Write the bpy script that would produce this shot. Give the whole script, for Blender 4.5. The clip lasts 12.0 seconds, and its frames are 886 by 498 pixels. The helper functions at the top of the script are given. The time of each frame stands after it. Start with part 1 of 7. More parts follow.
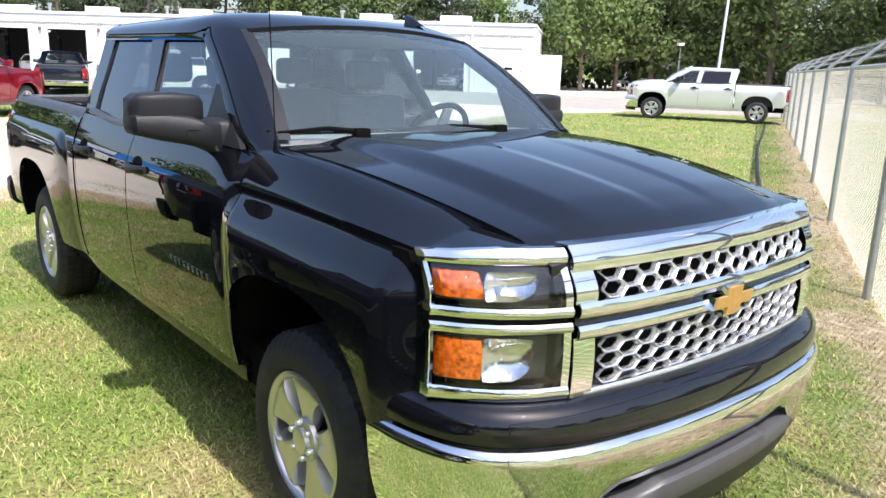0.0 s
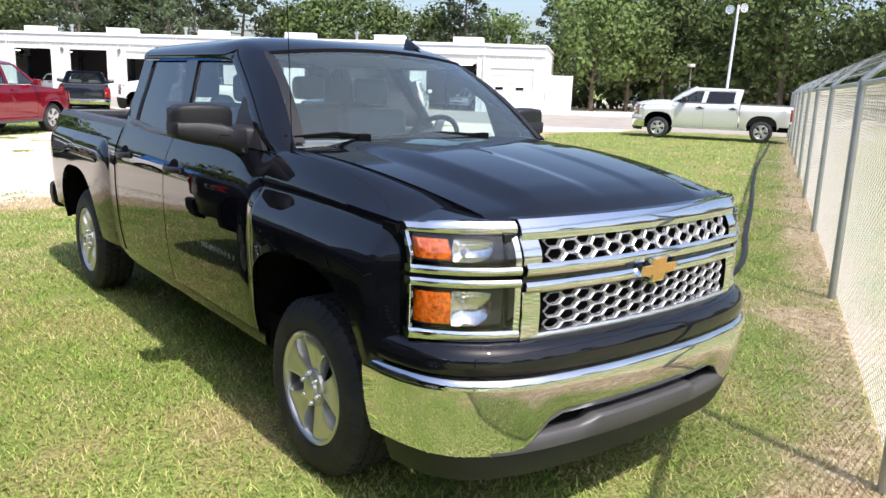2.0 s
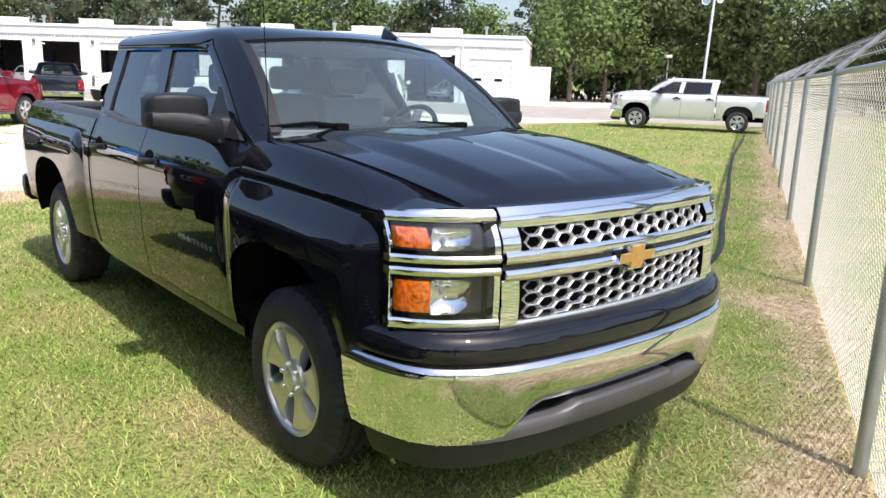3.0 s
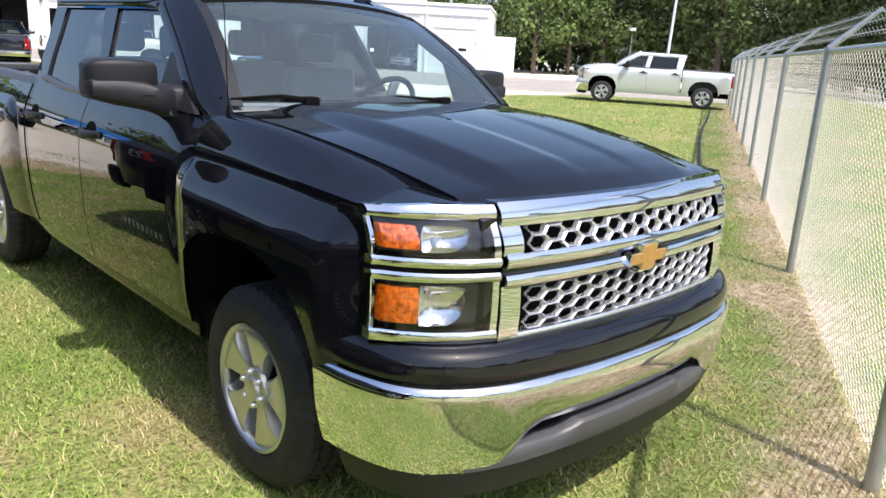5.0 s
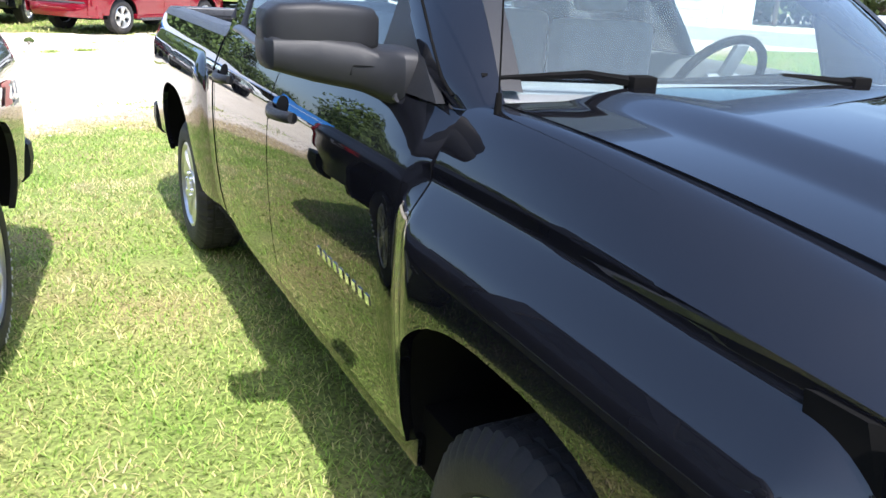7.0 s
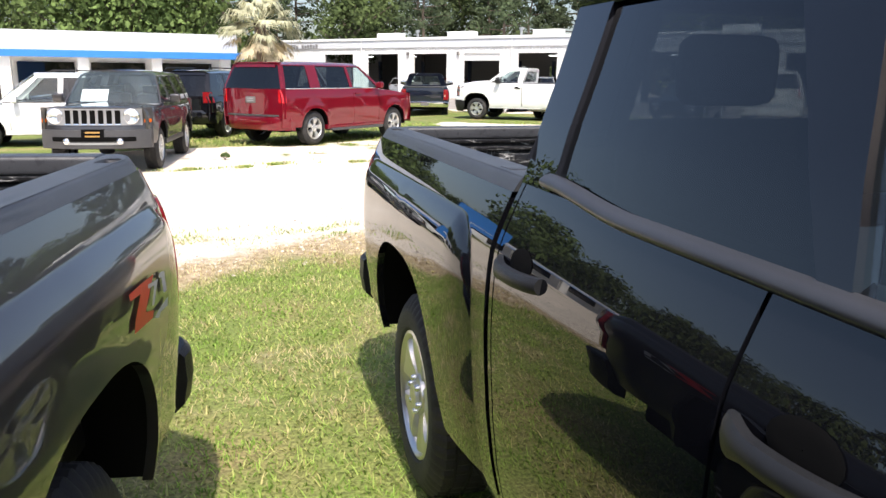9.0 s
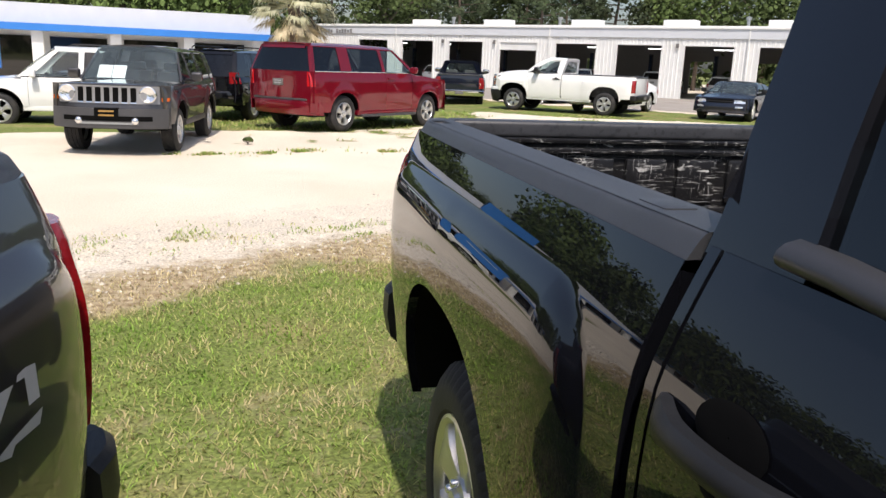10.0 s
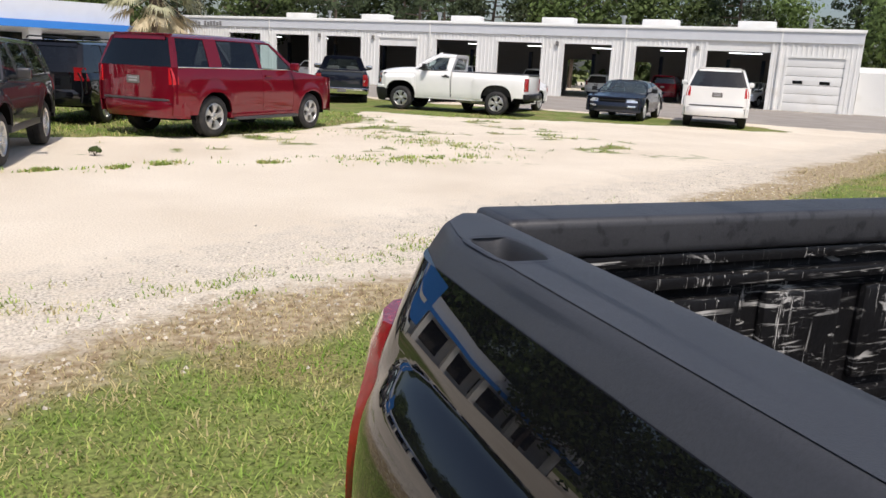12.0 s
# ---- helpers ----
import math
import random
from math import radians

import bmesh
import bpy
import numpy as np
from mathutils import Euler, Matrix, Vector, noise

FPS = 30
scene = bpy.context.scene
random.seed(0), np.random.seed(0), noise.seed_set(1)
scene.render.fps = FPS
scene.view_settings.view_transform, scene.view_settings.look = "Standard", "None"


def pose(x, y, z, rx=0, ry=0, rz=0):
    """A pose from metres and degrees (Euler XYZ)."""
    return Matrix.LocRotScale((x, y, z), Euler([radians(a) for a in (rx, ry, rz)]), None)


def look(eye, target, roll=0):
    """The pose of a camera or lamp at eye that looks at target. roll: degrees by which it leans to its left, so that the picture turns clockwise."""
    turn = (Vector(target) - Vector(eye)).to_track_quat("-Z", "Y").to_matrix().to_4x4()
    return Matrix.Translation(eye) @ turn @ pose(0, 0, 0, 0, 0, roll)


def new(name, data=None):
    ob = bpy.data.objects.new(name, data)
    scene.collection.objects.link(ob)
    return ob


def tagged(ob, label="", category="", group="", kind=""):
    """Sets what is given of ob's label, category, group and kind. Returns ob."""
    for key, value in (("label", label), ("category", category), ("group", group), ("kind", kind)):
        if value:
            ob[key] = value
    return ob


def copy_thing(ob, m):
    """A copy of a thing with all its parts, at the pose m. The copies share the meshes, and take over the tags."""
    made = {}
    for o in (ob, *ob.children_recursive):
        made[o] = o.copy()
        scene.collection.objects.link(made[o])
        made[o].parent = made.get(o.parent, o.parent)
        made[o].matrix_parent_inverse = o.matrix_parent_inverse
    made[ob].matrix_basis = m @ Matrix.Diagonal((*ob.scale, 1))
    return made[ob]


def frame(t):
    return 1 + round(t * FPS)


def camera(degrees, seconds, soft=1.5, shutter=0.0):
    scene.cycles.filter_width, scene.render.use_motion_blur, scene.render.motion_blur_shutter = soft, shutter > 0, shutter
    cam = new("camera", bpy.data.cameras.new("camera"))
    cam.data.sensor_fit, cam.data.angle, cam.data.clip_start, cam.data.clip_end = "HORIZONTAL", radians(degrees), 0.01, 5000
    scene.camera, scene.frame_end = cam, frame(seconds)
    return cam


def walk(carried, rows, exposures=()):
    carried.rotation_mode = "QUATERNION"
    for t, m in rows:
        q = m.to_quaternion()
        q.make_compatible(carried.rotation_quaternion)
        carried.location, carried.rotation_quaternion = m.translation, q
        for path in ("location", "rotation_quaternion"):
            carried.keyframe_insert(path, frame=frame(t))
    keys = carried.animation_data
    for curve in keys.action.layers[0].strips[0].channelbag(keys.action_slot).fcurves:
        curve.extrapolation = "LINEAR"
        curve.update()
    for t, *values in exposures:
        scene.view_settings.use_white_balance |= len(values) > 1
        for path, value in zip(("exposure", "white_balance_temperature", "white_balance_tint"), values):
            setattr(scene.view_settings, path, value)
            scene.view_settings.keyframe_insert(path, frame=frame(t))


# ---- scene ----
cam = camera(59.5, 12.0)
PATH = [
    (0, (-2.183, -2.254, 1.714), (-0.948, -0.751, 1.250), 2.0),
    (0.5, (-2.352, -2.538, 1.709), (-1.067, -1.064, 1.289), 3.8),
    (1, (-2.449, -2.734, 1.699), (-1.245, -1.201, 1.249), 3.3),
    (1.5, (-2.487, -2.789, 1.698), (-1.310, -1.235, 1.252), 3.2),
    (2, (-2.478, -2.813, 1.701), (-1.264, -1.280, 1.285), 2.1),
    (2.5, (-2.471, -2.814, 1.694), (-1.223, -1.308, 1.275), 3.2),
    (3, (-2.473, -2.811, 1.689), (-1.220, -1.314, 1.254), 2.0),
    (5, (-2.293, -2.449, 1.691), (-0.972, -1.035, 1.186), 3.4),
    (5.5, (-2.048, -2.193, 1.683), (-0.766, -0.752, 1.154), 5.4),
    (6, (-1.869, -1.882, 1.665), (-0.845, -0.259, 1.101), 4.5),
    (6.5, (-1.861, -1.476, 1.637), (-0.918, 0.151, 0.955), 4.1),
    (7, (-1.702, -1.033, 1.632), (-0.814, 0.636, 0.980), 3.6),
    (7.5, (-1.626, -0.532, 1.661), (-1.073, 1.301, 1.083), 4.8),
    (7.7, (-1.639, -0.280, 1.649), (-1.133, 1.575, 1.098), 4.9),
    (9.3, (-1.544, 1.147, 1.598), (-1.036, 3.033, 1.165), 0.2),
    (9.5, (-1.506, 1.357, 1.573), (-0.997, 3.239, 1.126), 1.2),
    (10, (-1.435, 1.826, 1.565), (-0.998, 3.721, 1.099), 2.3),
    (10.5, (-1.385, 2.298, 1.560), (-0.757, 4.132, 1.066), -1.6),
    (11, (-1.339, 2.791, 1.553), (-0.719, 4.640, 1.106), 1.4),
    (11.5, (-1.345, 3.241, 1.567), (-0.695, 5.070, 1.084), 0.8),
    (12, (-1.240, 3.671, 1.566), (-0.510, 5.475, 1.103), 2.8),
]
EXPOSE = [(0, 0.92, 6150, 14), (0.7, 0.74, 6200, 14), (3, 0.68, 6300, 14), (5, 0.72, 6200, 14), (6, 0.92, 6000, 13), (7, 1.40, 5900, 12), (7.6, 1.50, 5850, 12), (9.3, 0.38, 6600, 13), (10.5, -0.1, 6600, 13), (12, -0.24, 6500, 13)]
walk(cam, [(t, look(eye, target, roll)) for t, eye, target, roll in PATH], EXPOSE)

# ---- light ----
SUN_TO = Vector((-0.06, -0.63, 1.0)).normalized()
world = bpy.data.worlds.new("sky")
scene.world = world
world.use_nodes = True
wn = world.node_tree
sky = wn.nodes.new("ShaderNodeTexSky")
sky.sky_type, sky.sun_disc = "NISHITA", False
sky.sun_elevation = math.asin(SUN_TO.z)
sky.sun_rotation = math.atan2(SUN_TO.x, SUN_TO.y)
sky.air_density, sky.dust_density, sky.ozone_density = 1.0, 3.0, 1.8
wn.links.new(sky.outputs[0], wn.nodes["Background"].inputs[0])
wn.nodes["Background"].inputs[1].default_value = 0.15
sun = new("sun", bpy.data.lights.new("sun", "SUN"))
sun.data.energy, sun.data.angle, sun.data.color = 3.9, radians(0.8), (1.0, 0.925, 0.835)
sun.matrix_world = look(SUN_TO * 50, (0, 0, 0))
scene.view_settings.exposure = 0.0


# ---- materials ----
def mat(name, base, rough=0.6, metal=0.0, vary=0.12, scale=8.0, fine=90.0, bump=0.0, coat=0.0, bump_scale=None, random_=0.0, spec=0.5, second=None, second_scale=1.5, second_at=(0.5, 0.65), stretch=None):
    """A surface with colour variation at two scales, and relief."""
    m = bpy.data.materials.new(name)
    m.use_nodes = True
    t = m.node_tree
    b = t.nodes["Principled BSDF"]
    b.inputs["Roughness"].default_value, b.inputs["Metallic"].default_value = rough, metal
    b.inputs["Coat Weight"].default_value, b.inputs["Coat Roughness"].default_value = coat, 0.008
    b.inputs["Coat IOR"].default_value = 1.58
    b.inputs["Specular IOR Level"].default_value = spec
    co = t.nodes.new("ShaderNodeTexCoord")
    n1, n2 = t.nodes.new("ShaderNodeTexNoise"), t.nodes.new("ShaderNodeTexNoise")
    n1.inputs["Scale"].default_value, n1.inputs["Detail"].default_value = scale, 4
    n2.inputs["Scale"].default_value, n2.inputs["Detail"].default_value = fine, 3
    for n in (n1, n2):
        t.links.new(co.outputs["Object"], n.inputs["Vector"])
    add = t.nodes.new("ShaderNodeMath")
    add.operation = "ADD"
    t.links.new(n1.outputs[0], add.inputs[0])
    t.links.new(n2.outputs[0], add.inputs[1])
    rng = t.nodes.new("ShaderNodeMapRange")
    rng.inputs["From Min"].default_value, rng.inputs["From Max"].default_value = 0.6, 1.4
    rng.inputs["To Min"].default_value, rng.inputs["To Max"].default_value = 1 - vary, 1 + vary
    t.links.new(add.outputs[0], rng.inputs[0])
    mul = t.nodes.new("ShaderNodeMix")
    mul.data_type, mul.blend_type = "RGBA", "MULTIPLY"
    mul.inputs[0].default_value = 1
    mul.inputs[6].default_value = (*base, 1)
    if second:
        n3, r3, mx = t.nodes.new("ShaderNodeTexNoise"), t.nodes.new("ShaderNodeMapRange"), t.nodes.new("ShaderNodeMix")
        n3.inputs["Scale"].default_value, n3.inputs["Detail"].default_value = second_scale, 6
        if stretch:
            mp = t.nodes.new("ShaderNodeMapping")
            mp.inputs["Scale"].default_value = stretch
            t.links.new(co.outputs["Object"], mp.inputs["Vector"])
            t.links.new(mp.outputs[0], n3.inputs["Vector"])
        else:
            t.links.new(co.outputs["Object"], n3.inputs["Vector"])
        r3.inputs["From Min"].default_value, r3.inputs["From Max"].default_value = second_at
        t.links.new(n3.outputs[0], r3.inputs[0])
        mx.data_type = "RGBA"
        mx.inputs[6].default_value, mx.inputs[7].default_value = (*base, 1), (*second, 1)
        t.links.new(r3.outputs[0], mx.inputs[0])
        t.links.new(mx.outputs[2], mul.inputs[6])
    t.links.new(rng.outputs[0], mul.inputs[7])
    last = mul.outputs[2]
    if random_:
        oi, hs, r = t.nodes.new("ShaderNodeObjectInfo"), t.nodes.new("ShaderNodeHueSaturation"), t.nodes.new("ShaderNodeMapRange")
        r.inputs["To Min"].default_value, r.inputs["To Max"].default_value = 1 - random_, 1 + random_
        t.links.new(oi.outputs["Random"], r.inputs[0])
        t.links.new(r.outputs[0], hs.inputs["Value"])
        t.links.new(last, hs.inputs["Color"])
        last = hs.outputs[0]
    t.links.new(last, b.inputs["Base Color"])
    if bump:
        bp = t.nodes.new("ShaderNodeBump")
        bp.inputs["Strength"].default_value, bp.inputs["Distance"].default_value = bump, 0.01
        src = n2
        if bump_scale:
            src = t.nodes.new("ShaderNodeTexNoise")
            src.inputs["Scale"].default_value, src.inputs["Detail"].default_value = bump_scale, 4
            t.links.new(co.outputs["Object"], src.inputs["Vector"])
        t.links.new(src.outputs[0], bp.inputs["Height"])
        t.links.new(bp.outputs[0], b.inputs["Normal"])
    return m


def paint(name, base, metal=0.0, rough=0.25):
    return mat(name, base, 0.45 if not metal else rough, metal, 0.04, 3, 900, 0, coat=1.0, spec=0.0)


def glass(name, tint, gloss=1.0, glare_film=0.0):
    """A thin pane: it lets tinted light through and mirrors by angle."""
    m = bpy.data.materials.new(name)
    m.use_nodes = True
    t = m.node_tree
    t.nodes.remove(t.nodes["Principled BSDF"])
    tr, gl, lw, mx = (t.nodes.new(k) for k in ("ShaderNodeBsdfTransparent", "ShaderNodeBsdfGlossy", "ShaderNodeLayerWeight", "ShaderNodeMixShader"))
    power, fr = t.nodes.new("ShaderNodeMath"), t.nodes.new("ShaderNodeMath")
    power.operation, fr.operation = "POWER", "MULTIPLY_ADD"
    power.inputs[1].default_value = 4.6
    fr.inputs[1].default_value, fr.inputs[2].default_value = 0.93, 0.06
    lw.inputs[0].default_value = 0.5
    t.links.new(lw.outputs["Facing"], power.inputs[0])
    t.links.new(power.outputs[0], fr.inputs[0])
    tr.inputs[0].default_value = (*tint, 1)
    gl.inputs["Roughness"].default_value = 0.01
    gl.inputs[0].default_value = (gloss, gloss, gloss, 1)
    clear = tr.outputs[0]
    # pale blue diffuse share: painted sky glare together with thin dust
    if glare_film:
        df, m2 = t.nodes.new("ShaderNodeBsdfDiffuse"), t.nodes.new("ShaderNodeMixShader")
        df.inputs[0].default_value = (0.56, 0.72, 0.76, 1)
        m2.inputs[0].default_value = glare_film
        t.links.new(tr.outputs[0], m2.inputs[1])
        t.links.new(df.outputs[0], m2.inputs[2])
        clear = m2.outputs[0]
    for a, b in ((fr.outputs[0], mx.inputs[0]), (clear, mx.inputs[1]), (gl.outputs[0], mx.inputs[2]), (mx.outputs[0], t.nodes["Material Output"].inputs[0])):
        t.links.new(a, b)
    return m


def scratched(name):
    """Worn black paint with fine pale scratches along and across."""
    m = mat(name, (0.01, 0.01, 0.011), 0.35, 0, 0.2, 10, 90, 0.1)
    t = m.node_tree
    bs = next(n for n in t.nodes if n.type == "BSDF_PRINCIPLED")
    co = t.nodes.new("ShaderNodeTexCoord")
    total = None
    for scale, lo, hi, patch in (((9, 9, 120), 0.57, 0.635, 3.0), ((110, 110, 9), 0.595, 0.655, 2.4), ((14, 14, 34), 0.60, 0.65, 5.0)):
        mp, n1, n2, r1, r2, mu = (t.nodes.new("ShaderNode" + k) for k in ("Mapping", "TexNoise", "TexNoise", "MapRange", "MapRange", "Math"))
        mp.inputs["Scale"].default_value = scale
        mp.inputs["Rotation"].default_value = (0.1 * patch, 0.06, 0)
        n1.inputs["Scale"].default_value, n1.inputs["Detail"].default_value, n1.inputs["Roughness"].default_value = 1.0, 5, 0.65
        n1.inputs["Distortion"].default_value = 0.7
        n2.inputs["Scale"].default_value, n2.inputs["Detail"].default_value = patch * 2.2, 3
        for r, a, b in ((r1, lo, hi), (r2, 0.43, 0.57)):
            r.inputs["From Min"].default_value, r.inputs["From Max"].default_value = a, b
        mu.operation = "MULTIPLY"
        for a, b in ((co.outputs["Object"], mp.inputs[0]), (mp.outputs[0], n1.inputs["Vector"]), (co.outputs["Object"], n2.inputs["Vector"]), (n1.outputs[0], r1.inputs["Value"]), (n2.outputs[0], r2.inputs["Value"]), (r1.outputs[0], mu.inputs[0]), (r2.outputs[0], mu.inputs[1])):
            t.links.new(a, b)
        if total:
            ad = t.nodes.new("ShaderNodeMath")
            ad.operation, ad.use_clamp = "ADD", True
            t.links.new(total, ad.inputs[0])
            t.links.new(mu.outputs[0], ad.inputs[1])
            total = ad.outputs[0]
        else:
            total = mu.outputs[0]
    mx = t.nodes.new("ShaderNodeMix")
    mx.data_type = "RGBA"
    old = bs.inputs["Base Color"].links[0].from_socket
    t.links.new(total, mx.inputs[0])
    t.links.new(old, mx.inputs[6])
    mx.inputs[7].default_value = (0.48, 0.48, 0.46, 1)
    t.links.new(mx.outputs[2], bs.inputs["Base Color"])
    return m


BLACK = paint("black_paint", (0.0042, 0.0045, 0.0062), 0.0, 0.2)
GRAPHITE = paint("graphite_paint", (0.05, 0.048, 0.05), 0.6, 0.3)
SILVER = paint("silver_paint", (0.62, 0.64, 0.62), 0.35, 0.3)
WHITE = paint("white_paint", (0.82, 0.83, 0.82), 0.0, 0.3)
RED = paint("red_paint", (0.175, 0.006, 0.016), 0.3, 0.3)
NAVY = paint("navy_paint", (0.012, 0.016, 0.03), 0.3, 0.3)
JEEPGREY = paint("grey_paint", (0.065, 0.062, 0.065), 0.4, 0.3)
CHROME = mat("chrome", (0.78, 0.79, 0.8), 0.035, 1.0, 0.03)
ALLOY = mat("machined_alloy", (0.6, 0.6, 0.59), 0.3, 0.85, 0.08, 5, 200)
GRILLE_SILVER = mat("silver_grille", (0.78, 0.79, 0.8), 0.25, 0.85, 0.05)
PLASTIC = mat("textured_black_plastic", (0.015, 0.0155, 0.017), 0.46, 0, 0.15, 20, 600, 0.15, bump_scale=900, spec=0.3)
RAIL = mat("black_bed_cap_plastic", (0.045, 0.047, 0.052), 0.42, 0, 0.2, 6, 300, 0.12, bump_scale=700, second=(0.025, 0.026, 0.03), second_scale=1.0, second_at=(0.56, 0.64), stretch=(45, 1.6, 45))
BELT = mat("satin_black_moulding", (0.035, 0.036, 0.04), 0.32, 0, 0.12, 12, 300, spec=0.5)
SILVERGREY = mat("satin_silver_grey", (0.3, 0.3, 0.3), 0.35, 0.4, 0.08)
TRIMGREY = mat("grey_plastic", (0.055, 0.055, 0.058), 0.45, 0, 0.1, 15, 500)
RUBBER = mat("tyre_rubber", (0.02, 0.02, 0.021), 0.75, 0, 0.25, 12, 120, 0.2, second=(0.05, 0.045, 0.04), second_scale=5, second_at=(0.5, 0.8))
COWL = mat("dusty_cowl_plastic", (0.16, 0.165, 0.17), 0.5, 0, 0.2, 12, 200)
# near-black with the shade of hollows put into the colour; also on black fittings
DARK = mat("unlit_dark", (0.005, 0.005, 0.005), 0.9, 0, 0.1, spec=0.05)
BEDBLACK = scratched("scratched_bed_paint")
BEDSIDE = mat("worn_bed_side_paint", (0.007, 0.007, 0.008), 0.42, 0, 0.3, 6, 90, 0.1, second=(0.03, 0.03, 0.032), second_scale=3, second_at=(0.55, 0.75))
AMBER = mat("amber_lens", (0.62, 0.13, 0.004), 0.2, 0, 0.5, 45, 60, 0.6, coat=1.0, bump_scale=60, second=(0.33, 0.05, 0.002), second_scale=75, second_at=(0.45, 0.62))
REDLENS = mat("red_lens", (0.27, 0.008, 0.01), 0.12, 0, 0.3, 25, 60, 0.3, coat=1.0, bump_scale=60)
TAILRED = mat("bright_red_lens", (0.5, 0.008, 0.012), 0.12, 0, 0.3, 25, 60, 0.3, coat=1.0, bump_scale=60)
FLUORESCENT = mat("lit_strip_tube", (0.8, 0.8, 0.8), 0.5)
FLUORESCENT.node_tree.nodes["Principled BSDF"].inputs["Emission Color"].default_value = (0.95, 1.0, 1.0, 1)
FLUORESCENT.node_tree.nodes["Principled BSDF"].inputs["Emission Strength"].default_value = 4.0
REFLECTOR = mat("lamp_reflector", (0.86, 0.87, 0.88), 0.1, 0.95, 0.1, 30, 60, 0.5, bump_scale=25)
HEADBOWL = mat("headlamp_reflector", (0.8, 0.81, 0.83), 0.07, 1.0, 0.1, 40, 90, 0.12, bump_scale=60)
GOLD = mat("gold_emblem", (0.5, 0.29, 0.09), 0.35, 0.5, 0.2, 40, 200)
LINER = mat("headliner_cloth", (0.5, 0.49, 0.46), 0.9, 0, 0.05, 10, 300)
SEAT = mat("dark_cloth", (0.1, 0.105, 0.11), 0.85, 0, 0.2, 30, 400, 0.2)
DASH = mat("dash_plastic", (0.19, 0.2, 0.205), 0.6, 0, 0.1, 20, 400)
CLEAR = glass("windscreen_glass", (0.82, 0.95, 0.95), glare_film=0.06)
TINT = glass("tinted_glass", (0.05, 0.055, 0.06), glare_film=0.002)
MIDTINT = glass("light_tinted_glass", (0.7, 0.78, 0.76), glare_film=0.008)
LENS = glass("lamp_lens", (0.93, 0.93, 0.93))
DARKGLASS = mat("dark_glass", (0.008, 0.009, 0.01), 0.03, 0, 0.05, spec=0.8)
LABELGREY = mat("plate_grey", (0.2, 0.19, 0.18), 0.4, 0.3)
PAPER = mat("paper_sheet", (0.8, 0.82, 0.82), 0.6)
DECALRED = mat("red_decal", (0.62, 0.015, 0.012), 0.35, 0, 0.05)
DECALGREY = mat("grey_decal", (0.42, 0.42, 0.43), 0.4, 0, 0.05)
BLUE = mat("blue_fascia", (0.03, 0.2, 0.62), 0.45, 0, 0.06, 2, 30)
METALWALL = mat("white_metal_siding", (0.78, 0.79, 0.77), 0.5, 0, 0.06, 0.6, 20, second=(0.66, 0.65, 0.6), second_scale=0.7, second_at=(0.55, 0.85))
STUCCO = mat("pale_grey_stucco", (0.62, 0.65, 0.68), 0.8, 0, 0.06, 1.5, 60, 0.2)
GALV = mat("galvanised_steel", (0.42, 0.44, 0.45), 0.42, 0.75, 0.15, 10, 120)
WIRE = mat("chain_link_wire", (0.66, 0.64, 0.57), 0.5, 0.2, 0.15, 10, 120)
BARK = mat("bark", (0.11, 0.085, 0.065), 0.9, 0, 0.35, 3, 25, 0.6)
LEAF = mat("oak_leaf", (0.062, 0.092, 0.024), 0.9, 0, 0.35, 0.35, 2.5, random_=0.3)
LEAF2 = mat("light_leaf", (0.095, 0.145, 0.036), 0.9, 0, 0.5, 0.4, 2.5, random_=0.25)
PINE = mat("pine_needles", (0.048, 0.07, 0.03), 0.9, 0, 0.5, 0.4, 3, random_=0.25)
PALM = mat("palm_frond", (0.40, 0.40, 0.25), 0.5, 0, 0.4, 0.8, 6)
PALMDRY = mat("dry_palm_frond", (0.5, 0.43, 0.28), 0.7, 0, 0.3, 2, 8)
HOSE = mat("black_hose", (0.02, 0.02, 0.02), 0.6)


# ---- mesh helpers ----
def part(name, bm, material, parent=None, label="", smooth=38):
    me = bpy.data.meshes.new(name)
    bmesh.ops.recalc_face_normals(bm, faces=bm.faces)
    bm.to_mesh(me)
    bm.free()
    me.materials.append(material)
    if smooth:
        me.shade_smooth()
        me.set_sharp_from_angle(angle=radians(smooth))
    ob = new(name, me)
    if parent:
        ob.parent = parent
    if label:
        tagged(ob, label)
    return ob


def empty(name, m=None):
    ob = new(name)
    ob.empty_display_size = 0.2
    if m is not None:
        ob.matrix_basis = m
    return ob


def grid(bm, rows, wrap=False):
    """Quads between rows of points."""
    vs = [[bm.verts.new(p) for p in r] for r in rows]
    for a, b in zip(vs, vs[1:]):
        n = len(a)
        for i in range(n if wrap else n - 1):
            j = (i + 1) % n
            try:
                bm.faces.new((a[i], a[j], b[j], b[i]))
            except ValueError:
                pass
    return vs


def flange(bm, shift):
    """Turns the open border inwards, so that a sheet has an edge."""
    edges = [e for e in bm.edges if e.is_boundary]
    got = bmesh.ops.extrude_edge_only(bm, edges=edges)
    bmesh.ops.translate(bm, verts=[v for v in got["geom"] if isinstance(v, bmesh.types.BMVert)], vec=shift)


def box(bm, lo, hi, bevel=0.0, seg=2, m=None):
    got = bmesh.ops.create_cube(bm, size=1, matrix=Matrix.LocRotScale([(a + b) / 2 for a, b in zip(lo, hi)], None, [b - a for a, b in zip(lo, hi)]))
    if bevel:
        edges = list({e for v in got["verts"] for e in v.link_edges})
        out = bmesh.ops.bevel(bm, geom=edges, offset=bevel, segments=seg, affect="EDGES", profile=0.6)
        verts = list({v for f in out["faces"] for v in f.verts} | {v for v in got["verts"] if v.is_valid})
    else:
        verts = got["verts"]
    if m is not None:
        bmesh.ops.transform(bm, matrix=m, verts=verts)
    return verts


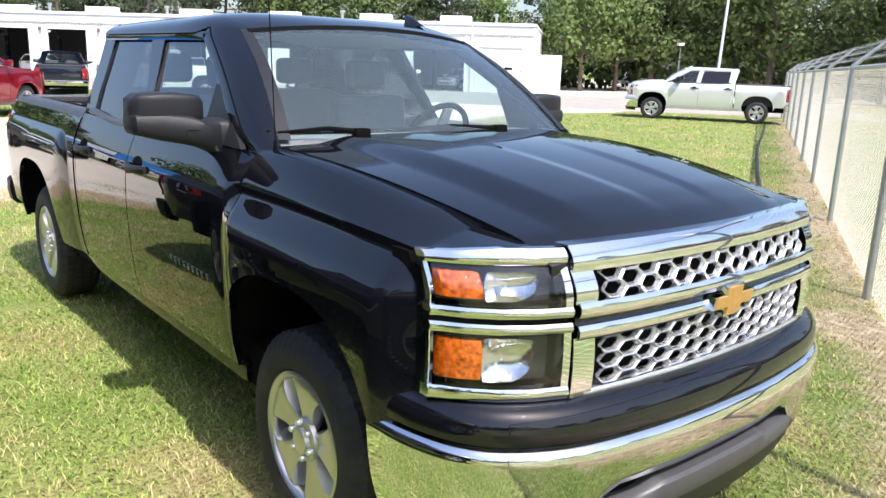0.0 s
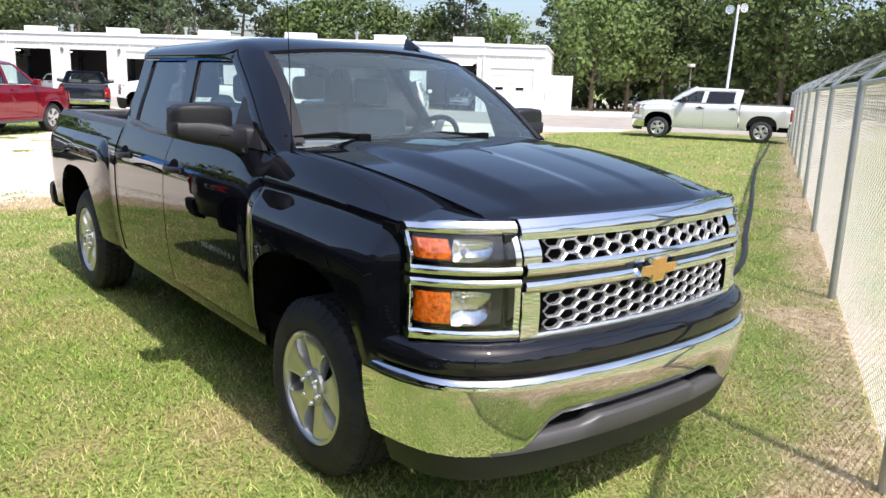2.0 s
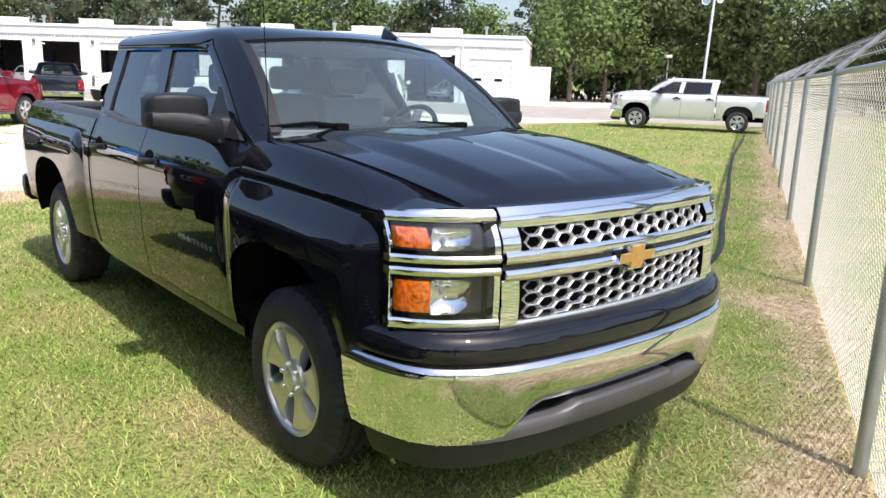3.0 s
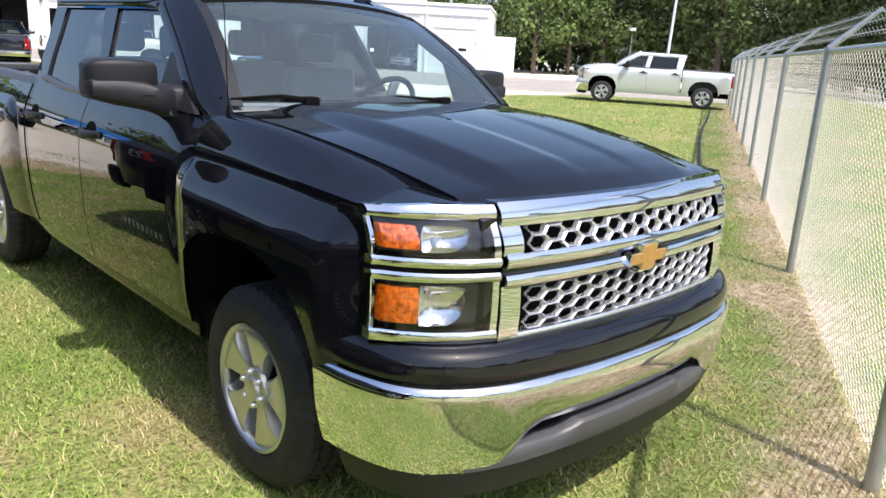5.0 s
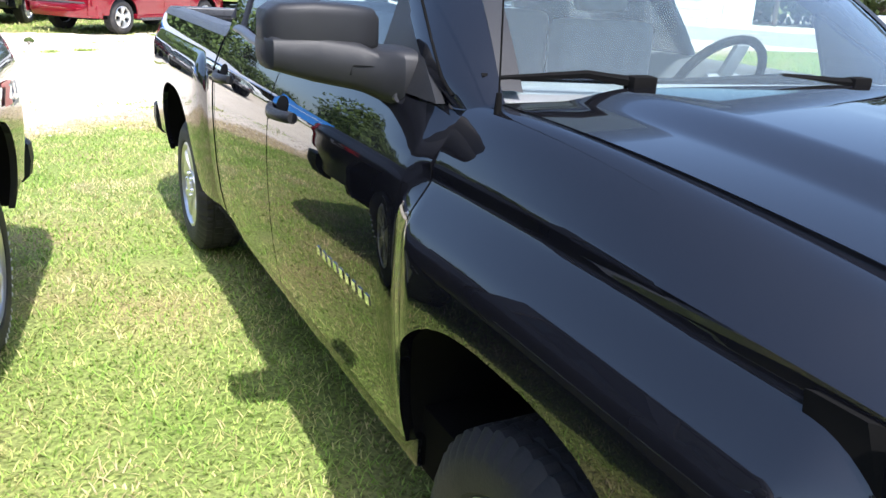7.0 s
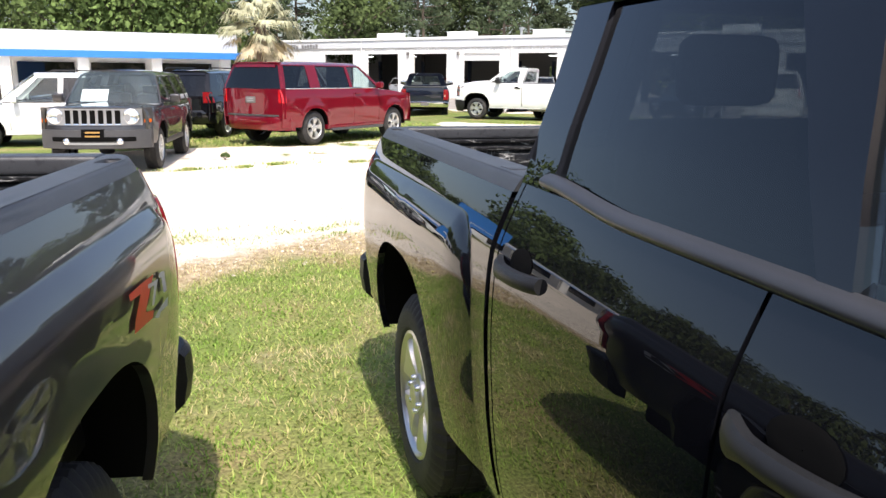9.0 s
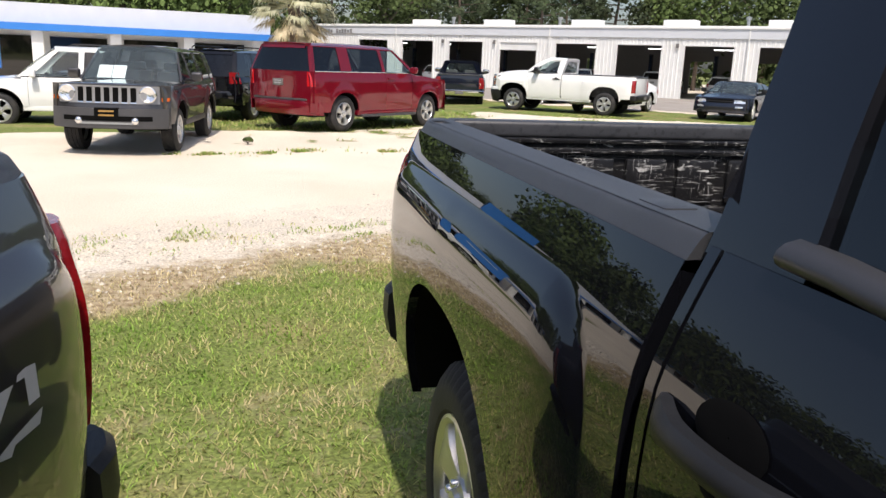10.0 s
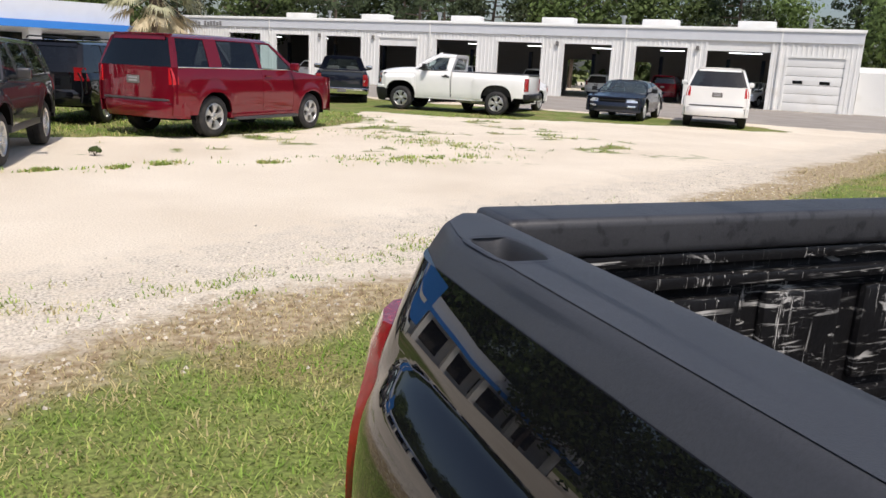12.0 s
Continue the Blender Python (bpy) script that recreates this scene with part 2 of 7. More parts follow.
def tube(bm, points, radius, n=8, close=True):
    """A round bar along points; radius may be a list."""
    pts = [Vector(p) for p in points]
    rows = []
    for i, p in enumerate(pts):
        way = (pts[min(i + 1, len(pts) - 1)] - pts[max(i - 1, 0)]).normalized()
        side = way.orthogonal().normalized() if i == 0 else (side - way * side.dot(way)).normalized()
        up = way.cross(side)
        r = radius[i] if isinstance(radius, (list, tuple)) else radius
        rows.append([p + r * (math.cos(a) * side + math.sin(a) * up) for a in (2 * math.pi * k / n for k in range(n))])
    vs = grid(bm, rows, wrap=True)
    if close:
        bm.faces.new(vs[0][::-1])
        bm.faces.new(vs[-1])


def lathe(bm, prof, axis_x, n=40, centre=(0, 0, 0), s=1):
    """Turns (radius, x) pairs about the x axis."""
    c = Vector(centre)
    rows = [[c + Vector((s * x, r * math.cos(a), r * math.sin(a))) for a in (2 * math.pi * k / n for k in range(n))] for r, x in prof]
    return grid(bm, rows, wrap=True)


def smooth_at(a, b, x):
    t = min(1.0, max(0.0, (x - a) / (b - a)))
    return t * t * (3 - 2 * t)


def lerp_table(xs, ys, x):
    return float(np.interp(x, xs, ys))


def curve_points(ctrl, n):
    """A smooth line through control points (Catmull-Rom)."""
    p = [Vector(c) for c in ctrl]
    p = [2 * p[0] - p[1], *p, 2 * p[-1] - p[-2]]
    out = []
    for i in range(n + 1):
        u = i / n * (len(p) - 3)
        k = min(int(u), len(p) - 4)
        f = u - k
        a, b, c, d = p[k : k + 4]
        out.append(0.5 * ((2 * b) + (c - a) * f + (2 * a - 5 * b + 4 * c - d) * f * f + (3 * b - a - 3 * c + d) * f**3))
    return out


def grass_material():
    m = bpy.data.materials.new("grass_blades")
    m.use_nodes = True
    t = m.node_tree
    t.nodes.remove(t.nodes["Principled BSDF"])
    co, n1, geo, ramp, hs, rng_ = (t.nodes.new(k) for k in ("ShaderNodeTexCoord", "ShaderNodeTexNoise", "ShaderNodeNewGeometry", "ShaderNodeValToRGB", "ShaderNodeHueSaturation", "ShaderNodeMapRange"))
    n1.inputs["Scale"].default_value, n1.inputs["Detail"].default_value = 2.6, 6
    add = t.nodes.new("ShaderNodeMath")
    add.operation = "MULTIPLY_ADD"
    add.inputs[1].default_value = 0.34
    att, add2 = t.nodes.new("ShaderNodeAttribute"), t.nodes.new("ShaderNodeMath")
    att.attribute_name = "dry"
    add2.operation = "MULTIPLY_ADD"
    add2.inputs[1].default_value = 0.45
    t.links.new(att.outputs["Fac"], add2.inputs[0])
    t.links.new(add.outputs[0], add2.inputs[2])
    t.links.new(co.outputs["Object"], n1.inputs["Vector"])
    t.links.new(geo.outputs["Random Per Island"], add.inputs[0])
    t.links.new(n1.outputs[0], add.inputs[2])
    while len(ramp.color_ramp.elements) < 4:
        ramp.color_ramp.elements.new(0.5)
    for e, (at, col) in zip(ramp.color_ramp.elements, ((0.42, (0.20, 0.345, 0.06)), (0.66, (0.36, 0.475, 0.125)), (0.80, (0.52, 0.49, 0.21)), (0.93, (0.6, 0.51, 0.3)))):
        e.position, e.color = at, (*col, 1)
    t.links.new(add2.outputs[0], ramp.inputs[0])
    df, tl, mx = (t.nodes.new(k) for k in ("ShaderNodeBsdfDiffuse", "ShaderNodeBsdfTranslucent", "ShaderNodeMixShader"))
    mx.inputs[0].default_value = 0.4
    vary = t.nodes.new("ShaderNodeMath")
    vary.operation = "FRACT"
    times = t.nodes.new("ShaderNodeMath")
    times.operation, times.inputs[1].default_value = "MULTIPLY", 37.0
    t.links.new(geo.outputs["Random Per Island"], times.inputs[0])
    t.links.new(times.outputs[0], vary.inputs[0])
    rng_.inputs["To Min"].default_value, rng_.inputs["To Max"].default_value = 0.58, 1.3
    t.links.new(vary.outputs[0], rng_.inputs[0])
    t.links.new(rng_.outputs[0], hs.inputs["Value"])
    t.links.new(ramp.outputs[0], hs.inputs["Color"])
    t.links.new(hs.outputs[0], df.inputs[0])
    t.links.new(hs.outputs[0], tl.inputs[0])
    t.links.new(df.outputs[0], mx.inputs[1])
    t.links.new(tl.outputs[0], mx.inputs[2])
    t.links.new(mx.outputs[0], t.nodes["Material Output"].inputs[0])
    return m


GRASSBLADE = grass_material()


# ---- vehicles ----
BODY_Z = [0.42, 0.50, 0.60, 0.75, 0.90, 1.00, 1.08, 1.14, 1.19, 1.22, 1.26, 1.30, 1.34, 1.38, 1.42]
BODY_X = [0.915, 0.945, 0.968, 0.985, 0.994, 0.996, 0.994, 0.990, 0.983, 0.975, 0.960, 0.943, 0.925, 0.906, 0.888]
GREEN_Z = [1.34, 1.39, 1.42, 1.50, 1.60, 1.70, 1.81, 1.86]
GREEN_X = [0.916, 0.898, 0.886, 0.858, 0.815, 0.775, 0.732, 0.69]
ARCH = 0.53


def flare(y, z, wb):
    """How far the wheel flares stand out: a ledge on top that softens down their ends."""
    out = 0.0
    for lo, hi, top, r, amp, deep in ((-0.66, 0.55, 1.214 - 0.03 * max(0.0, 0.2 - y) ** 1.5, 0.11, 0.074, 0.155), (wb - 0.85, wb + 0.95, 1.238, 0.21, 0.036, 0.15)):
        qy, qz = abs(y - (lo + hi) / 2) - (hi - lo) / 2 + r, z - top + r
        d = math.hypot(max(qy, 0), max(qz, 0)) + min(max(qy, qz), 0) - r
        if y > wb:
            deep = 0.13 + 0.15 * smooth_at(wb, wb + 0.6, y) * smooth_at(1.2, 1.05, z)
        t = min(1.0, max(0.0, -d / (deep + (0.3 if wb - 1.2 < y < wb else 0.0) * smooth_at(1.15, 0.85, z))))
        if lo < 0:
            out = max(out, amp * (min(1.0, 1.28 * t) if t < 0.6 else 0.768 + 0.232 * math.sin((t - 0.6) / 0.4 * math.pi / 2)))
        else:
            out = max(out, amp * (1 - (1 - t) ** 2.5))
    return out


def side_x(y, z, wb):
    x = lerp_table(BODY_Z, BODY_X, z) - 0.004
    f = smooth_at(0.57, 0.45, y)
    if z > 1.19 and f:
        x += f * (0.979 - 0.06 * (z - 1.19) - x)
    x -= 0.034 * f
    w = smooth_at(0.64, 0.47, y) * smooth_at(1.225, 1.27, z) if y > 0.466 else 0.0
    if w:
        x += w * (0.952 - 0.78 * max(0.0, z - 1.248) - x)
    if y < -0.3:
        x -= 0.03 * (-0.3 - y) ** 2
    if y > wb + 0.6:
        x -= 0.07 * (y - wb - 0.6) ** 2 + (0.066 + 0.006 * smooth_at(1.14, 1.26, z)) * smooth_at(wb + 0.84, wb + 1.02, y) ** 2
    return x + flare(y, z, wb)


def arch_z(y, wb):
    z = 0.50
    if y < -ARCH:
        z = 0.70
    if y > wb + ARCH:
        z = 0.60
    for c in (0, wb):
        d = abs(y - c) / ARCH
        if d < 1:
            z = max(z, 0.42 + 0.565 * (1 - d**2.7) ** (1 / 2.7))
    return z


def stations(y0, y1, wb, n=14):
    ys = set(np.linspace(y0, y1, n).round(4).tolist())
    for c in (0, wb):
        for k in range(-14, 15):
            y = c + ARCH * 0.9995 * math.sin(k / 14 * math.pi / 2)
            if y0 < y < y1:
                ys.add(round(y, 4))
    for lo, hi in ((-0.66, 0.55), (wb - 0.85, wb + 0.95)):
        for d in (0, 0.004, 0.01, 0.018, 0.028, 0.04, 0.055, 0.07, 0.09, 0.11, 0.13, 0.16, 0.19, 0.23, 0.28):
            for y in (lo + d, hi - d):
                if y0 < y < y1:
                    ys.add(round(y, 4))
    return sorted(ys)


SEAM_Z = lambda y: 1.232 + 0.157 * (1 - max(0.0, (0.45 - y) / 1.30) ** 2.0)
SEAM_X = lambda y: 0.825 - 0.085 * max(0.0, 0.35 - y) ** 1.5
CREST = lambda y: 1.214 - 0.03 * max(0.0, 0.2 - y) ** 1.5
FEND_TOP = lambda y: min(CREST(y) + 0.034, SEAM_Z(y) - 0.03)
LOW_LEVELS = [k / 9 for k in range(9)]
HIGH_LEVELS = [1.06, 1.08, 1.10, 1.12, 1.135, 1.15, 1.165, 1.18, 1.19, 1.20, 1.208, 1.216, 1.223, 1.229, 1.234, 1.239, 1.245, 1.252, 1.262, 1.275, 1.30, 1.33, 1.36, 1.39, 1.42]


def sheared(p):
    """Leans the fender's front end back above the lamp."""
    return p + Vector((0, 0.05 * smooth_at(1.1, 1.26, p.z) * max(0.0, (-0.5 - p.y) / 0.2), 0))


def over_ctrl(a, c, s):
    """The control point of the fender's upper slope: nearly straight, with a soft crown."""
    rise = max(0.0, c.z - a.z)
    return a.lerp(c, 0.64) + Vector((s * 0.15 * rise, 0, 0.33 * rise))


def side_panel(s, y0, y1, wb, top, over=False):
    """One outer body panel between two y, from the sill or the wheel arch to top(y); over: rolls in to the bonnet's seam."""
    bm = bmesh.new()
    rows = []
    for y in stations(y0, y1, wb):
        zb, zt = arch_z(y, wb), top(y)
        zs = [zb + (1.06 - zb) * k for k in LOW_LEVELS] + [z for z in HIGH_LEVELS if z < zt - 0.006] + [zt] * sum(z >= zt - 0.006 for z in HIGH_LEVELS) + [zt]
        col = [Vector((s * side_x(y, z, wb), y, z)) for z in zs]
        if over:
            a, c = col[-1], Vector((s * SEAM_X(y), y, SEAM_Z(y)))
            b = over_ctrl(a, c, s)
            col += [(1 - t) ** 2 * a + 2 * t * (1 - t) * b + t * t * c for t in (0.06, 0.15, 0.3, 0.45, 0.6, 0.72, 0.82, 0.9, 0.96, 1.0)]
        if over:
            col = [sheared(p) for p in col]
        rows.append(col)
    grid(bm, rows)
    bmesh.ops.remove_doubles(bm, verts=bm.verts, dist=0.0004)
    flange(bm, (-s * 0.03, 0, 0))
    return bm


def wheel(parent, s, x, y, radius=0.395, rim=0.243, style=0, metal=None, n=5, width=0.26, seg=144):
    """A tyre with tread blocks, a rim with spokes, a hub cap and nuts."""
    metal = metal or ALLOY
    hub = empty("wheel", pose(s * x, y, radius))
    hub.parent = parent
    w = width
    bm = bmesh.new()
    prof = [(rim - 0.005, -0.02, 0), (rim + 0.02, 0.006, 0), (rim + 0.05, 0.012, 0), (radius - 0.07, 0.010, 0), (radius - 0.055, 0.008, 1), (radius - 0.03, -0.006, 1), (radius - 0.012, -0.022, 1), (radius - 0.002, -0.03, 1), (radius, -0.062, 1), (radius - 0.012, -0.064, 0), (radius - 0.012, -0.074, 0), (radius, -0.076, 2), (radius, -0.118, 2), (radius - 0.012, -0.12, 0), (radius - 0.012, -0.132, 0), (radius, -0.134, 1), (radius, -0.176, 1), (radius - 0.012, -0.178, 0), (radius - 0.012, -0.188, 0), (radius, -0.19, 2), (radius - 0.002, -0.222, 2), (radius - 0.03, -w + 0.01, 0), (rim + 0.06, -w - 0.01, 0), (rim, -w, 0)]
    rows = []
    for r, x_, kind in prof:
        row = []
        for k in range(seg):
            a = 2 * math.pi * k / seg
            cut_ = kind and (k + (1 if kind == 2 else 0)) % 3 == 0
            rr = r - (0.010 if cut_ else 0.0)
            row.append(Vector((s * x_, rr * math.cos(a), rr * math.sin(a))))
        rows.append(row)
    grid(bm, rows, wrap=True)
    part("tyre", bm, RUBBER, hub, smooth=28)
    bm = bmesh.new()
    lathe(bm, [(rim - 0.012, -0.2), (rim - 0.015, -0.05), (rim - 0.02, -0.03), (rim - 0.012, -0.004), (rim - 0.002, 0.004), (rim + 0.008, 0.0), (rim + 0.006, -0.02)], True, 48, s=s)
    part("rim", bm, metal, hub)
    bm = bmesh.new()
    lathe(bm, [(0.001, -0.10), (0.15, -0.10), (0.155, -0.12), (rim - 0.018, -0.15)], True, 32, s=s)
    part("brake", bm, DARK, hub)
    for k in range(n):
        bm = bmesh.new()
        half = 2 * math.pi / n
        rows = []
        for r, wd, x0 in ((0.04, 0.46, -0.02), (0.085, 0.385, -0.024), (0.125, 0.315, -0.016), (0.165, 0.315, -0.01), (0.2, 0.345, -0.008), (rim - 0.022, 0.385, -0.010), (rim - 0.010, 0.41, -0.016)):
            row = []
            for u, d in ((-1.1, -0.06), (-1.03, -0.03), (-0.92, 0.0), (-0.7, 0.004), (-0.25, -0.001), (0.25, -0.001), (0.7, 0.004), (0.92, 0.0), (1.03, -0.03), (1.1, -0.06)):
                a = u * half * wd * (1.0 if style == 0 else 0.8)
                row.append(Vector((s * (x0 + d), r * math.sin(a), r * math.cos(a))))
            rows.append(row)
        grid(bm, rows)
        ob = part("spoke", bm, metal, hub)
        ob.matrix_basis = Matrix.Rotation(half * (k + 0.12), 4, "X")
    bm = bmesh.new()
    lathe(bm, [(0.085, -0.03), (0.08, -0.014), (0.05, -0.01), (0.045, 0.004), (0.03, 0.008), (0.001, 0.009)], True, 32, s=s)
    part("hub_cap", bm, metal, hub)
    for k in range(6):
        bm = bmesh.new()
        a = 2 * math.pi * (k + 0.3) / 6
        lathe(bm, [(0.013, -0.03), (0.013, 0.003), (0.009, 0.008), (0.0005, 0.008)], True, 8, (0, 0.066 * math.cos(a), 0.066 * math.sin(a)), s)
        part("nut", bm, GRILLE_SILVER, hub)
    return hub


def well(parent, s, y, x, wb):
    """The liner above a wheel, with the arch's shade in its near-black colour."""
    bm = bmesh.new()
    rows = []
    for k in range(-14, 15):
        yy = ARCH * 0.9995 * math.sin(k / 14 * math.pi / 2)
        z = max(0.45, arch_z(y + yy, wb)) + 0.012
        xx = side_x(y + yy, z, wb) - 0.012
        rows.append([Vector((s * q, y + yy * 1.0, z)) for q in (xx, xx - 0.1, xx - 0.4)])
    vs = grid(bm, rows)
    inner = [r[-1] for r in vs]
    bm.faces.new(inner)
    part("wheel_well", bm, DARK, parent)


FRONT_X = [0.0, 0.2, 0.4, 0.55, 0.65, 0.75, 0.83, 0.90, 0.955]
FRONT_Y = [-1.0, -0.995, -0.98, -0.962, -0.945, -0.905, -0.855, -0.79, -0.715]


def front_y(x, z=1.0):
    return lerp_table(FRONT_X, FRONT_Y, abs(x)) + 0.05 * smooth_at(1.1, 1.26, z)


def front_strip(bm, x0, x1, z0, z1, out=0.0, bulge=0.008, nx=12, depth=0.03, nz=4):
    """A strip that follows the nose in plan, rounded across its height. z0 and z1 may be functions of x."""
    rows = []
    for i in range(nx + 1):
        x = x0 + (x1 - x0) * i / nx
        a, b = (z(x) if callable(z) else z for z in (z0, z1))
        row = [Vector((x, front_y(x, a) - out + depth, a))]
        for k in range(nz + 1):
            v = k / nz
            z = a + (b - a) * v
            row.append(Vector((x, front_y(x, z) - out - bulge * (1 - (2 * v - 1) ** 2), z)))
        row.append(Vector((x, front_y(x, b) - out + depth, b)))
        rows.append(row)
    vs = grid(bm, rows)
    for r in (vs[0], vs[-1]):
        bm.faces.new(r)


def strip_part(name, material, parent, label, *args, **kw):
    bm = bmesh.new()
    front_strip(bm, *args, **kw)
    return part(name, bm, material, parent, label)


def honeycomb(parent, z0, z1, half, wide=0.048, tall=0.046, out=0.0):
    """A grille insert of open hexagons, flat on top, in staggered columns."""
    bm = bmesh.new()
    cols = int(half / (1.5 * wide))
    for c in range(-cols, cols + 1):
        x = c * 1.5 * wide
        z = z0 + (tall / 2 if c % 2 else 0)
        while z <= z1 + tall * 0.45:
            rings = []
            for scale, d in ((1.0, 0.003), (0.965, -0.006), (0.86, -0.003), (0.78, 0.014)):
                ring = []
                for ux, uz in ((-1, 0), (-0.5, 0.5), (0.5, 0.5), (1, 0), (0.5, -0.5), (-0.5, -0.5)):
                    px, pz = x + ux * wide * scale, z + uz * tall * scale
                    px, pz = max(-half - 0.01, min(half + 0.01, px)), max(z0 - 0.004, min(z1 + 0.004, pz))
                    ring.append(Vector((px, front_y(px, pz) - out + d, pz)))
                rings.append(ring)
            grid(bm, rings, wrap=True)
            z += tall
    bmesh.ops.remove_doubles(bm, verts=bm.verts, dist=0.0006)
    bmesh.ops.dissolve_degenerate(bm, dist=0.0005, edges=bm.edges)
    return part("grille_mesh", bm, GRILLE_SILVER, parent, "silver honeycomb grille insert", smooth=25)


BUMPER = [(-1.0, -0.50), (-0.985, -0.66), (-0.93, -0.82), (-0.82, -0.935), (-0.62, -1.02), (-0.3, -1.065), (0, -1.075), (0.3, -1.065), (0.62, -1.02), (0.82, -0.935), (0.93, -0.82), (0.985, -0.66), (1.0, -0.50)]


def bumper_sweep(prof, n=48, start=0.0, end=1.0):
    """Sweeps (inset, z) pairs round the front bumper's line; prof(x) gives the pairs at that x."""
    bm = bmesh.new()
    line = curve_points([(x, y, 0) for x, y in BUMPER], n)
    rows = []
    for i, p in enumerate(line):
        if not start * n <= i <= end * n:
            continue
        way = (line[min(i + 1, n)] - line[max(i - 1, 0)]).normalized()
        inward = Vector((-way.y, way.x, 0))
        rows.append([p + inward * o + Vector((0, 0, z)) for o, z in prof(p.x)])
    vs = grid(bm, rows)
    for r in (vs[0], vs[-1]):
        bm.faces.new(r)
    return bm


def pane(f, nu=8, nv=5):
    bm = bmesh.new()
    grid(bm, [[f(i / nu, k / nv) for k in range(nv + 1)] for i in range(nu + 1)])
    return bm


def nose(car, body, trim, fancy):
    """Lamps, grille, emblem and bumper of a pickup."""
    for s in (-1, 1):
        lamp = empty("headlight")
        lamp.parent = car
        e = lambda a, b: (s * a, s * b)
        # near-black sheet behind the lamp parts, shade put into its colour
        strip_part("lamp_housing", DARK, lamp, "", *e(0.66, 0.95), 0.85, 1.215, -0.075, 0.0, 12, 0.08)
        strip_part("chrome_top", CHROME, lamp, "chrome top trim", *e(0.652, 0.958), lambda x: 1.205, lambda x: 1.248 - 0.012 * smooth_at(0.8, 0.95, abs(x)), 0.004, 0.012, 14)
        for z0, z1 in ((1.066, 1.094), (1.022, 1.05)):
            strip_part("chrome_bar", CHROME, lamp, "chrome bar", *e(0.652, 0.962), z0, z1, 0.004, 0.007, 14)
        strip_part("chrome_base", CHROME, lamp, "chrome base trim", *e(0.652, 0.962), 0.832, 0.868, 0.004, 0.007, 14)
        # the shade between the bars is a near-black strip
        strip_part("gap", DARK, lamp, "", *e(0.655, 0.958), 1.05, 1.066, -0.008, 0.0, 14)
        for z0, z1 in ((1.094, 1.205), (0.868, 1.022)):
            strip_part("inner_trim", CHROME, lamp, "", *e(0.652, 0.672), z0, z1, 0.004, 0.002, 2)
            strip_part("outer_trim", CHROME, lamp, "", *e(0.95, 0.96), z0, z1, 0.003, 0.002, 2, 0.012)
            zz0, zz1 = z0 + 0.008, z1 - 0.008
            strip_part("turn_signal", AMBER, lamp, "amber turn signal lens", *e(0.862, 0.934), zz0 + 0.016, zz1 - 0.012, -0.004, 0.006, 8)
            bm = bmesh.new()
            rows = []
            for k in range(15):
                u = k / 14
                x = 0.738 + 0.114 * u
                reach = (1 - (1 - min(1.0, u / 0.55)) ** 2) ** 0.5 if u < 0.55 else 1.0
                top_, foot = zz1 - 0.006 - 0.012 * (1 - reach), zz0 + 0.008 + (zz1 - zz0) * 0.62 * (1 - reach)
                rows.append([Vector((s * x, front_y(x) + 0.012 + 0.040 * (4 * v * (1 - v)) ** 0.7 * math.sin(math.pi * (0.06 + 0.88 * u)) ** 0.7 + 0.0015 * (k % 2), foot + (top_ - foot) * v)) for v in (0, 0.08, 0.2, 0.35, 0.5, 0.65, 0.8, 0.92, 1)])
            grid(bm, rows)
            part("reflector", bm, HEADBOWL, lamp, "bright reflector bowl")
            bm = bmesh.new()
            c = Vector((s * 0.81, front_y(0.81) + 0.004, (zz0 + zz1) / 2))
            bmesh.ops.create_uvsphere(bm, u_segments=14, v_segments=8, radius=0.006, matrix=Matrix.Translation(c + Vector((0, 0.02, 0))))
            part("bulb", bm, HEADBOWL, lamp)
            strip_part("dark_bezel", PLASTIC, lamp, "", *e(0.674, 0.942), zz0, zz1, -0.056, 0.002, 12, 0.02)
            strip_part("lens", LENS, lamp, "clear lens", *e(0.668, 0.945), zz0 - 0.004, zz1 + 0.004, 0.002, 0.002, 10, 0.004).visible_shadow = False
    gr = empty("grille")
    gr.parent = car
    # near-black sheet behind the mesh paints the grille's inner shade
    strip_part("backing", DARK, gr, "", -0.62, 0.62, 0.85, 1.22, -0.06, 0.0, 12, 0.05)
    strip_part("top_bar", CHROME, gr, "broad chrome top bar", -0.645, 0.645, 1.185, 1.255, 0.012, 0.014, 24, 0.05)
    strip_part("mid_bar_upper", CHROME, gr, "chrome bar", -0.64, 0.64, 1.062, 1.105, 0.014, 0.008, 24, 0.05)
    strip_part("mid_bar_lower", CHROME, gr, "chrome bar", -0.64, 0.64, 1.0, 1.04, 0.014, 0.008, 24, 0.05)
    strip_part("mid_gap", body, gr, "", -0.64, 0.64, 1.04, 1.062, 0.0, 0.0, 24, 0.03)
    strip_part("base_bar", GRILLE_SILVER, gr, "", -0.6, 0.6, 0.828, 0.848, 0.006, 0.004, 24, 0.05)
    for s in (-1, 1):
        for z0, z1 in ((1.1, 1.19), (0.83, 1.005)):
            strip_part("side_bar", CHROME, gr, "chrome end trim", s * 0.575, s * 0.648, z0, z1, 0.008, 0.006, 3, 0.05)
    honeycomb(gr, 1.105, 1.185, 0.565)
    honeycomb(gr, 0.853, 0.995, 0.565)
    badge = empty("badge")
    badge.parent = car
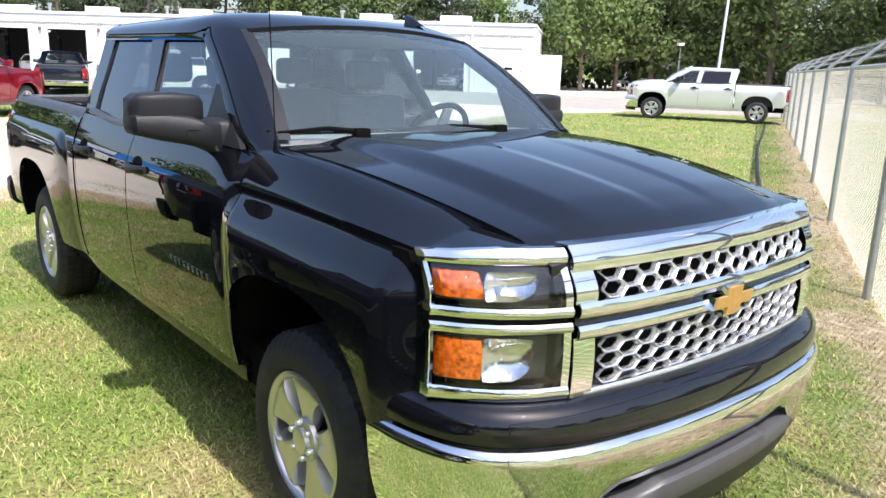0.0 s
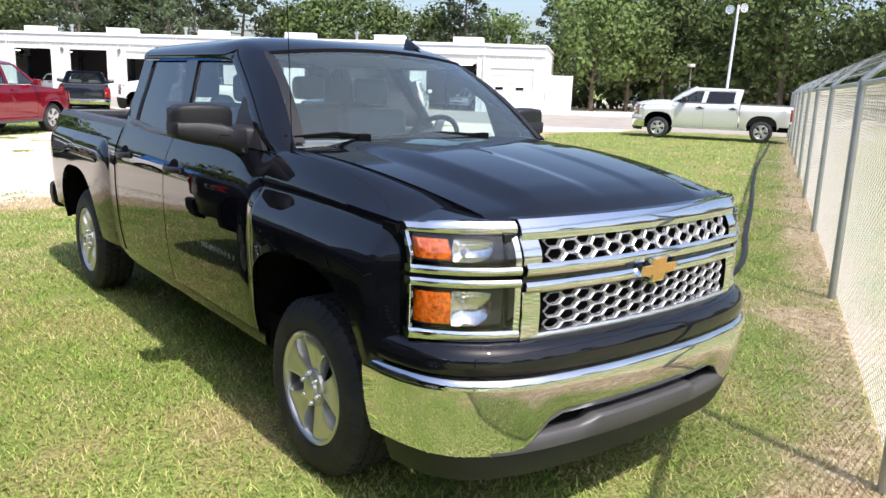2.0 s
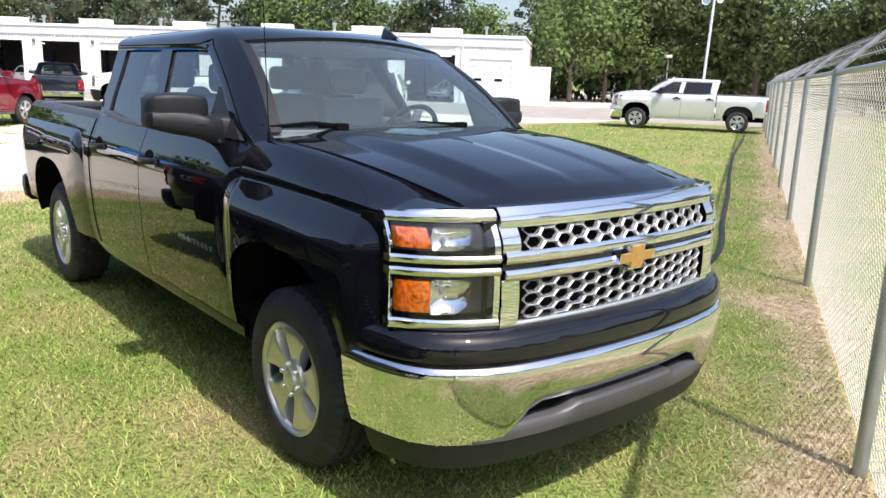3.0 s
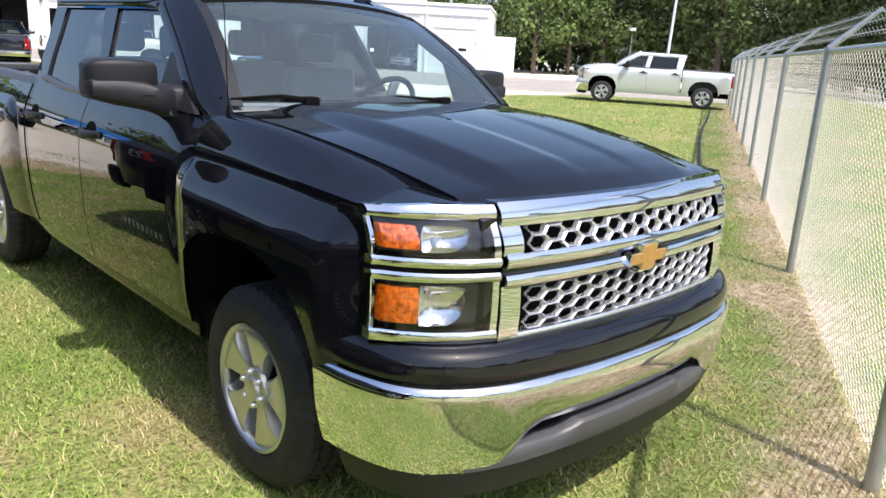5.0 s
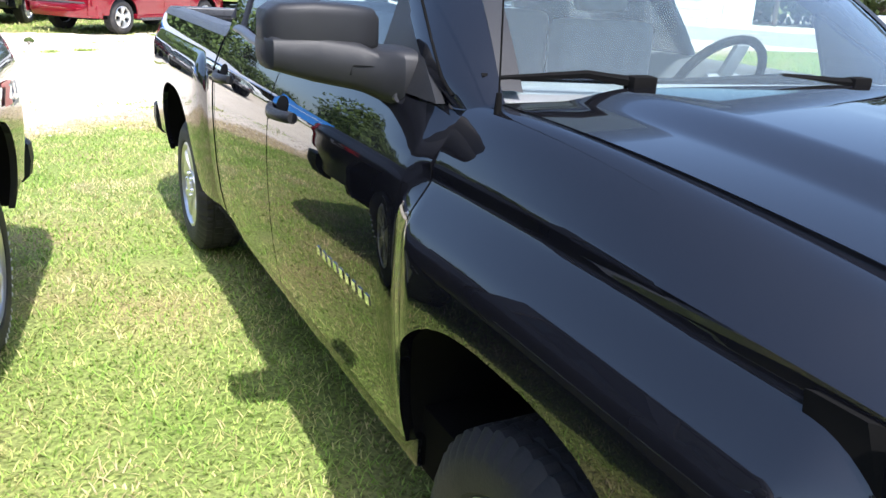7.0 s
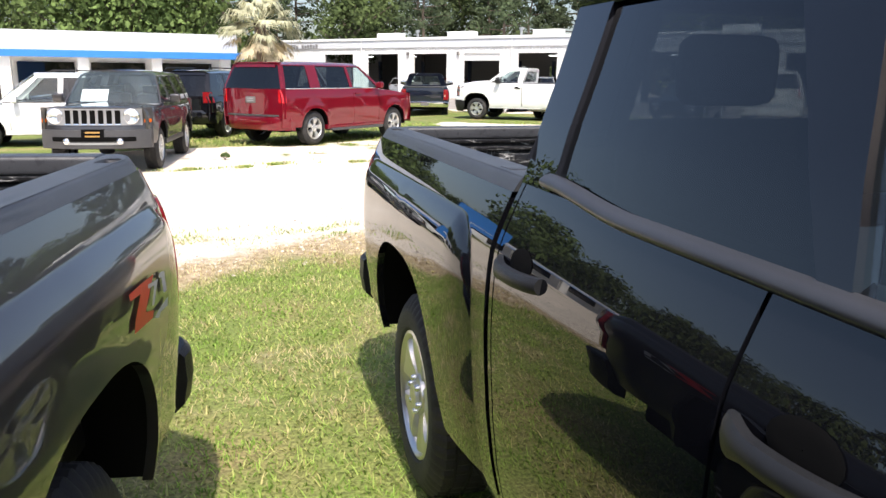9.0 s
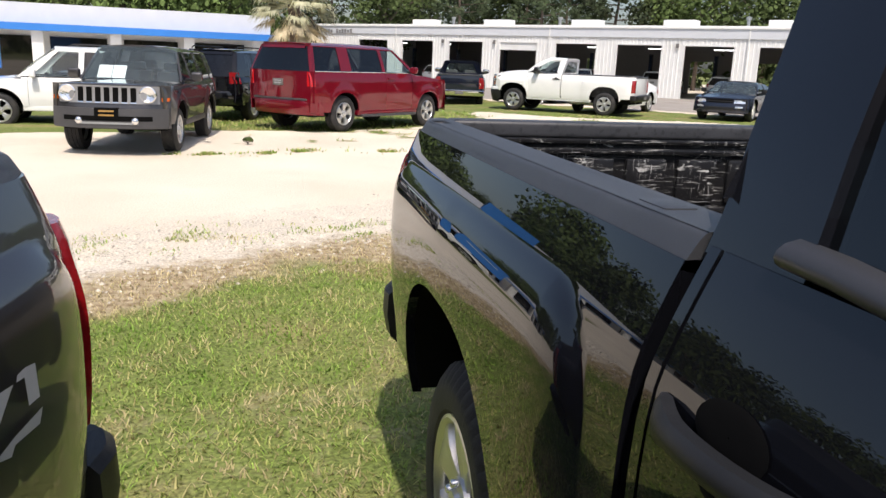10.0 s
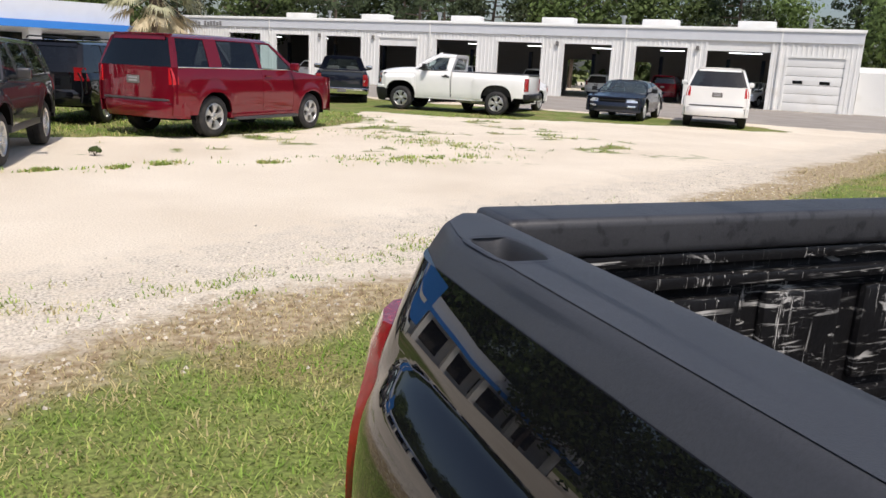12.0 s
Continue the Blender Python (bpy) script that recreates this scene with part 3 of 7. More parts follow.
    for grow, out, material, name in ((1.0, 0.035, CHROME, "badge_frame"), (0.86, 0.041, GOLD, "badge_face")):
        bm = bmesh.new()
        shape = [(-0.115, -0.02), (-0.045, -0.02), (-0.05, -0.05), (0.035, -0.05), (0.045, -0.02), (0.105, -0.02), (0.125, 0.02), (0.045, 0.02), (0.05, 0.05), (-0.035, 0.05), (-0.045, 0.02), (-0.1, 0.02)]
        f = bm.faces.new([bm.verts.new((x * grow * 0.98, front_y(0) - out, 1.03 + z * grow * 0.98)) for x, z in shape])
        got = bmesh.ops.extrude_face_region(bm, geom=[f])
        bmesh.ops.translate(bm, verts=[v for v in got["geom"] if isinstance(v, bmesh.types.BMVert)], vec=(0, 0.03, 0))
        part(name, bm, material, badge)
    bp = empty("front_bumper")
    bp.parent = car
    part("bumper_top", bumper_sweep(lambda x: [(0.16, 0.835), (0.075, 0.832), (0.03, 0.82), (0.008, 0.795), (0.0, 0.76), (0.004, 0.725), (0.03, 0.70), (0.12, 0.69)]), body, bp, "glossy upper bumper")
    low = lambda x: 0.405 + 0.13 * smooth_at(0.66, 0.48, abs(x))
    shape = lambda x: [(0.05, 0.715), (0.012, 0.714), (-0.004, 0.705), (-0.012, 0.69), (-0.012, 0.67), (-0.008, 0.655 - 0.1 * (0.655 - low(x)))] + [(-0.008 + 0.045 * v * v, 0.655 + (low(x) - 0.655) * v) for v in (0.3, 0.5, 0.7, 0.85, 1.0)] + [(0.08, low(x))]
    part("bumper_face", bumper_sweep(shape, 64), trim, bp, "polished bumper face")
    # near-black sheet paints the shade inside the intake
    part("air_intake", bumper_sweep(lambda x: [(0.06, 0.56), (0.09, 0.5), (0.09, 0.43), (0.06, 0.4)], 48, 0.24, 0.76), DARK, bp)
    raised = lambda x: 0.032 * smooth_at(0.36, 0.30, abs(x))
    part("lower_lip", bumper_sweep(lambda x: [(0.09, 0.472 + raised(x)), (0.045 - 0.5 * raised(x), 0.468 + raised(x)), (0.034 - 0.5 * raised(x), 0.458 + raised(x)), (0.03 - 0.5 * raised(x), 0.436 + 0.6 * raised(x)), (0.032, 0.41), (0.09, 0.40)], 96, 0.28, 0.72), TRIMGREY, bp, "dark grey plastic lip with a raised middle")
    part("air_dam", bumper_sweep(lambda x: [(0.07, 0.42), (0.035, 0.41), (0.05, 0.36), (0.075, 0.30), (0.12, 0.29)], 48, 0.03, 0.97), PLASTIC, bp, "black plastic air dam")


def door_handle(parent, s, y, z, x, material):
    h = empty("door_handle")
    h.parent = parent
    bm = bmesh.new()
    n = 14
    rows = []
    for i in range(n + 1):
        u = i / n
        yy = y - 0.13 + 0.26 * u
        stand = 0.008 + 0.026 * math.sin(math.pi * min(1, max(0, (u - 0.02) / 0.96))) ** 0.5
        hz = 0.018 + 0.012 * smooth_at(0.75, 0.98, u)
        rows.append([Vector((s * (x + stand + d), yy, z - 0.022 + q * hz - 0.016 * u)) for d, q in ((-0.016, -1), (0.0, -1), (0.008, -0.6), (0.011, 0), (0.008, 0.6), (0.0, 1), (-0.016, 1))])
    vs = grid(bm, rows)
    for r in (vs[0], vs[-1]):
        bm.faces.new(r)
    part("grip", bm, material, h)
    # near-black oval on the door skin paints the shade of the hand scoop
    bm = bmesh.new()
    rows = [[Vector((s * (x + 0.0006 + 0.0012 * smooth_at(1.0, 0.85, q) + lerp_table(BODY_Z, BODY_X, z - 0.002 + 0.033 * q * math.sin(a)) - lerp_table(BODY_Z, BODY_X, z)), y + 0.0 + 0.064 * q * math.cos(a), z - 0.002 + 0.033 * q * math.sin(a))) for a in (2 * math.pi * k / 20 for k in range(20))] for q in (1.0, 0.85, 0.6, 0.3, 0.02)]
    grid(bm, rows, wrap=True)
    part("recess", bm, DARK, h)


def door_mirror(parent, s, material, paintm):
    mr = empty("door_mirror")
    mr.parent = parent
    bm = bmesh.new()
    rows = []
    for x, y0, y1, z0, z1 in ((-1.214, 0.875, 0.93, 1.478, 1.52), (-1.207, 0.848, 0.955, 1.458, 1.545), (-1.18, 0.825, 0.97, 1.454, 1.562), (-1.10, 0.805, 0.972, 1.453, 1.569), (-1.0, 0.805, 0.968, 1.452, 1.566), (-0.947, 0.815, 0.962, 1.452, 1.558), (-0.932, 0.828, 0.95, 1.456, 1.542)):
        ym, zm, a, b = (y0 + y1) / 2, (z0 + z1) / 2, (y1 - y0) / 2, (z1 - z0) / 2
        rows.append([Vector((-s * x, ym + a * math.copysign(abs(math.cos(t)) ** 0.34, math.cos(t)), zm + b * math.copysign(abs(math.sin(t)) ** 0.34, math.sin(t)))) for t in (2 * math.pi * (k + 0.5) / 24 for k in range(24))])
    vs = grid(bm, rows, wrap=True)
    bm.faces.new(vs[0])
    bm.faces.new(vs[-1])
    part("mirror_cap", bm, material, mr, "textured black mirror cap")
    bm = bmesh.new()
    rows = []
    for x, ym, zm, a, b in ((-1.212, 0.902, 1.452, 0.05, 0.03), (-1.2, 0.90, 1.446, 0.08, 0.042), (-1.1, 0.888, 1.436, 0.092, 0.058), (-1.0, 0.874, 1.422, 0.094, 0.062), (-0.955, 0.85, 1.406, 0.09, 0.058), (-0.93, 0.825, 1.402, 0.10, 0.066), (-0.91, 0.81, 1.40, 0.108, 0.072), (-0.87, 0.81, 1.40, 0.108, 0.072)):
        rows.append([Vector((-s * x, ym + a * math.copysign(abs(math.cos(t)) ** 0.48, math.cos(t)), zm + b * math.copysign(abs(math.sin(t)) ** 0.48, math.sin(t)))) for t in (2 * math.pi * k / 16 for k in range(16))])
    vs = grid(bm, rows, wrap=True)
    bm.faces.new(vs[0])
    bm.faces.new(vs[-1])
    part("mirror_arm", bm, PLASTIC if material is PLASTIC else material, mr)
    bm = bmesh.new()
    box(bm, (min(s * 0.95, s * 1.19), 0.966, 1.43), (max(s * 0.95, s * 1.19), 0.974, 1.55), 0.002)
    part("mirror_glass", bm, CHROME, mr)
    bm = bmesh.new()
    tube(bm, [Vector((s * x, y, z)) for x, y, z in ((1.02, 0.786, 1.402), (1.016, 0.785, 1.424), (0.952, 0.764, 1.424), (0.936, 0.752, 1.452))], 0.0028, 5)
    part("fold_seam", bm, DARK, mr)


def seat(parent, x, y, w=0.5):
    st = empty("seat")
    st.parent = parent
    for nm, lo, hi in (("cushion", (x - w / 2, y - 0.45, 0.92), (x + w / 2, y + 0.05, 1.08)), ("backrest", (x - w / 2 + 0.02, y, 1.0), (x + w / 2 - 0.02, y + 0.16, 1.52)), ("headrest", (x - 0.13, y + 0.07, 1.55), (x + 0.13, y + 0.16, 1.72))):
        bm = bmesh.new()
        box(bm, lo, hi, 0.05, 3)
        part(nm, bm, SEAT, st)


def pickup(name, label, m, body, wb=3.645, doors=((0.47, 1.70), (1.71, 2.62)), cab=2.65, windows=None, mirror=None, trim=None, handle=None, style=0, fancy=True, metal=None, rail=None):
    """A full-size pickup; y runs from the front axle to the tail, x to the driver's side."""
    mirror, trim, handle, rail = mirror or PLASTIC, trim or CHROME, handle or PLASTIC, rail or RAIL
    car = empty(name, m)
    tagged(car, label, "pickup truck")
    bed0, bed1 = cab + 0.035, wb + 1.0
    lean = lambda z: 0.2 * max(0, z - 1.42)
    for s in (-1, 1):
        part("fender", side_panel(s, -0.70, 0.462, wb, FEND_TOP, True), body, car)
        def brow(u, v):
            x = 0.945 - 0.238 * u
            p = Vector((s * x, front_y(x, 1.24) + 0.004, 1.243 - 0.012 * smooth_at(0.8, 0.95, x)))
            yb = -0.695
            a = Vector((s * side_x(yb, FEND_TOP(yb), wb), yb, FEND_TOP(yb)))
            c = Vector((s * SEAM_X(yb), yb, SEAM_Z(yb)))
            b = over_ctrl(a, c, s)
            q = (1 - u) ** 2 * a + 2 * u * (1 - u) * b + u * u * c
            return p.lerp(sheared(q), v)
        part("fender_brow", pane(brow, 12, 8), body, car)
        bm = bmesh.new()
        grid(bm, [[sheared(Vector((s * side_x(-0.695, z, wb), -0.695, z))), Vector((s * 0.95, front_y(0.95, z) + 0.01, z))] for z in np.linspace(0.70, 1.215, 10)])
        part("fender_edge", bm, body, car)
        for k, (a, b) in enumerate(doors):
            d = part("door", side_panel(s, a, b, wb, lambda y: 1.362), body, car)
            door_handle(d, s, b - 0.15, 1.205, side_x(b - 0.15, 1.2, wb), handle)
        part("cab_corner", side_panel(s, doors[-1][1] + 0.008, cab, wb, lambda y: 1.362), body, car)
        part("bedside", side_panel(s, bed0, bed1, wb, lambda y: 1.335), body, car)
        for y in (0, wb):
            well(car, s, y, 0.95, wb)
            wheel(car, s, 0.958, y, style=style, metal=metal, seg=144 if fancy else 60)
        # sill
        bm = bmesh.new()
        box(bm, (min(s * 0.80, s * 0.925), 0.50, 0.43), (max(s * 0.80, s * 0.925), wb - 0.5, 0.52), 0.015)
        part("sill", bm, body, car)
        # belt moulding
        bm = bmesh.new()
        rows = []
        for y in np.linspace(0.72, cab - 0.135, 24):
            up = -0.042 + 0.026 * smooth_at(cab - 0.55, cab - 0.14, y)
            rows.append([Vector((s * (x + 0.014 + 0.3 * (-0.042 - up)), y, z + up)) for x, z in ((0.89, 1.384), (0.906, 1.386), (0.914, 1.391), (0.917, 1.398), (0.914, 1.406), (0.905, 1.413), (0.885, 1.418))])
        vs = grid(bm, rows)
        for r in (vs[0], vs[-1]):
            bm.faces.new(r)
        part("belt_moulding", bm, BELT, car, "black belt moulding", smooth=60)
        # pillars and side panes
        gx = lambda z: s * lerp_table(GREEN_Z, GREEN_X, z)
        zl = np.linspace(1.352, 1.822, 11)

        def strip(ya, yb, nm, out=0.0, material=body, n=3):
            bm = bmesh.new()
            grid(bm, [[Vector((gx(z) + s * out, ya(z) + (yb(z) - ya(z)) * i / n, z)) for z in zl] for i in range(n + 1)])
            flange(bm, (-s * 0.035, 0, 0))
            return part(nm, bm, material, car)

        front = lambda z: 0.615 + (z - 1.41) * 1.70
        lines = windows or [(front, lambda z: 1.60 + (z - 1.41) * 0.41), (lambda z: 1.67 + (z - 1.41) * 0.70, lambda z: 2.49 + (z - 1.41) * 0.16)]
        for k, (a, b) in enumerate(lines):
            bm = bmesh.new()
            grid(bm, [[Vector((gx(z) - s * 0.014, a(z) - 0.01 + (b(z) - a(z) + 0.02) * i / 6, z)) for z in np.linspace(1.36, 1.83, 10)] for i in range(7)])
            w = part("side_window", bm, MIDTINT if k == 0 else TINT, car, "clear side window" if k == 0 else "dark tinted side window")
            w.visible_shadow = False
            nxt = lines[k + 1][0] if k + 1 < len(lines) else (lambda z: cab + 0.01 + lean(z))
            strip(b, nxt, "pillar")
        # windscreen pillar, from the fender's top to the roof
        bm = bmesh.new()
        rows = []
        for z in np.linspace(1.32, 1.84, 16):
            v = (z - 1.41) / 0.422
            p = Vector((s * (0.803 - 0.153 * v), 0.43 + 0.64 * v - 0.03 * math.sin(math.pi * min(1, max(0, v))), z + 0.02 * math.sin(math.pi * min(1, max(0, v)))))
            q = Vector((gx(max(z, 1.36)) - s * 0.045 * smooth_at(1.43, 1.35, z), front(max(z, 1.36)) + 0.004 + 0.03 * smooth_at(1.40, 1.34, z), z))
            mid = p.lerp(q, 0.55) + Vector((s * 0.022, -0.014, 0.002))
            rows.append([p + Vector((-s * 0.01, 0.02, -0.01)), p, p.lerp(mid, 0.5) + Vector((s * 0.008, -0.008, 0)), mid, mid.lerp(q, 0.5) + Vector((s * 0.008, -0.004, 0)), q, q + Vector((-s * 0.03, 0.01, 0))])
        grid(bm, rows)
        part("windscreen_pillar", bm, body, car, smooth=60)
        # the door frame's gap along the pillar and the roof
        bm = bmesh.new()
        line = [r[3].lerp(r[4], 0.7) + Vector((s * 0.001, 0, 0)) for r in rows[2:]]
        line += [Vector((s * 0.741, y, 1.815)) for y in np.linspace(1.36, cab + 0.02, 12)]
        tube(bm, line, 0.0035, 5)
        part("door_gap", bm, DARK, car)
        bm = bmesh.new()
        def edge_line(u):
            a_ = Vector((s * 0.795, 0.435, 1.41)).lerp(Vector((s * 0.648, 1.068, 1.832)), u)
            return a_ + Vector((0, -0.033, 0.022)) * math.sin(math.pi * u)
        grid(bm, [[edge_line(u) + Vector((s * d * 0.9, d * 0.35, e)) for d, e in ((-0.045, 0.001), (-0.02, 0.004), (0.006, 0.003))] for u in np.linspace(0, 1, 15)])
        part("windscreen_moulding", bm, PLASTIC, car, "matt black windscreen edge", smooth=60)
        bm = bmesh.new()
        yb = 0.462
        a_, c_ = Vector((s * side_x(yb, FEND_TOP(yb), wb), yb, FEND_TOP(yb))), Vector((s * SEAM_X(yb), yb, SEAM_Z(yb)))
        b_ = over_ctrl(a_, c_, s)
        arc = [(1 - t) ** 2 * a_ + 2 * t * (1 - t) * b_ + t * t * c_ for t in (0.62, 0.7, 0.78, 0.86, 0.94, 1.0)]
        far_ = [Vector((s * x, 0.62, z)) for x, z in ((0.893, 1.352), (0.888, 1.366), (0.878, 1.38), (0.862, 1.391), (0.84, 1.398), (0.81, 1.402))]
        grid(bm, [[p.lerp(q, w_) for p, q in zip(arc, far_)] for w_ in (0.03, 0.25, 0.5, 0.75, 1.0)])
        part("cowl_side", bm, body, car, smooth=80)
        bm = bmesh.new()
        vs_ = [[bm.verts.new((gx(z) + s * o, y, z)) for y, z in ((front(1.37) - 0.01, 1.37), (0.93, 1.37), (front(1.60) + 0.02, 1.60), (front(1.60) - 0.01, 1.60))] for o in (0.002, -0.02)]
        bm.faces.new(vs_[0])
        for q_ in range(4):
            bm.faces.new((vs_[0][q_], vs_[0][(q_ + 1) % 4], vs_[1][(q_ + 1) % 4], vs_[1][q_]))
        part("mirror_sail", bm, PLASTIC, car)
        door_mirror(car, s, mirror, body)
    # roof
    bm = bmesh.new()
    rows = []
    top_y = cab + 0.09
    for i in range(25):
        u = i / 24
        row = []
        for k in range(-18, 19):
            t = k / 18
            x = 0.74 * math.sin(t * math.pi / 2)
            ax = abs(x)
            yf = 0.98 + 0.09 * (ax / 0.65) ** 2 if ax < 0.65 else 1.07 + (ax - 0.65) * 2.2
            zf = 1.875 - 0.043 * (ax / 0.65) ** 2 if ax < 0.65 else 1.832 - (ax - 0.65) * 0.22
            zr = 1.812 + (0.112 + 0.008 * math.sin(math.pi * u) - 0.022 * u * u) * max(0.0, 1 - (ax / 0.7401) ** 6.0) ** 0.55
            y = yf + (top_y - yf) * u**1.6
            near = min(1.0, (y - yf) / 0.42)
            row.append(Vector((x, y, zf + (zr - zf) * (1 - (1 - near) ** 2.2))))
        rows.append(row)
    grid(bm, rows)
    flange(bm, (0, 0, -0.03))
    part("roof", bm, body, car, smooth=60)
    # windscreen
    def ws(u, v):
        t = 2 * u - 1
        lo = Vector((0.80 * t, 0.44 - 0.13 * (1 - t * t), 1.405 + 0.01 * (1 - t * t)))
        hi = Vector((0.65 * t, 1.07 - 0.09 * (1 - t * t), 1.832 + 0.043 * (1 - t * t)))
        p = lo.lerp(hi, v)
        return p + Vector((0, -0.03, 0.02)) * math.sin(math.pi * v)
    w = part("windscreen", pane(ws, 16, 8), CLEAR, car, "clear windscreen")
    w.visible_shadow = False
    bm = bmesh.new()
    grid(bm, [[ws(i / 16, v) + Vector((0, -0.002, 0.002)) for v in (0.955, 1.0)] for i in range(17)])
    part("windscreen_band", bm, DARK, car)
    # bonnet
    def bonnet(u, v):
        t = 2 * u - 1
        a = 0.795
        x0 = t * 0.725
        yf = front_y(x0 * 0.9, 1.25) - 0.012
        y = yf + (0.40 - 0.09 * (1 - t * t) - yf) * v
        half = SEAM_X(y) - 0.004
        x = t * half
        crown = 0.030 * (1 - t * t) * (0.4 + 0.6 * v)
        side = min(1.0, max(0.0, (0.675 - abs(x) - 0.10 * (1 - v)) / 0.135))
        ridge = 0.024 * (0.7 * side + 0.3 * smooth_at(0, 1, side)) * smooth_at(0.0, 0.2, v)
        dip = min(1.0, max(0.0, (0.235 - abs(x) - 0.06 * (1 - v)) / 0.06))
        valley = -0.006 * dip * smooth_at(0.03, 0.2, v) * smooth_at(0.85, 0.4, v)
        nose_drop = -0.03 * (1 - smooth_at(0.0, 0.09, v))
        base = SEAM_Z(-0.85 + 1.3 * v) + 0.002 + (0.02 * (1 - t * t) * (1 - v))
        return Vector((x, y, base + crown * 0.8 + ridge + valley + nose_drop))
    bm = pane(bonnet, 120, 48)
    flange(bm, (0, 0.0, -0.03))
    part("bonnet", bm, body, car, smooth=50)
    # cowl, wipers, aerial
    bm = bmesh.new()
    grid(bm, [[Vector((t * 0.79, 0.30 + 0.12 * t * t + d, z)) for d, z in ((-0.03, 1.372), (0.05, 1.405), (0.14, 1.41))] for t in np.linspace(-1, 1, 13)])
    part("cowl", bm, COWL, car, "dusty grey plastic cowl")
    for x0, x1 in ((-0.47, -0.79), (0.26, -0.42)):
        wp = empty("wiper")
        wp.parent = car
        bm = bmesh.new()
        base, tip = Vector((x0, 0.335 + 0.1 * (x0 / 0.8) ** 2, 1.437)), Vector((x1, 0.365 + 0.1 * (x1 / 0.8) ** 2, 1.437))
        tube(bm, [base, base.lerp(tip, 0.4) + Vector((0, 0.0, 0.016)), tip], [0.014, 0.01, 0.006], 6)
        box(bm, base - Vector((0.035, 0.02, 0.02)), base + Vector((0.035, 0.02, 0.018)), 0.008)
        part("wiper_arm", bm, DARK, wp)
        bm = bmesh.new()
        a, b = base.lerp(tip, 0.15), base.lerp(tip, 1.1)
        tube(bm, [a + Vector((0, 0.03, 0.0)), b + Vector((0, 0.02, 0.0))], 0.008, 6)
        part("blade", bm, DARK, wp)
    bm = bmesh.new()
    tube(bm, [(-0.852, 0.36, 1.37), (-0.852, 0.36, 1.42)], [0.009, 0.006], 10)
    tube(bm, [(-0.852, 0.36, 1.42), (-0.842, 0.43, 2.19)], 0.0022, 6)
    part("aerial", bm, DARK, car, "thin black whip aerial")
    bm = bmesh.new()
    rows = [[Vector((0.42 + q * hw, 1.14 + 0.16 * u, 1.905 + z * q2)) for q, q2 in ((-1, 0), (-0.35, 1), (0.35, 1), (1, 0))] for u, hw, z in ((0, 0.015, 0.0), (0.3, 0.028, 0.02), (0.7, 0.03, 0.05), (0.95, 0.022, 0.062), (1, 0.02, 0.0))]
    grid(bm, rows)
    part("roof_fin", bm, body, car)
    # nose
    nose(car, body, trim, fancy)
    # cabin
    bm = bmesh.new()
    rows = []
    for t in np.linspace(-1, 1, 13):
        rows.append([Vector((0.78 * t, y + 0.06 * t * t, z)) for y, z in ((0.36, 1.36), (0.62, 1.40), (0.78, 1.39), (0.86, 1.33), (0.85, 1.0))])
    grid(bm, rows)
    part("dashboard", bm, DASH, car)
    bm = bmesh.new()
    grid(bm, [[Vector((0.66 * t, y, 1.845 - 0.05 * t * t)) for t in np.linspace(-1, 1, 9)] for y in np.linspace(1.12, cab + 0.1, 6)])
    part("headliner", bm, LINER, car, "pale grey headliner")
    for sg in (-1, 1):
        bm = bmesh.new()
        grid(bm, [[Vector((sg * x, y, z)) for x, z in ((0.80, 0.6), (0.84, 1.0), (0.85, 1.36), (0.87, 1.385))] for y in np.linspace(0.6, cab - 0.1, 4)])
        part("inner_door_trim", bm, DASH, car)
    st = empty("steering_wheel", pose(0.40, 0.98, 1.34, -62, 0, 0))
    st.parent = car
    bm = bmesh.new()
    ring = [Vector((0.19 * math.cos(a), 0.19 * math.sin(a), 0)) for a in (2 * math.pi * k / 28 for k in range(29))]
    tube(bm, ring, 0.016, 8, False)
    part("wheel_ring", bm, DARK, st)
    bm = bmesh.new()
    box(bm, (-0.18, -0.025, -0.02), (0.18, 0.025, 0.0), 0.008)
    box(bm, (-0.03, -0.18, -0.02), (0.03, 0.02, 0.0), 0.008)
    box(bm, (-0.08, -0.06, -0.03), (0.08, 0.06, 0.01), 0.02)
    part("wheel_spokes", bm, DASH, st)
    for x in (-0.42, 0.42):
        seat(car, x, 1.58)
    if len(doors) > 1:
        for x in (-0.42, 0.42):
            seat(car, x, cab - 0.2, 0.6)
    # floor and frame boxes, near-black so the shade below is in the colour
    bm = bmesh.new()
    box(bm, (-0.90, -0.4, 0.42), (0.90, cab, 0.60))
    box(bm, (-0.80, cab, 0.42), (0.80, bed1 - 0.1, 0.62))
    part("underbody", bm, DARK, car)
    # cab back with its pane
    bm = bmesh.new()
    for lo, hi in (((-0.88, 0.6), (0.88, 1.40)), ((-0.865, 1.40), (-0.66, 1.45)), ((0.66, 1.40), (0.865, 1.45))):
        box(bm, (lo[0], cab - 0.04, lo[1]), (hi[0], cab - 0.002, hi[1]))
    for a, b in ((-0.9, -0.66), (0.66, 0.9)):
        grid(bm, [[Vector((x * (1 - 0.26 * (z - 1.42) / 0.4), cab + 0.005 + lean(z), z)) for z in (1.42, 1.55, 1.7, 1.84)] for x in (a, b)])
    grid(bm, [[Vector((x, cab + 0.005 + lean(z), z)) for z in (1.78, 1.88)] for x in (-0.66, 0, 0.66)])
    part("cab_back", bm, body, car)
    bm = bmesh.new()
    grid(bm, [[Vector((x * (1 - 0.2 * (z - 1.42) / 0.4), cab + lean(z), z)) for z in (1.42, 1.6, 1.79)] for x in (-0.70, -0.23, 0.23, 0.70)])
    w = part("rear_window", bm, MIDTINT, car, "rear window pane")
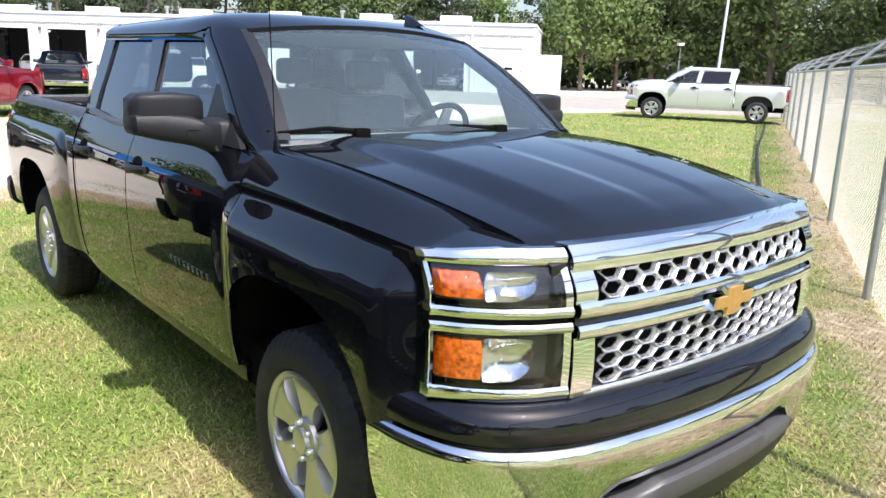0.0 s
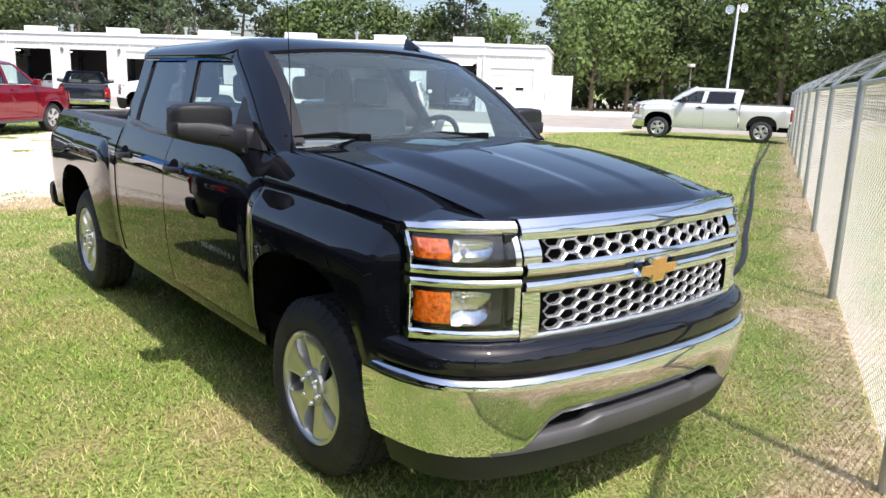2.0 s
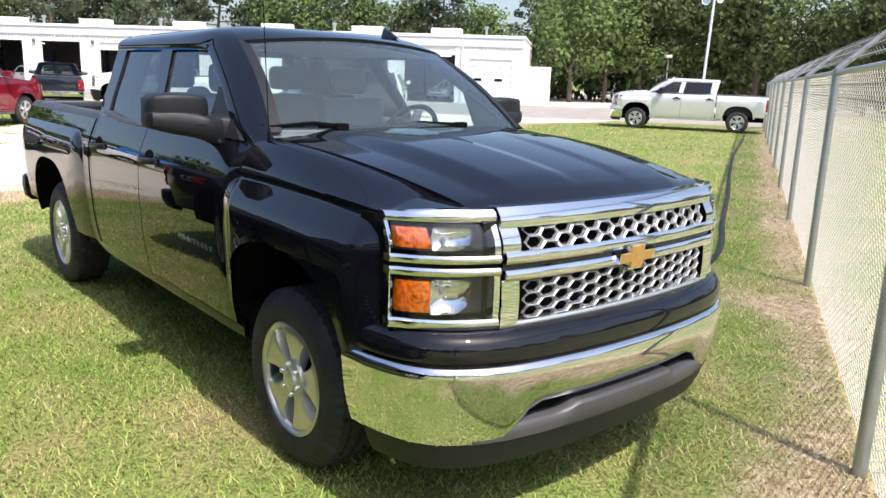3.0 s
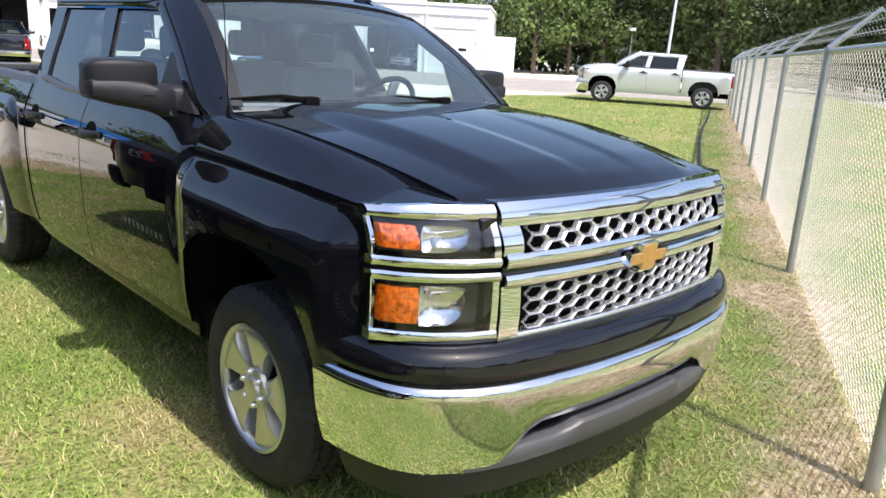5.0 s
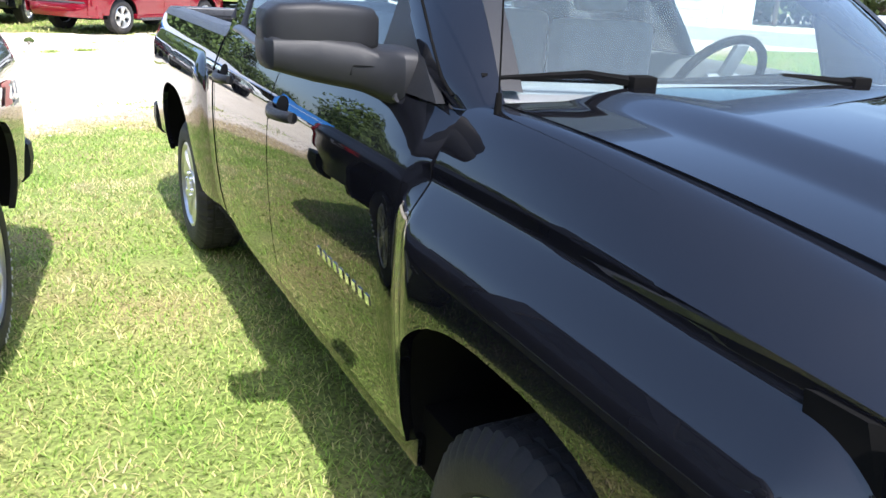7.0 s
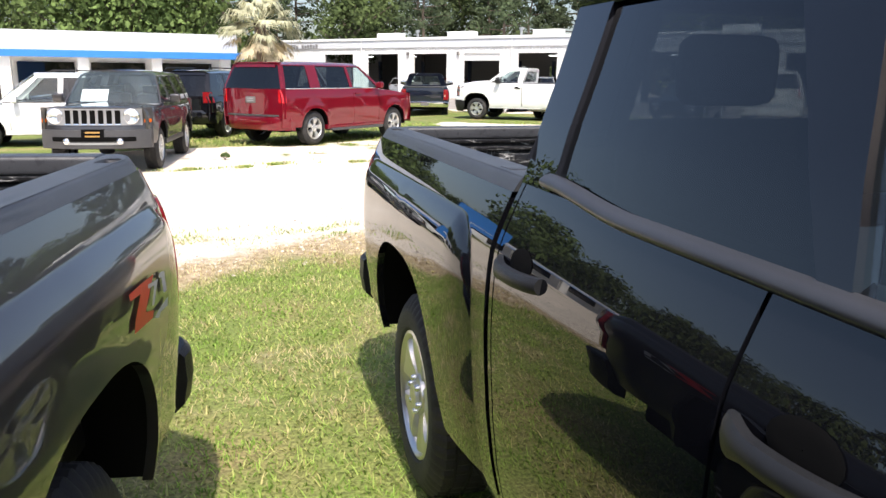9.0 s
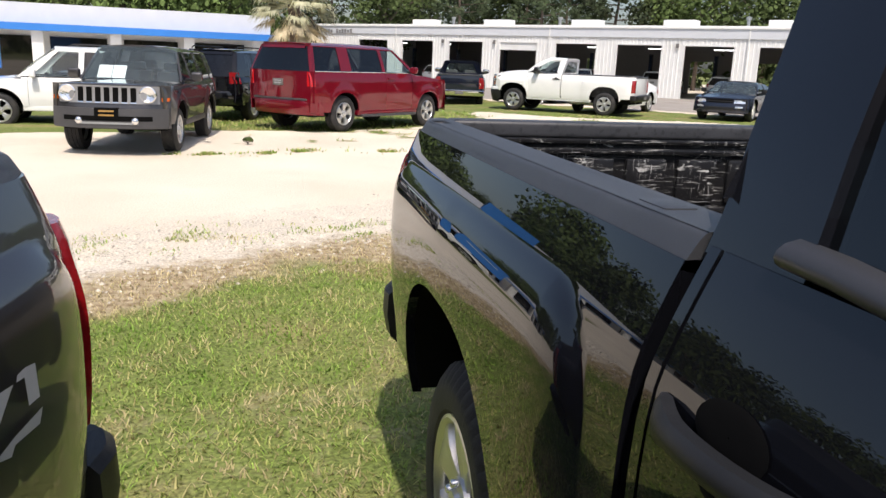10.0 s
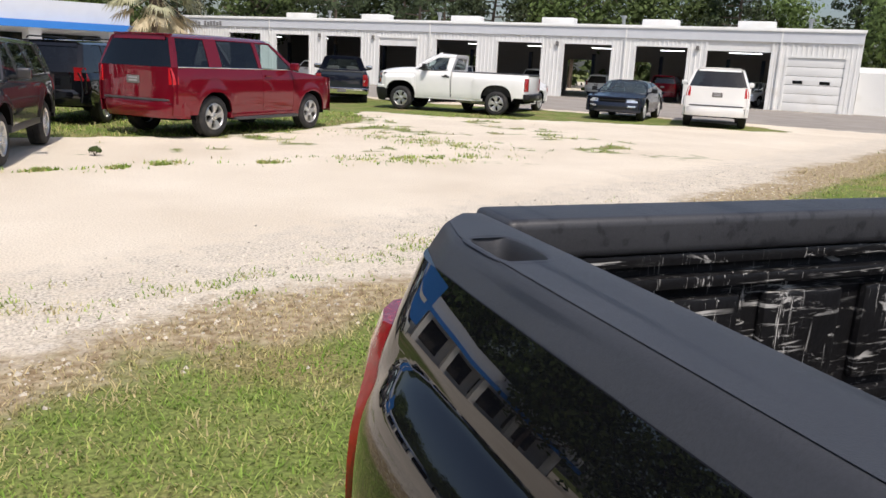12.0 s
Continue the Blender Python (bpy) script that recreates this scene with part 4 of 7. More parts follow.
    w.visible_shadow = False
    # bed
    for s in (-1, 1):
        bm = bmesh.new()
        rows = []
        p0, p1, xa, xb = bed1 - 0.285, bed1 - 0.165, 0.83, 0.888
        cy, cx = (p0 + p1) / 2, (xa + xb) / 2
        end = bed1 + 0.03
        near = np.linspace(p0 - 0.012, p1 + 0.012, 9).tolist()
        ys_ = sorted([round(y, 4) for y in np.linspace(bed0, p0 - 0.04, 18)] + near + [bed1 - 0.07, bed1 - 0.045, bed1 - 0.02, bed1 + 0.0, bed1 + 0.012, bed1 + 0.022, bed1 + 0.028, end])
        for y in ys_:
            k = max(0.0, (y - bed1 + 0.03) / 0.06)
            xo = side_x(min(y, bed1 + 0.02), 1.335, wb) - 0.045 * (1 - math.sqrt(max(0.0, 1 - k * k)))
            fall = 0.035 * (1 - math.sqrt(max(0.0, 1 - max(0.0, (y - bed1 + 0.03) / 0.06) ** 2)))
            top = 1.371 - fall
            xs_ = [0.785, 0.785, 0.789, 0.80, xa - 0.008] + np.linspace(xa, xb, 6).tolist() + [xb + 0.006]
            zs_ = [1.29, top - 0.018, top - 0.006, top - 0.001, top] + [top] * 6 + [top]
            out_ = [(xo - 0.032, top - 0.0006), (xo - 0.025, top - 0.003), (xo - 0.019, top - 0.010), (xo - 0.002, top - 0.036), (xo + 0.005, 1.322 - fall * 0.3), (xo - 0.02, 1.316 - fall * 0.3)]
            rows.append([Vector((s * min(x, xo - 0.03), y, z)) for x, z in zip(xs_, zs_)] + [Vector((s * x, y, z)) for x, z in out_])
        rows.append([Vector((p.x * 0.98, p.y + 0.001, min(p.z, 1.30))) for p in rows[-1]])
        vs = grid(bm, rows)
        inside = lambda x, y: (abs(abs(x) - cx) / ((xb - xa) / 2)) ** 4 + (abs(y - cy) / ((p1 - p0) / 2)) ** 4 < 1.0
        kill = [f for f in bm.faces if f.calc_center_median().z > 1.34 and inside(*f.calc_center_median()[:2])]
        bmesh.ops.delete(bm, geom=kill, context="FACES")
        bm.faces.new(vs[0])
        cap = part("bed_rail_cap", bm, rail, car, "matt black plastic bed rail cap", smooth=50)
        bm = bmesh.new()
        ring = [(math.copysign(abs(math.cos(a)) ** 0.5, math.cos(a)), math.copysign(abs(math.sin(a)) ** 0.5, math.sin(a))) for a in (2 * math.pi * (k + 0.5) / 24 for k in range(24))]
        hx, hy = (xb - xa) / 2, (p1 - p0) / 2
        grid(bm, [[Vector((s * (cx + x * (hx + g)), cy + y * (hy + g), z)) for x, y in ring] for g, z in ((0.008, 1.3705), (0.003, 1.3718), (-0.001, 1.370), (-0.005, 1.360), (-0.008, 1.32), (-0.009, 1.24), (-hx + 0.001, 1.238))], wrap=True)
        part("stake_pocket", bm, rail, cap, smooth=40)
        bm = bmesh.new()
        box(bm, (min(s * 0.822, s * 0.874), bed0 + 0.15, 1.366), (max(s * 0.822, s * 0.874), bed0 + 0.235, 1.3728), 0.0015)
        part("pocket_cover", bm, rail, cap)
        bm = bmesh.new()
        box(bm, (min(s * 0.79, s * 0.81), bed0 + 0.03, 0.62), (max(s * 0.79, s * 0.81), bed1 - 0.05, 1.31))
        part("bed_wall", bm, BEDSIDE, car)
        for y_ in (bed1 - 0.19, bed1 - 0.62, wb - 0.62, bed0 + 0.12):
            bm = bmesh.new()
            a_, b_ = sorted((s * 0.762, s * 0.795))
            box(bm, (a_, y_ - 0.04, 0.69), (b_, y_ + 0.04, 1.285), 0.012, 2)
            part("bed_post", bm, BEDSIDE, car)
        bm = bmesh.new()
        box(bm, (min(s * 0.56, s * 0.80), wb - 0.5, 0.66), (max(s * 0.56, s * 0.80), wb + 0.5, 0.95), 0.06)
        part("wheel_box", bm, BEDSIDE, car)
        # tail lamp
        tl = empty("tail_light")
        tl.parent = car
        bm = bmesh.new()
        rows = []
        tuck = lambda z: math.sin(math.pi * min(1, max(0, (z - 0.80) / 0.46))) ** 0.5
        for z in np.linspace(0.82, 1.24, 12):
            pts = [(side_x(bed1 - 0.085, z, wb) - 0.004, bed1 - 0.085), (side_x(bed1 - 0.085, z, wb) + 0.010 * tuck(z), bed1 - 0.062), (side_x(bed1 - 0.06, z, wb) + 0.010 * tuck(z), bed1 - 0.015), (side_x(bed1 - 0.04, z, wb) - 0.006, bed1 + 0.02), (side_x(bed1, z, wb) - 0.05, bed1 + 0.042), (0.80, bed1 + 0.036)]
            rows.append([Vector((s * x, y, z)) for x, y in pts])
        grid(bm, rows)
        flange(bm, (-s * 0.03, -0.02, 0))
        part("red_lens", bm, REDLENS, tl, "red tail light lens")
        bm = bmesh.new()
        grid(bm, [[Vector((s * x, bed1 + 0.045, z)) for x in (0.81, side_x(bed1, z, wb) - 0.07)] for z in (0.95, 1.03)])
        part("reverse_lamp", bm, REFLECTOR, tl)
        # bed rear post
        bm = bmesh.new()
        rows = [[Vector((s * x, y, z)) for x, y in ((side_x(bed1, z, wb), bed1), (side_x(bed1, z, wb) - 0.03, bed1 + 0.02), (0.79, bed1 + 0.022), (0.785, bed1 - 0.06))] for z in (0.6, 0.9, 1.2, 1.335)]
        grid(bm, rows)
        part("rear_post", bm, body, car)
    bm = bmesh.new()
    box(bm, (-0.80, bed0 + 0.02, 0.66), (0.80, bed1 - 0.02, 0.69))
    for k in range(12):
        x = -0.55 + 1.1 * k / 11
        box(bm, (x - 0.025, bed0 + 0.04, 0.69), (x + 0.025, bed1 - 0.06, 0.703))
    part("bed_floor", bm, BEDBLACK, car)
    bm = bmesh.new()
    box(bm, (-0.80, bed0, 0.62), (0.80, bed0 + 0.03, 1.31))
    part("bed_front_wall", bm, BEDBLACK, car)
    tg = empty("tailgate")
    tg.parent = car
    bm = bmesh.new()
    box(bm, (-0.78, bed1 - 0.035, 0.70), (0.78, bed1 + 0.03, 1.335), 0.01)
    part("tailgate_skin", bm, body, tg)
    bm = bmesh.new()
    box(bm, (-0.775, bed1 - 0.04, 0.71), (0.775, bed1 - 0.036, 1.325))
    part("inner_sheet", bm, BEDBLACK, tg)
    bm = bmesh.new()
    box(bm, (-0.782, bed1 - 0.07, 1.31), (0.782, bed1 + 0.045, 1.368), 0.014, 3)
    part("tailgate_cap", bm, rail, tg, "matt black tailgate cap")
    for k in range(7):
        for z0, z1 in ((1.06, 1.235), (0.74, 1.0)):
            bm = bmesh.new()
            x = -0.66 + 0.22 * k
            box(bm, (x - 0.085, bed1 - 0.058, z0), (x + 0.085, bed1 - 0.035, z1), 0.012, 2)
            part("inner_panel", bm, BEDBLACK, tg)
    bm = bmesh.new()
    for z in (1.03, 1.262, 1.30):
        box(bm, (-0.77, bed1 - 0.064, z - 0.01), (0.77, bed1 - 0.036, z + 0.01), 0.006)
    part("inner_rib", bm, BEDBLACK, tg)
    rb = empty("rear_bumper")
    rb.parent = car
    bm = bmesh.new()
    line = curve_points([(-1.005, bed1 - 0.09, 0), (-1.0, bed1 + 0.03, 0), (-0.90, bed1 + 0.13, 0), (-0.5, bed1 + 0.17, 0), (0, bed1 + 0.18, 0), (0.5, bed1 + 0.17, 0), (0.90, bed1 + 0.13, 0), (1.0, bed1 + 0.03, 0), (1.005, bed1 - 0.09, 0)], 40)
    rows = []
    for i, p in enumerate(line):
        way = (line[min(i + 1, 40)] - line[max(i - 1, 0)]).normalized()
        inward = Vector((way.y, -way.x, 0))
        rows.append([p + inward * o + Vector((0, 0, z)) for o, z in ((0.12, 0.745), (0.02, 0.74), (0.0, 0.72), (-0.004, 0.64), (0.01, 0.56), (0.04, 0.53), (0.1, 0.52))])
    vs = grid(bm, rows)
    for r in (vs[0], vs[-1]):
        bm.faces.new(r)
    part("bumper_bar", bm, trim if not fancy else PLASTIC, rb)
    bm = bmesh.new()
    box(bm, (-0.16, bed1 + 0.175, 0.58), (0.16, bed1 + 0.19, 0.70), 0.004)
    part("plate", bm, LABELGREY, rb)
    return car


# ---- ground ----
ISLAND = [(-9, 16.8), (-1.6, 19.0), (1.6, 20.2), (4.2, 23.4), (5.4, 27.6), (8.2, 25.9), (9.8, 25.7), (13.0, 25.0), (15.2, 24.2), (16.6, 22.9), (18.4, 22.6), (18.2, 24.6), (17.0, 28.5), (10.5, 33.5), (7.0, 37.5), (0, 36), (-9, 33)]
FENCE_DIR = Vector((0.873, 0.488, 0)).normalized()


def inside(poly, x, y):
    odd = False
    for (x0, y0), (x1, y1) in zip(poly, poly[1:] + poly[:1]):
        if (y0 > y) != (y1 > y) and x < x0 + (y - y0) / (y1 - y0) * (x1 - x0):
            odd = not odd
    return odd


def ground_z(x, y):
    d = 0.743 * x + 0.669 * y
    z = -0.32 * smooth_at(34, 52, d)
    z -= 1.15 * smooth_at(27, 45, y) * smooth_at(8, 0, x)
    return z


def gravel_amount(x, y):
    """1 on the pale gravel of the drive, 0 on grass."""
    wob = 0.45 * noise.noise((x * 0.55, y * 0.55, 0)) + 0.28 * noise.noise((x * 1.9, y * 1.9, 3))
    near = (y + wob) - (8.75 + 0.515 * x + 0.5 * smooth_at(5, 12, x))
    if x > 16:
        near = (y + wob) - (8.75 + 0.515 * x + 0.5 - 0.35 * (x - 16) * smooth_at(16, 24, x))
    g = smooth_at(-0.55, 0.75, near)
    if inside(ISLAND, x + 0.7 * wob, y + 0.7 * wob):
        g = 0.0
    if 13 < y < 26 and -2.5 < x < 9.5 and near > 1:
        patch = noise.noise((x * 0.55, y * 0.9, 7)) + 0.75 * noise.noise((x * 2.4, y * 2.4, 9))
        strong = smooth_at(13.5, 17.5, y) * (1 if y > 17 else 0.8)
        g *= 1 - 0.75 * smooth_at(0.30 - 0.12 * smooth_at(17, 20, y), 0.5, patch) * strong
    return g


def concrete_amount(x, y):
    d = 0.743 * x + 0.669 * y
    out = (Vector((x, y, 0)) - Vector((4.26, 0.17, 0))).dot(Vector((-FENCE_DIR.y, FENCE_DIR.x, 0)))
    if out < -4:
        return smooth_at(-8.5, -9, out) * smooth_at(-15, -14.5, out)
    return smooth_at(30.5, 33.5, d + 0.6 * noise.noise((x * 0.3, y * 0.3, 5))) if d < 60 and y > 8 else 0.0


def ground_material():
    m = bpy.data.materials.new("grass_gravel_and_concrete")
    m.use_nodes = True
    t = m.node_tree
    b = t.nodes["Principled BSDF"]
    b.inputs["Roughness"].default_value = 0.9
    b.inputs["Specular IOR Level"].default_value = 0.2
    co = t.nodes.new("ShaderNodeTexCoord")

    def noise_node(scale, detail=5):
        n = t.nodes.new("ShaderNodeTexNoise")
        n.inputs["Scale"].default_value, n.inputs["Detail"].default_value = scale, detail
        t.links.new(co.outputs["Object"], n.inputs["Vector"])
        return n.outputs[0]

    def ramp(src, stops):
        r = t.nodes.new("ShaderNodeValToRGB")
        while len(r.color_ramp.elements) < len(stops):
            r.color_ramp.elements.new(0.5)
        for e, (at, col) in zip(r.color_ramp.elements, stops):
            e.position, e.color = at, (*col, 1)
        t.links.new(src, r.inputs[0])
        return r.outputs[0]

    def mix(f, a, b_, kind="MIX"):
        n = t.nodes.new("ShaderNodeMix")
        n.data_type, n.blend_type = "RGBA", kind
        for src, i in ((f, 0), (a, 6), (b_, 7)):
            if isinstance(src, float):
                n.inputs[i].default_value = src
            else:
                t.links.new(src, n.inputs[i])
        return n.outputs[2]

    def attribute(name):
        a = t.nodes.new("ShaderNodeAttribute")
        a.attribute_name = name
        return a.outputs["Fac"]

    def mask(att, src, width=0.25):
        """Breaks up the border of an area by noise."""
        add, rng = t.nodes.new("ShaderNodeMath"), t.nodes.new("ShaderNodeMapRange")
        add.operation = "ADD"
        t.links.new(att, add.inputs[0])
        t.links.new(src, add.inputs[1])
        rng.inputs["From Min"].default_value, rng.inputs["From Max"].default_value = 1.0 - width, 1.0 + width
        t.links.new(add.outputs[0], rng.inputs[0])
        return rng.outputs[0]

    grass = ramp(noise_node(0.9), [(0.3, (0.15, 0.205, 0.05)), (0.5, (0.2, 0.245, 0.075)), (0.66, (0.29, 0.25, 0.12))])
    grass = mix(0.75, grass, ramp(noise_node(45, 3), [(0.32, (0.3, 0.3, 0.26)), (0.66, (1.35, 1.35, 1.2))]), "MULTIPLY")
    dry = ramp(noise_node(14), [(0.35, (0.25, 0.18, 0.1)), (0.65, (0.5, 0.42, 0.28))])
    grass = mix(mask(attribute("dry"), noise_node(5)), grass, dry)
    gravel = ramp(noise_node(0.5), [(0.3, (0.69, 0.61, 0.49)), (0.7, (0.81, 0.735, 0.61))])
    gravel = mix(0.55, gravel, ramp(noise_node(55, 6), [(0.3, (0.62, 0.6, 0.56)), (0.6, (1.1, 1.1, 1.1))]), "MULTIPLY")
    stone = ramp(noise_node(42, 5), [(0.38, (0.33, 0.29, 0.23)), (0.56, (0.72, 0.66, 0.56))])
    gravel = mix(mask(attribute("stony"), noise_node(4, 6)), gravel, stone)
    conc = ramp(noise_node(0.7), [(0.3, (0.29, 0.262, 0.23)), (0.7, (0.38, 0.35, 0.31))])
    col = mix(mask(attribute("gravel"), noise_node(6, 8)), grass, gravel)
    col = mix(mask(attribute("concrete"), noise_node(2, 6), 0.1), col, conc)
    t.links.new(col, b.inputs["Base Color"])
    bp = t.nodes.new("ShaderNodeBump")
    bp.inputs["Strength"].default_value, bp.inputs["Distance"].default_value = 0.6, 0.03
    t.links.new(noise_node(40, 5), bp.inputs["Height"])
    t.links.new(bp.outputs[0], b.inputs["Normal"])
    return m


def spread(lo, hi, step, far):
    mid = list(np.arange(lo, hi + step / 2, step))
    out, d = [], step
    a = hi
    while a < far:
        d *= 1.25
        a += d
        out.append(a)
    low, d, a = [], step, lo
    while a > -far:
        d *= 1.25
        a -= d
        low.append(a)
    return low[::-1] + mid + out


gx_, gy_ = spread(-6, 20, 0.2, 900), spread(-4, 30, 0.2, 900)
gm = bpy.data.meshes.new("ground")
gv = [(x, y, ground_z(x, y)) for y in gy_ for x in gx_]
nx = len(gx_)
gm.from_pydata(gv, [], [(r * nx + c, r * nx + c + 1, (r + 1) * nx + c + 1, (r + 1) * nx + c) for r in range(len(gy_) - 1) for c in range(nx - 1)])
fence_n = Vector((-FENCE_DIR.y, FENCE_DIR.x, 0))
FENCE_AT = Vector((4.26, 0.17, 0))


def dry_amount(x, y):
    d = (Vector((x, y, 0)) - FENCE_AT).dot(fence_n)
    near = (y - (8.75 + 0.515 * x))
    v = 0.62 * smooth_at(0.55, 0.0, abs(d - 0.1)) + 0.85 * smooth_at(-1.1, -0.3, near + 0.6 * noise.noise((x * 1.1, y * 1.1, 17))) * smooth_at(2.0, 0.6, near)
    v += 0.28 * smooth_at(2.6, 0.3, d) * smooth_at(-0.1, 0.35, noise.noise((x * 0.8, y * 0.8, 11)))
    v += 0.3 * smooth_at(0.08, 0.5, noise.noise((x * 0.7, y * 0.7, 23)) + 0.55 * noise.noise((x * 2.3, y * 2.3, 29)))
    return min(1.0, v)


for nm, fn in (("gravel", gravel_amount), ("dry", dry_amount), ("concrete", concrete_amount), ("stony", lambda x, y: smooth_at(2.3, 0.8, abs(y - (9.3 + 0.515 * x))) * 0.55)):
    at = gm.attributes.new(nm, "FLOAT", "POINT")
    at.data.foreach_set("value", [fn(x, y) if abs(x) < 120 and abs(y) < 120 else 0.0 for x, y, z in gv])
gm.materials.append(ground_material())
gm.shade_smooth()
tagged(new("ground", gm), "mown grass verge and pale gravel drive with worn patches", "ground", kind="structure")


# ---- service building ----
CORNER, ALONG = Vector((41.0, 40.5, 0)), Vector((-0.669, 0.743, 0)).normalized()
BACK = Vector((0.743, 0.669, 0)).normalized()
BASE_Z, EAVE_Z = -0.34, 4.75
bay_edges = [(0.75, 4.1, 3.06), (5.15, 9.15, 3.92)] + [(10.45 + 5.23 * k, 13.95 + 5.23 * k, 3.45) for k in range(8)]
bframe = Matrix.Translation(CORNER) @ Matrix(((ALONG.x, BACK.x, 0, 0), (ALONG.y, BACK.y, 0, 0), (0, 0, 1, 0), (0, 0, 0, 1)))
service = empty("service_building", bframe)
tagged(service, "long white metal-sided service building with open garage bays", "building")


def bbox(name, lo, hi, material, parent, label="", bevel=0.0):
    bm = bmesh.new()
    box(bm, lo, hi, bevel)
    return part(name, bm, material, parent, label, smooth=30)


def siding(bm, x0, x1, z0, z1, y=0.0, pitch=0.30):
    """Ribbed metal sheet facing -y."""
    xs, x = [], x0
    while x < x1 - 0.02:
        for d, o in ((0, 0), (0.10, 0), (0.125, -0.035), (0.19, -0.035), (0.215, 0)):
            if x + d < x1:
                xs.append((x + d, o))
        x += pitch
    xs.append((x1, 0))
    grid(bm, [[Vector((a, y + o, z)) for z in (z0, z1)] for a, o in xs])


LENGTH = 56.0
bm = bmesh.new()
edges = [(a, b, t) for a, b, t in bay_edges]
last = 0.0
for a, b, t in edges:
    siding(bm, last, a, BASE_Z, EAVE_Z - 0.75)
    siding(bm, a, b, t, EAVE_Z - 0.75)
    last = b
siding(bm, last, LENGTH, BASE_Z, EAVE_Z - 0.75)
part("front_siding", bm, METALWALL, service, "white ribbed metal siding", smooth=0)
bbox("eave_fascia", (-0.1, -0.12, EAVE_Z - 0.76), (LENGTH, 0.0, EAVE_Z - 0.06), STUCCO, service, "flat pale fascia")
bbox("eave_gutter", (-0.15, -0.2, EAVE_Z - 0.1), (LENGTH, 0.02, EAVE_Z), METALWALL, service)
bbox("side_wall", (-0.12, 0.0, BASE_Z), (0.0, 16, EAVE_Z - 0.02), METALWALL, service)
bbox("far_wall", (LENGTH, 0.0, BASE_Z), (LENGTH + 0.12, 16, EAVE_Z - 0.02), METALWALL, service)
bbox("roof", (-0.2, 0.0, EAVE_Z), (LENGTH + 0.2, 16.2, EAVE_Z + 0.12), METALWALL, service)
bbox("shop_floor", (0.0, 0.02, BASE_Z - 0.05), (LENGTH, 16, BASE_Z + 0.03), LABELGREY, service)
# back wall with openings that show daylight and trees behind
last = 0.0
for k, (a, b, t) in enumerate(edges):
    if k in (3, 4, 6, 7):
        bbox("back_wall", (last, 15.9, BASE_Z), (a + 0.5, 16.0, EAVE_Z), LABELGREY, service)
        bbox("back_wall", (a + 0.5, 15.9, 2.6), (b - 0.5, 16.0, EAVE_Z), LABELGREY, service)
        last = b - 0.5
bbox("back_wall", (last, 15.9, BASE_Z), (LENGTH, 16.0, EAVE_Z), LABELGREY, service)
for k, (a, b, t) in enumerate(edges):
    fr = empty("garage_bay")
    fr.parent = service
    for lo, hi in (((a - 0.14, -0.06, BASE_Z), (a, 0.1, t + 0.1)), ((b, -0.06, BASE_Z), (b + 0.14, 0.1, t + 0.1)), ((a, -0.06, t), (b, 0.1, t + 0.1))):
        bbox("bay_frame", lo, hi, METALWALL, fr)
    if k == 0:
        for j in range(6):
            h = (t - BASE_Z) / 6
            bbox("door_slat", (a, 0.02, BASE_Z + h * j + 0.012), (b, 0.06, BASE_Z + h * (j + 1) - 0.012), METALWALL, fr, bevel=0.008)
        for x in (0.7, 2.3):
            bbox("door_pane", (a + x, 0.005, BASE_Z + (t - BASE_Z) * 0.52), (a + x + 0.6, 0.018, BASE_Z + (t - BASE_Z) * 0.58), DARKGLASS, fr)
    if k in (1, 6):
        bbox("rolled_door", (a, 0.03, t - 0.6), (b, 0.1, t), METALWALL, fr)
    if k > 0:
        bbox("strip_light", (a + 0.9, 4.0, 3.30), (b - 0.9, 4.12, 3.36), FLUORESCENT, fr)
        for x in (a + 0.8, b - 0.8):
            bbox("lift_post", (x - 0.12, 5.0, BASE_Z), (x + 0.12, 5.3, 2.9), NAVY, fr)
for x in (4.6, 14.7, 30.2, 46.0):
    bbox("downpipe", (x - 0.05, -0.16, BASE_Z), (x + 0.05, -0.06, EAVE_Z - 0.1), METALWALL, service)
for x in (9.8, 19.7, 35.4, 40.7):
    bbox("wall_light", (x - 0.1, -0.2, 3.3), (x + 0.1, -0.04, 3.6), LABELGREY, service)
for x, w in ((5.6, 2.6), (12.5, 2.7), (20.7, 2.7), (29.0, 2.7), (38.0, 2.8), (46.5, 2.8)):
    vent = bbox("roof_ventilator", (x, 6.5, EAVE_Z + 0.1), (x + w, 7.6, EAVE_Z + 0.95), METALWALL, service, "white ridge ventilator", 0.08)
for x in (3.2, 16.0, 31.5, 42.5):
    bm = bmesh.new()
    tube(bm, [(x, 4, EAVE_Z + 0.05), (x, 4, EAVE_Z + 0.8)], 0.12, 10)
    tube(bm, [(x, 4, EAVE_Z + 0.8), (x, 4, EAVE_Z + 1.0)], 0.2, 10)
    part("vent_pipe", bm, GALV, service)
# lean-to at the corner
shed = empty("lean_to", bframe)
tagged(shed, "low white metal lean-to beside the service building", "shed")
bm = bmesh.new()
rows = [[Vector((x, y, z)) for y, z in ((1.2, BASE_Z), (1.2, 2.3), (4.5, 2.7), (4.5, BASE_Z))] for x in (-2.2, -0.16)]
vs = grid(bm, rows)
bm.faces.new(vs[0])
bm.faces.new(vs[1])
part("shed_body", bm, METALWALL, shed, smooth=0)

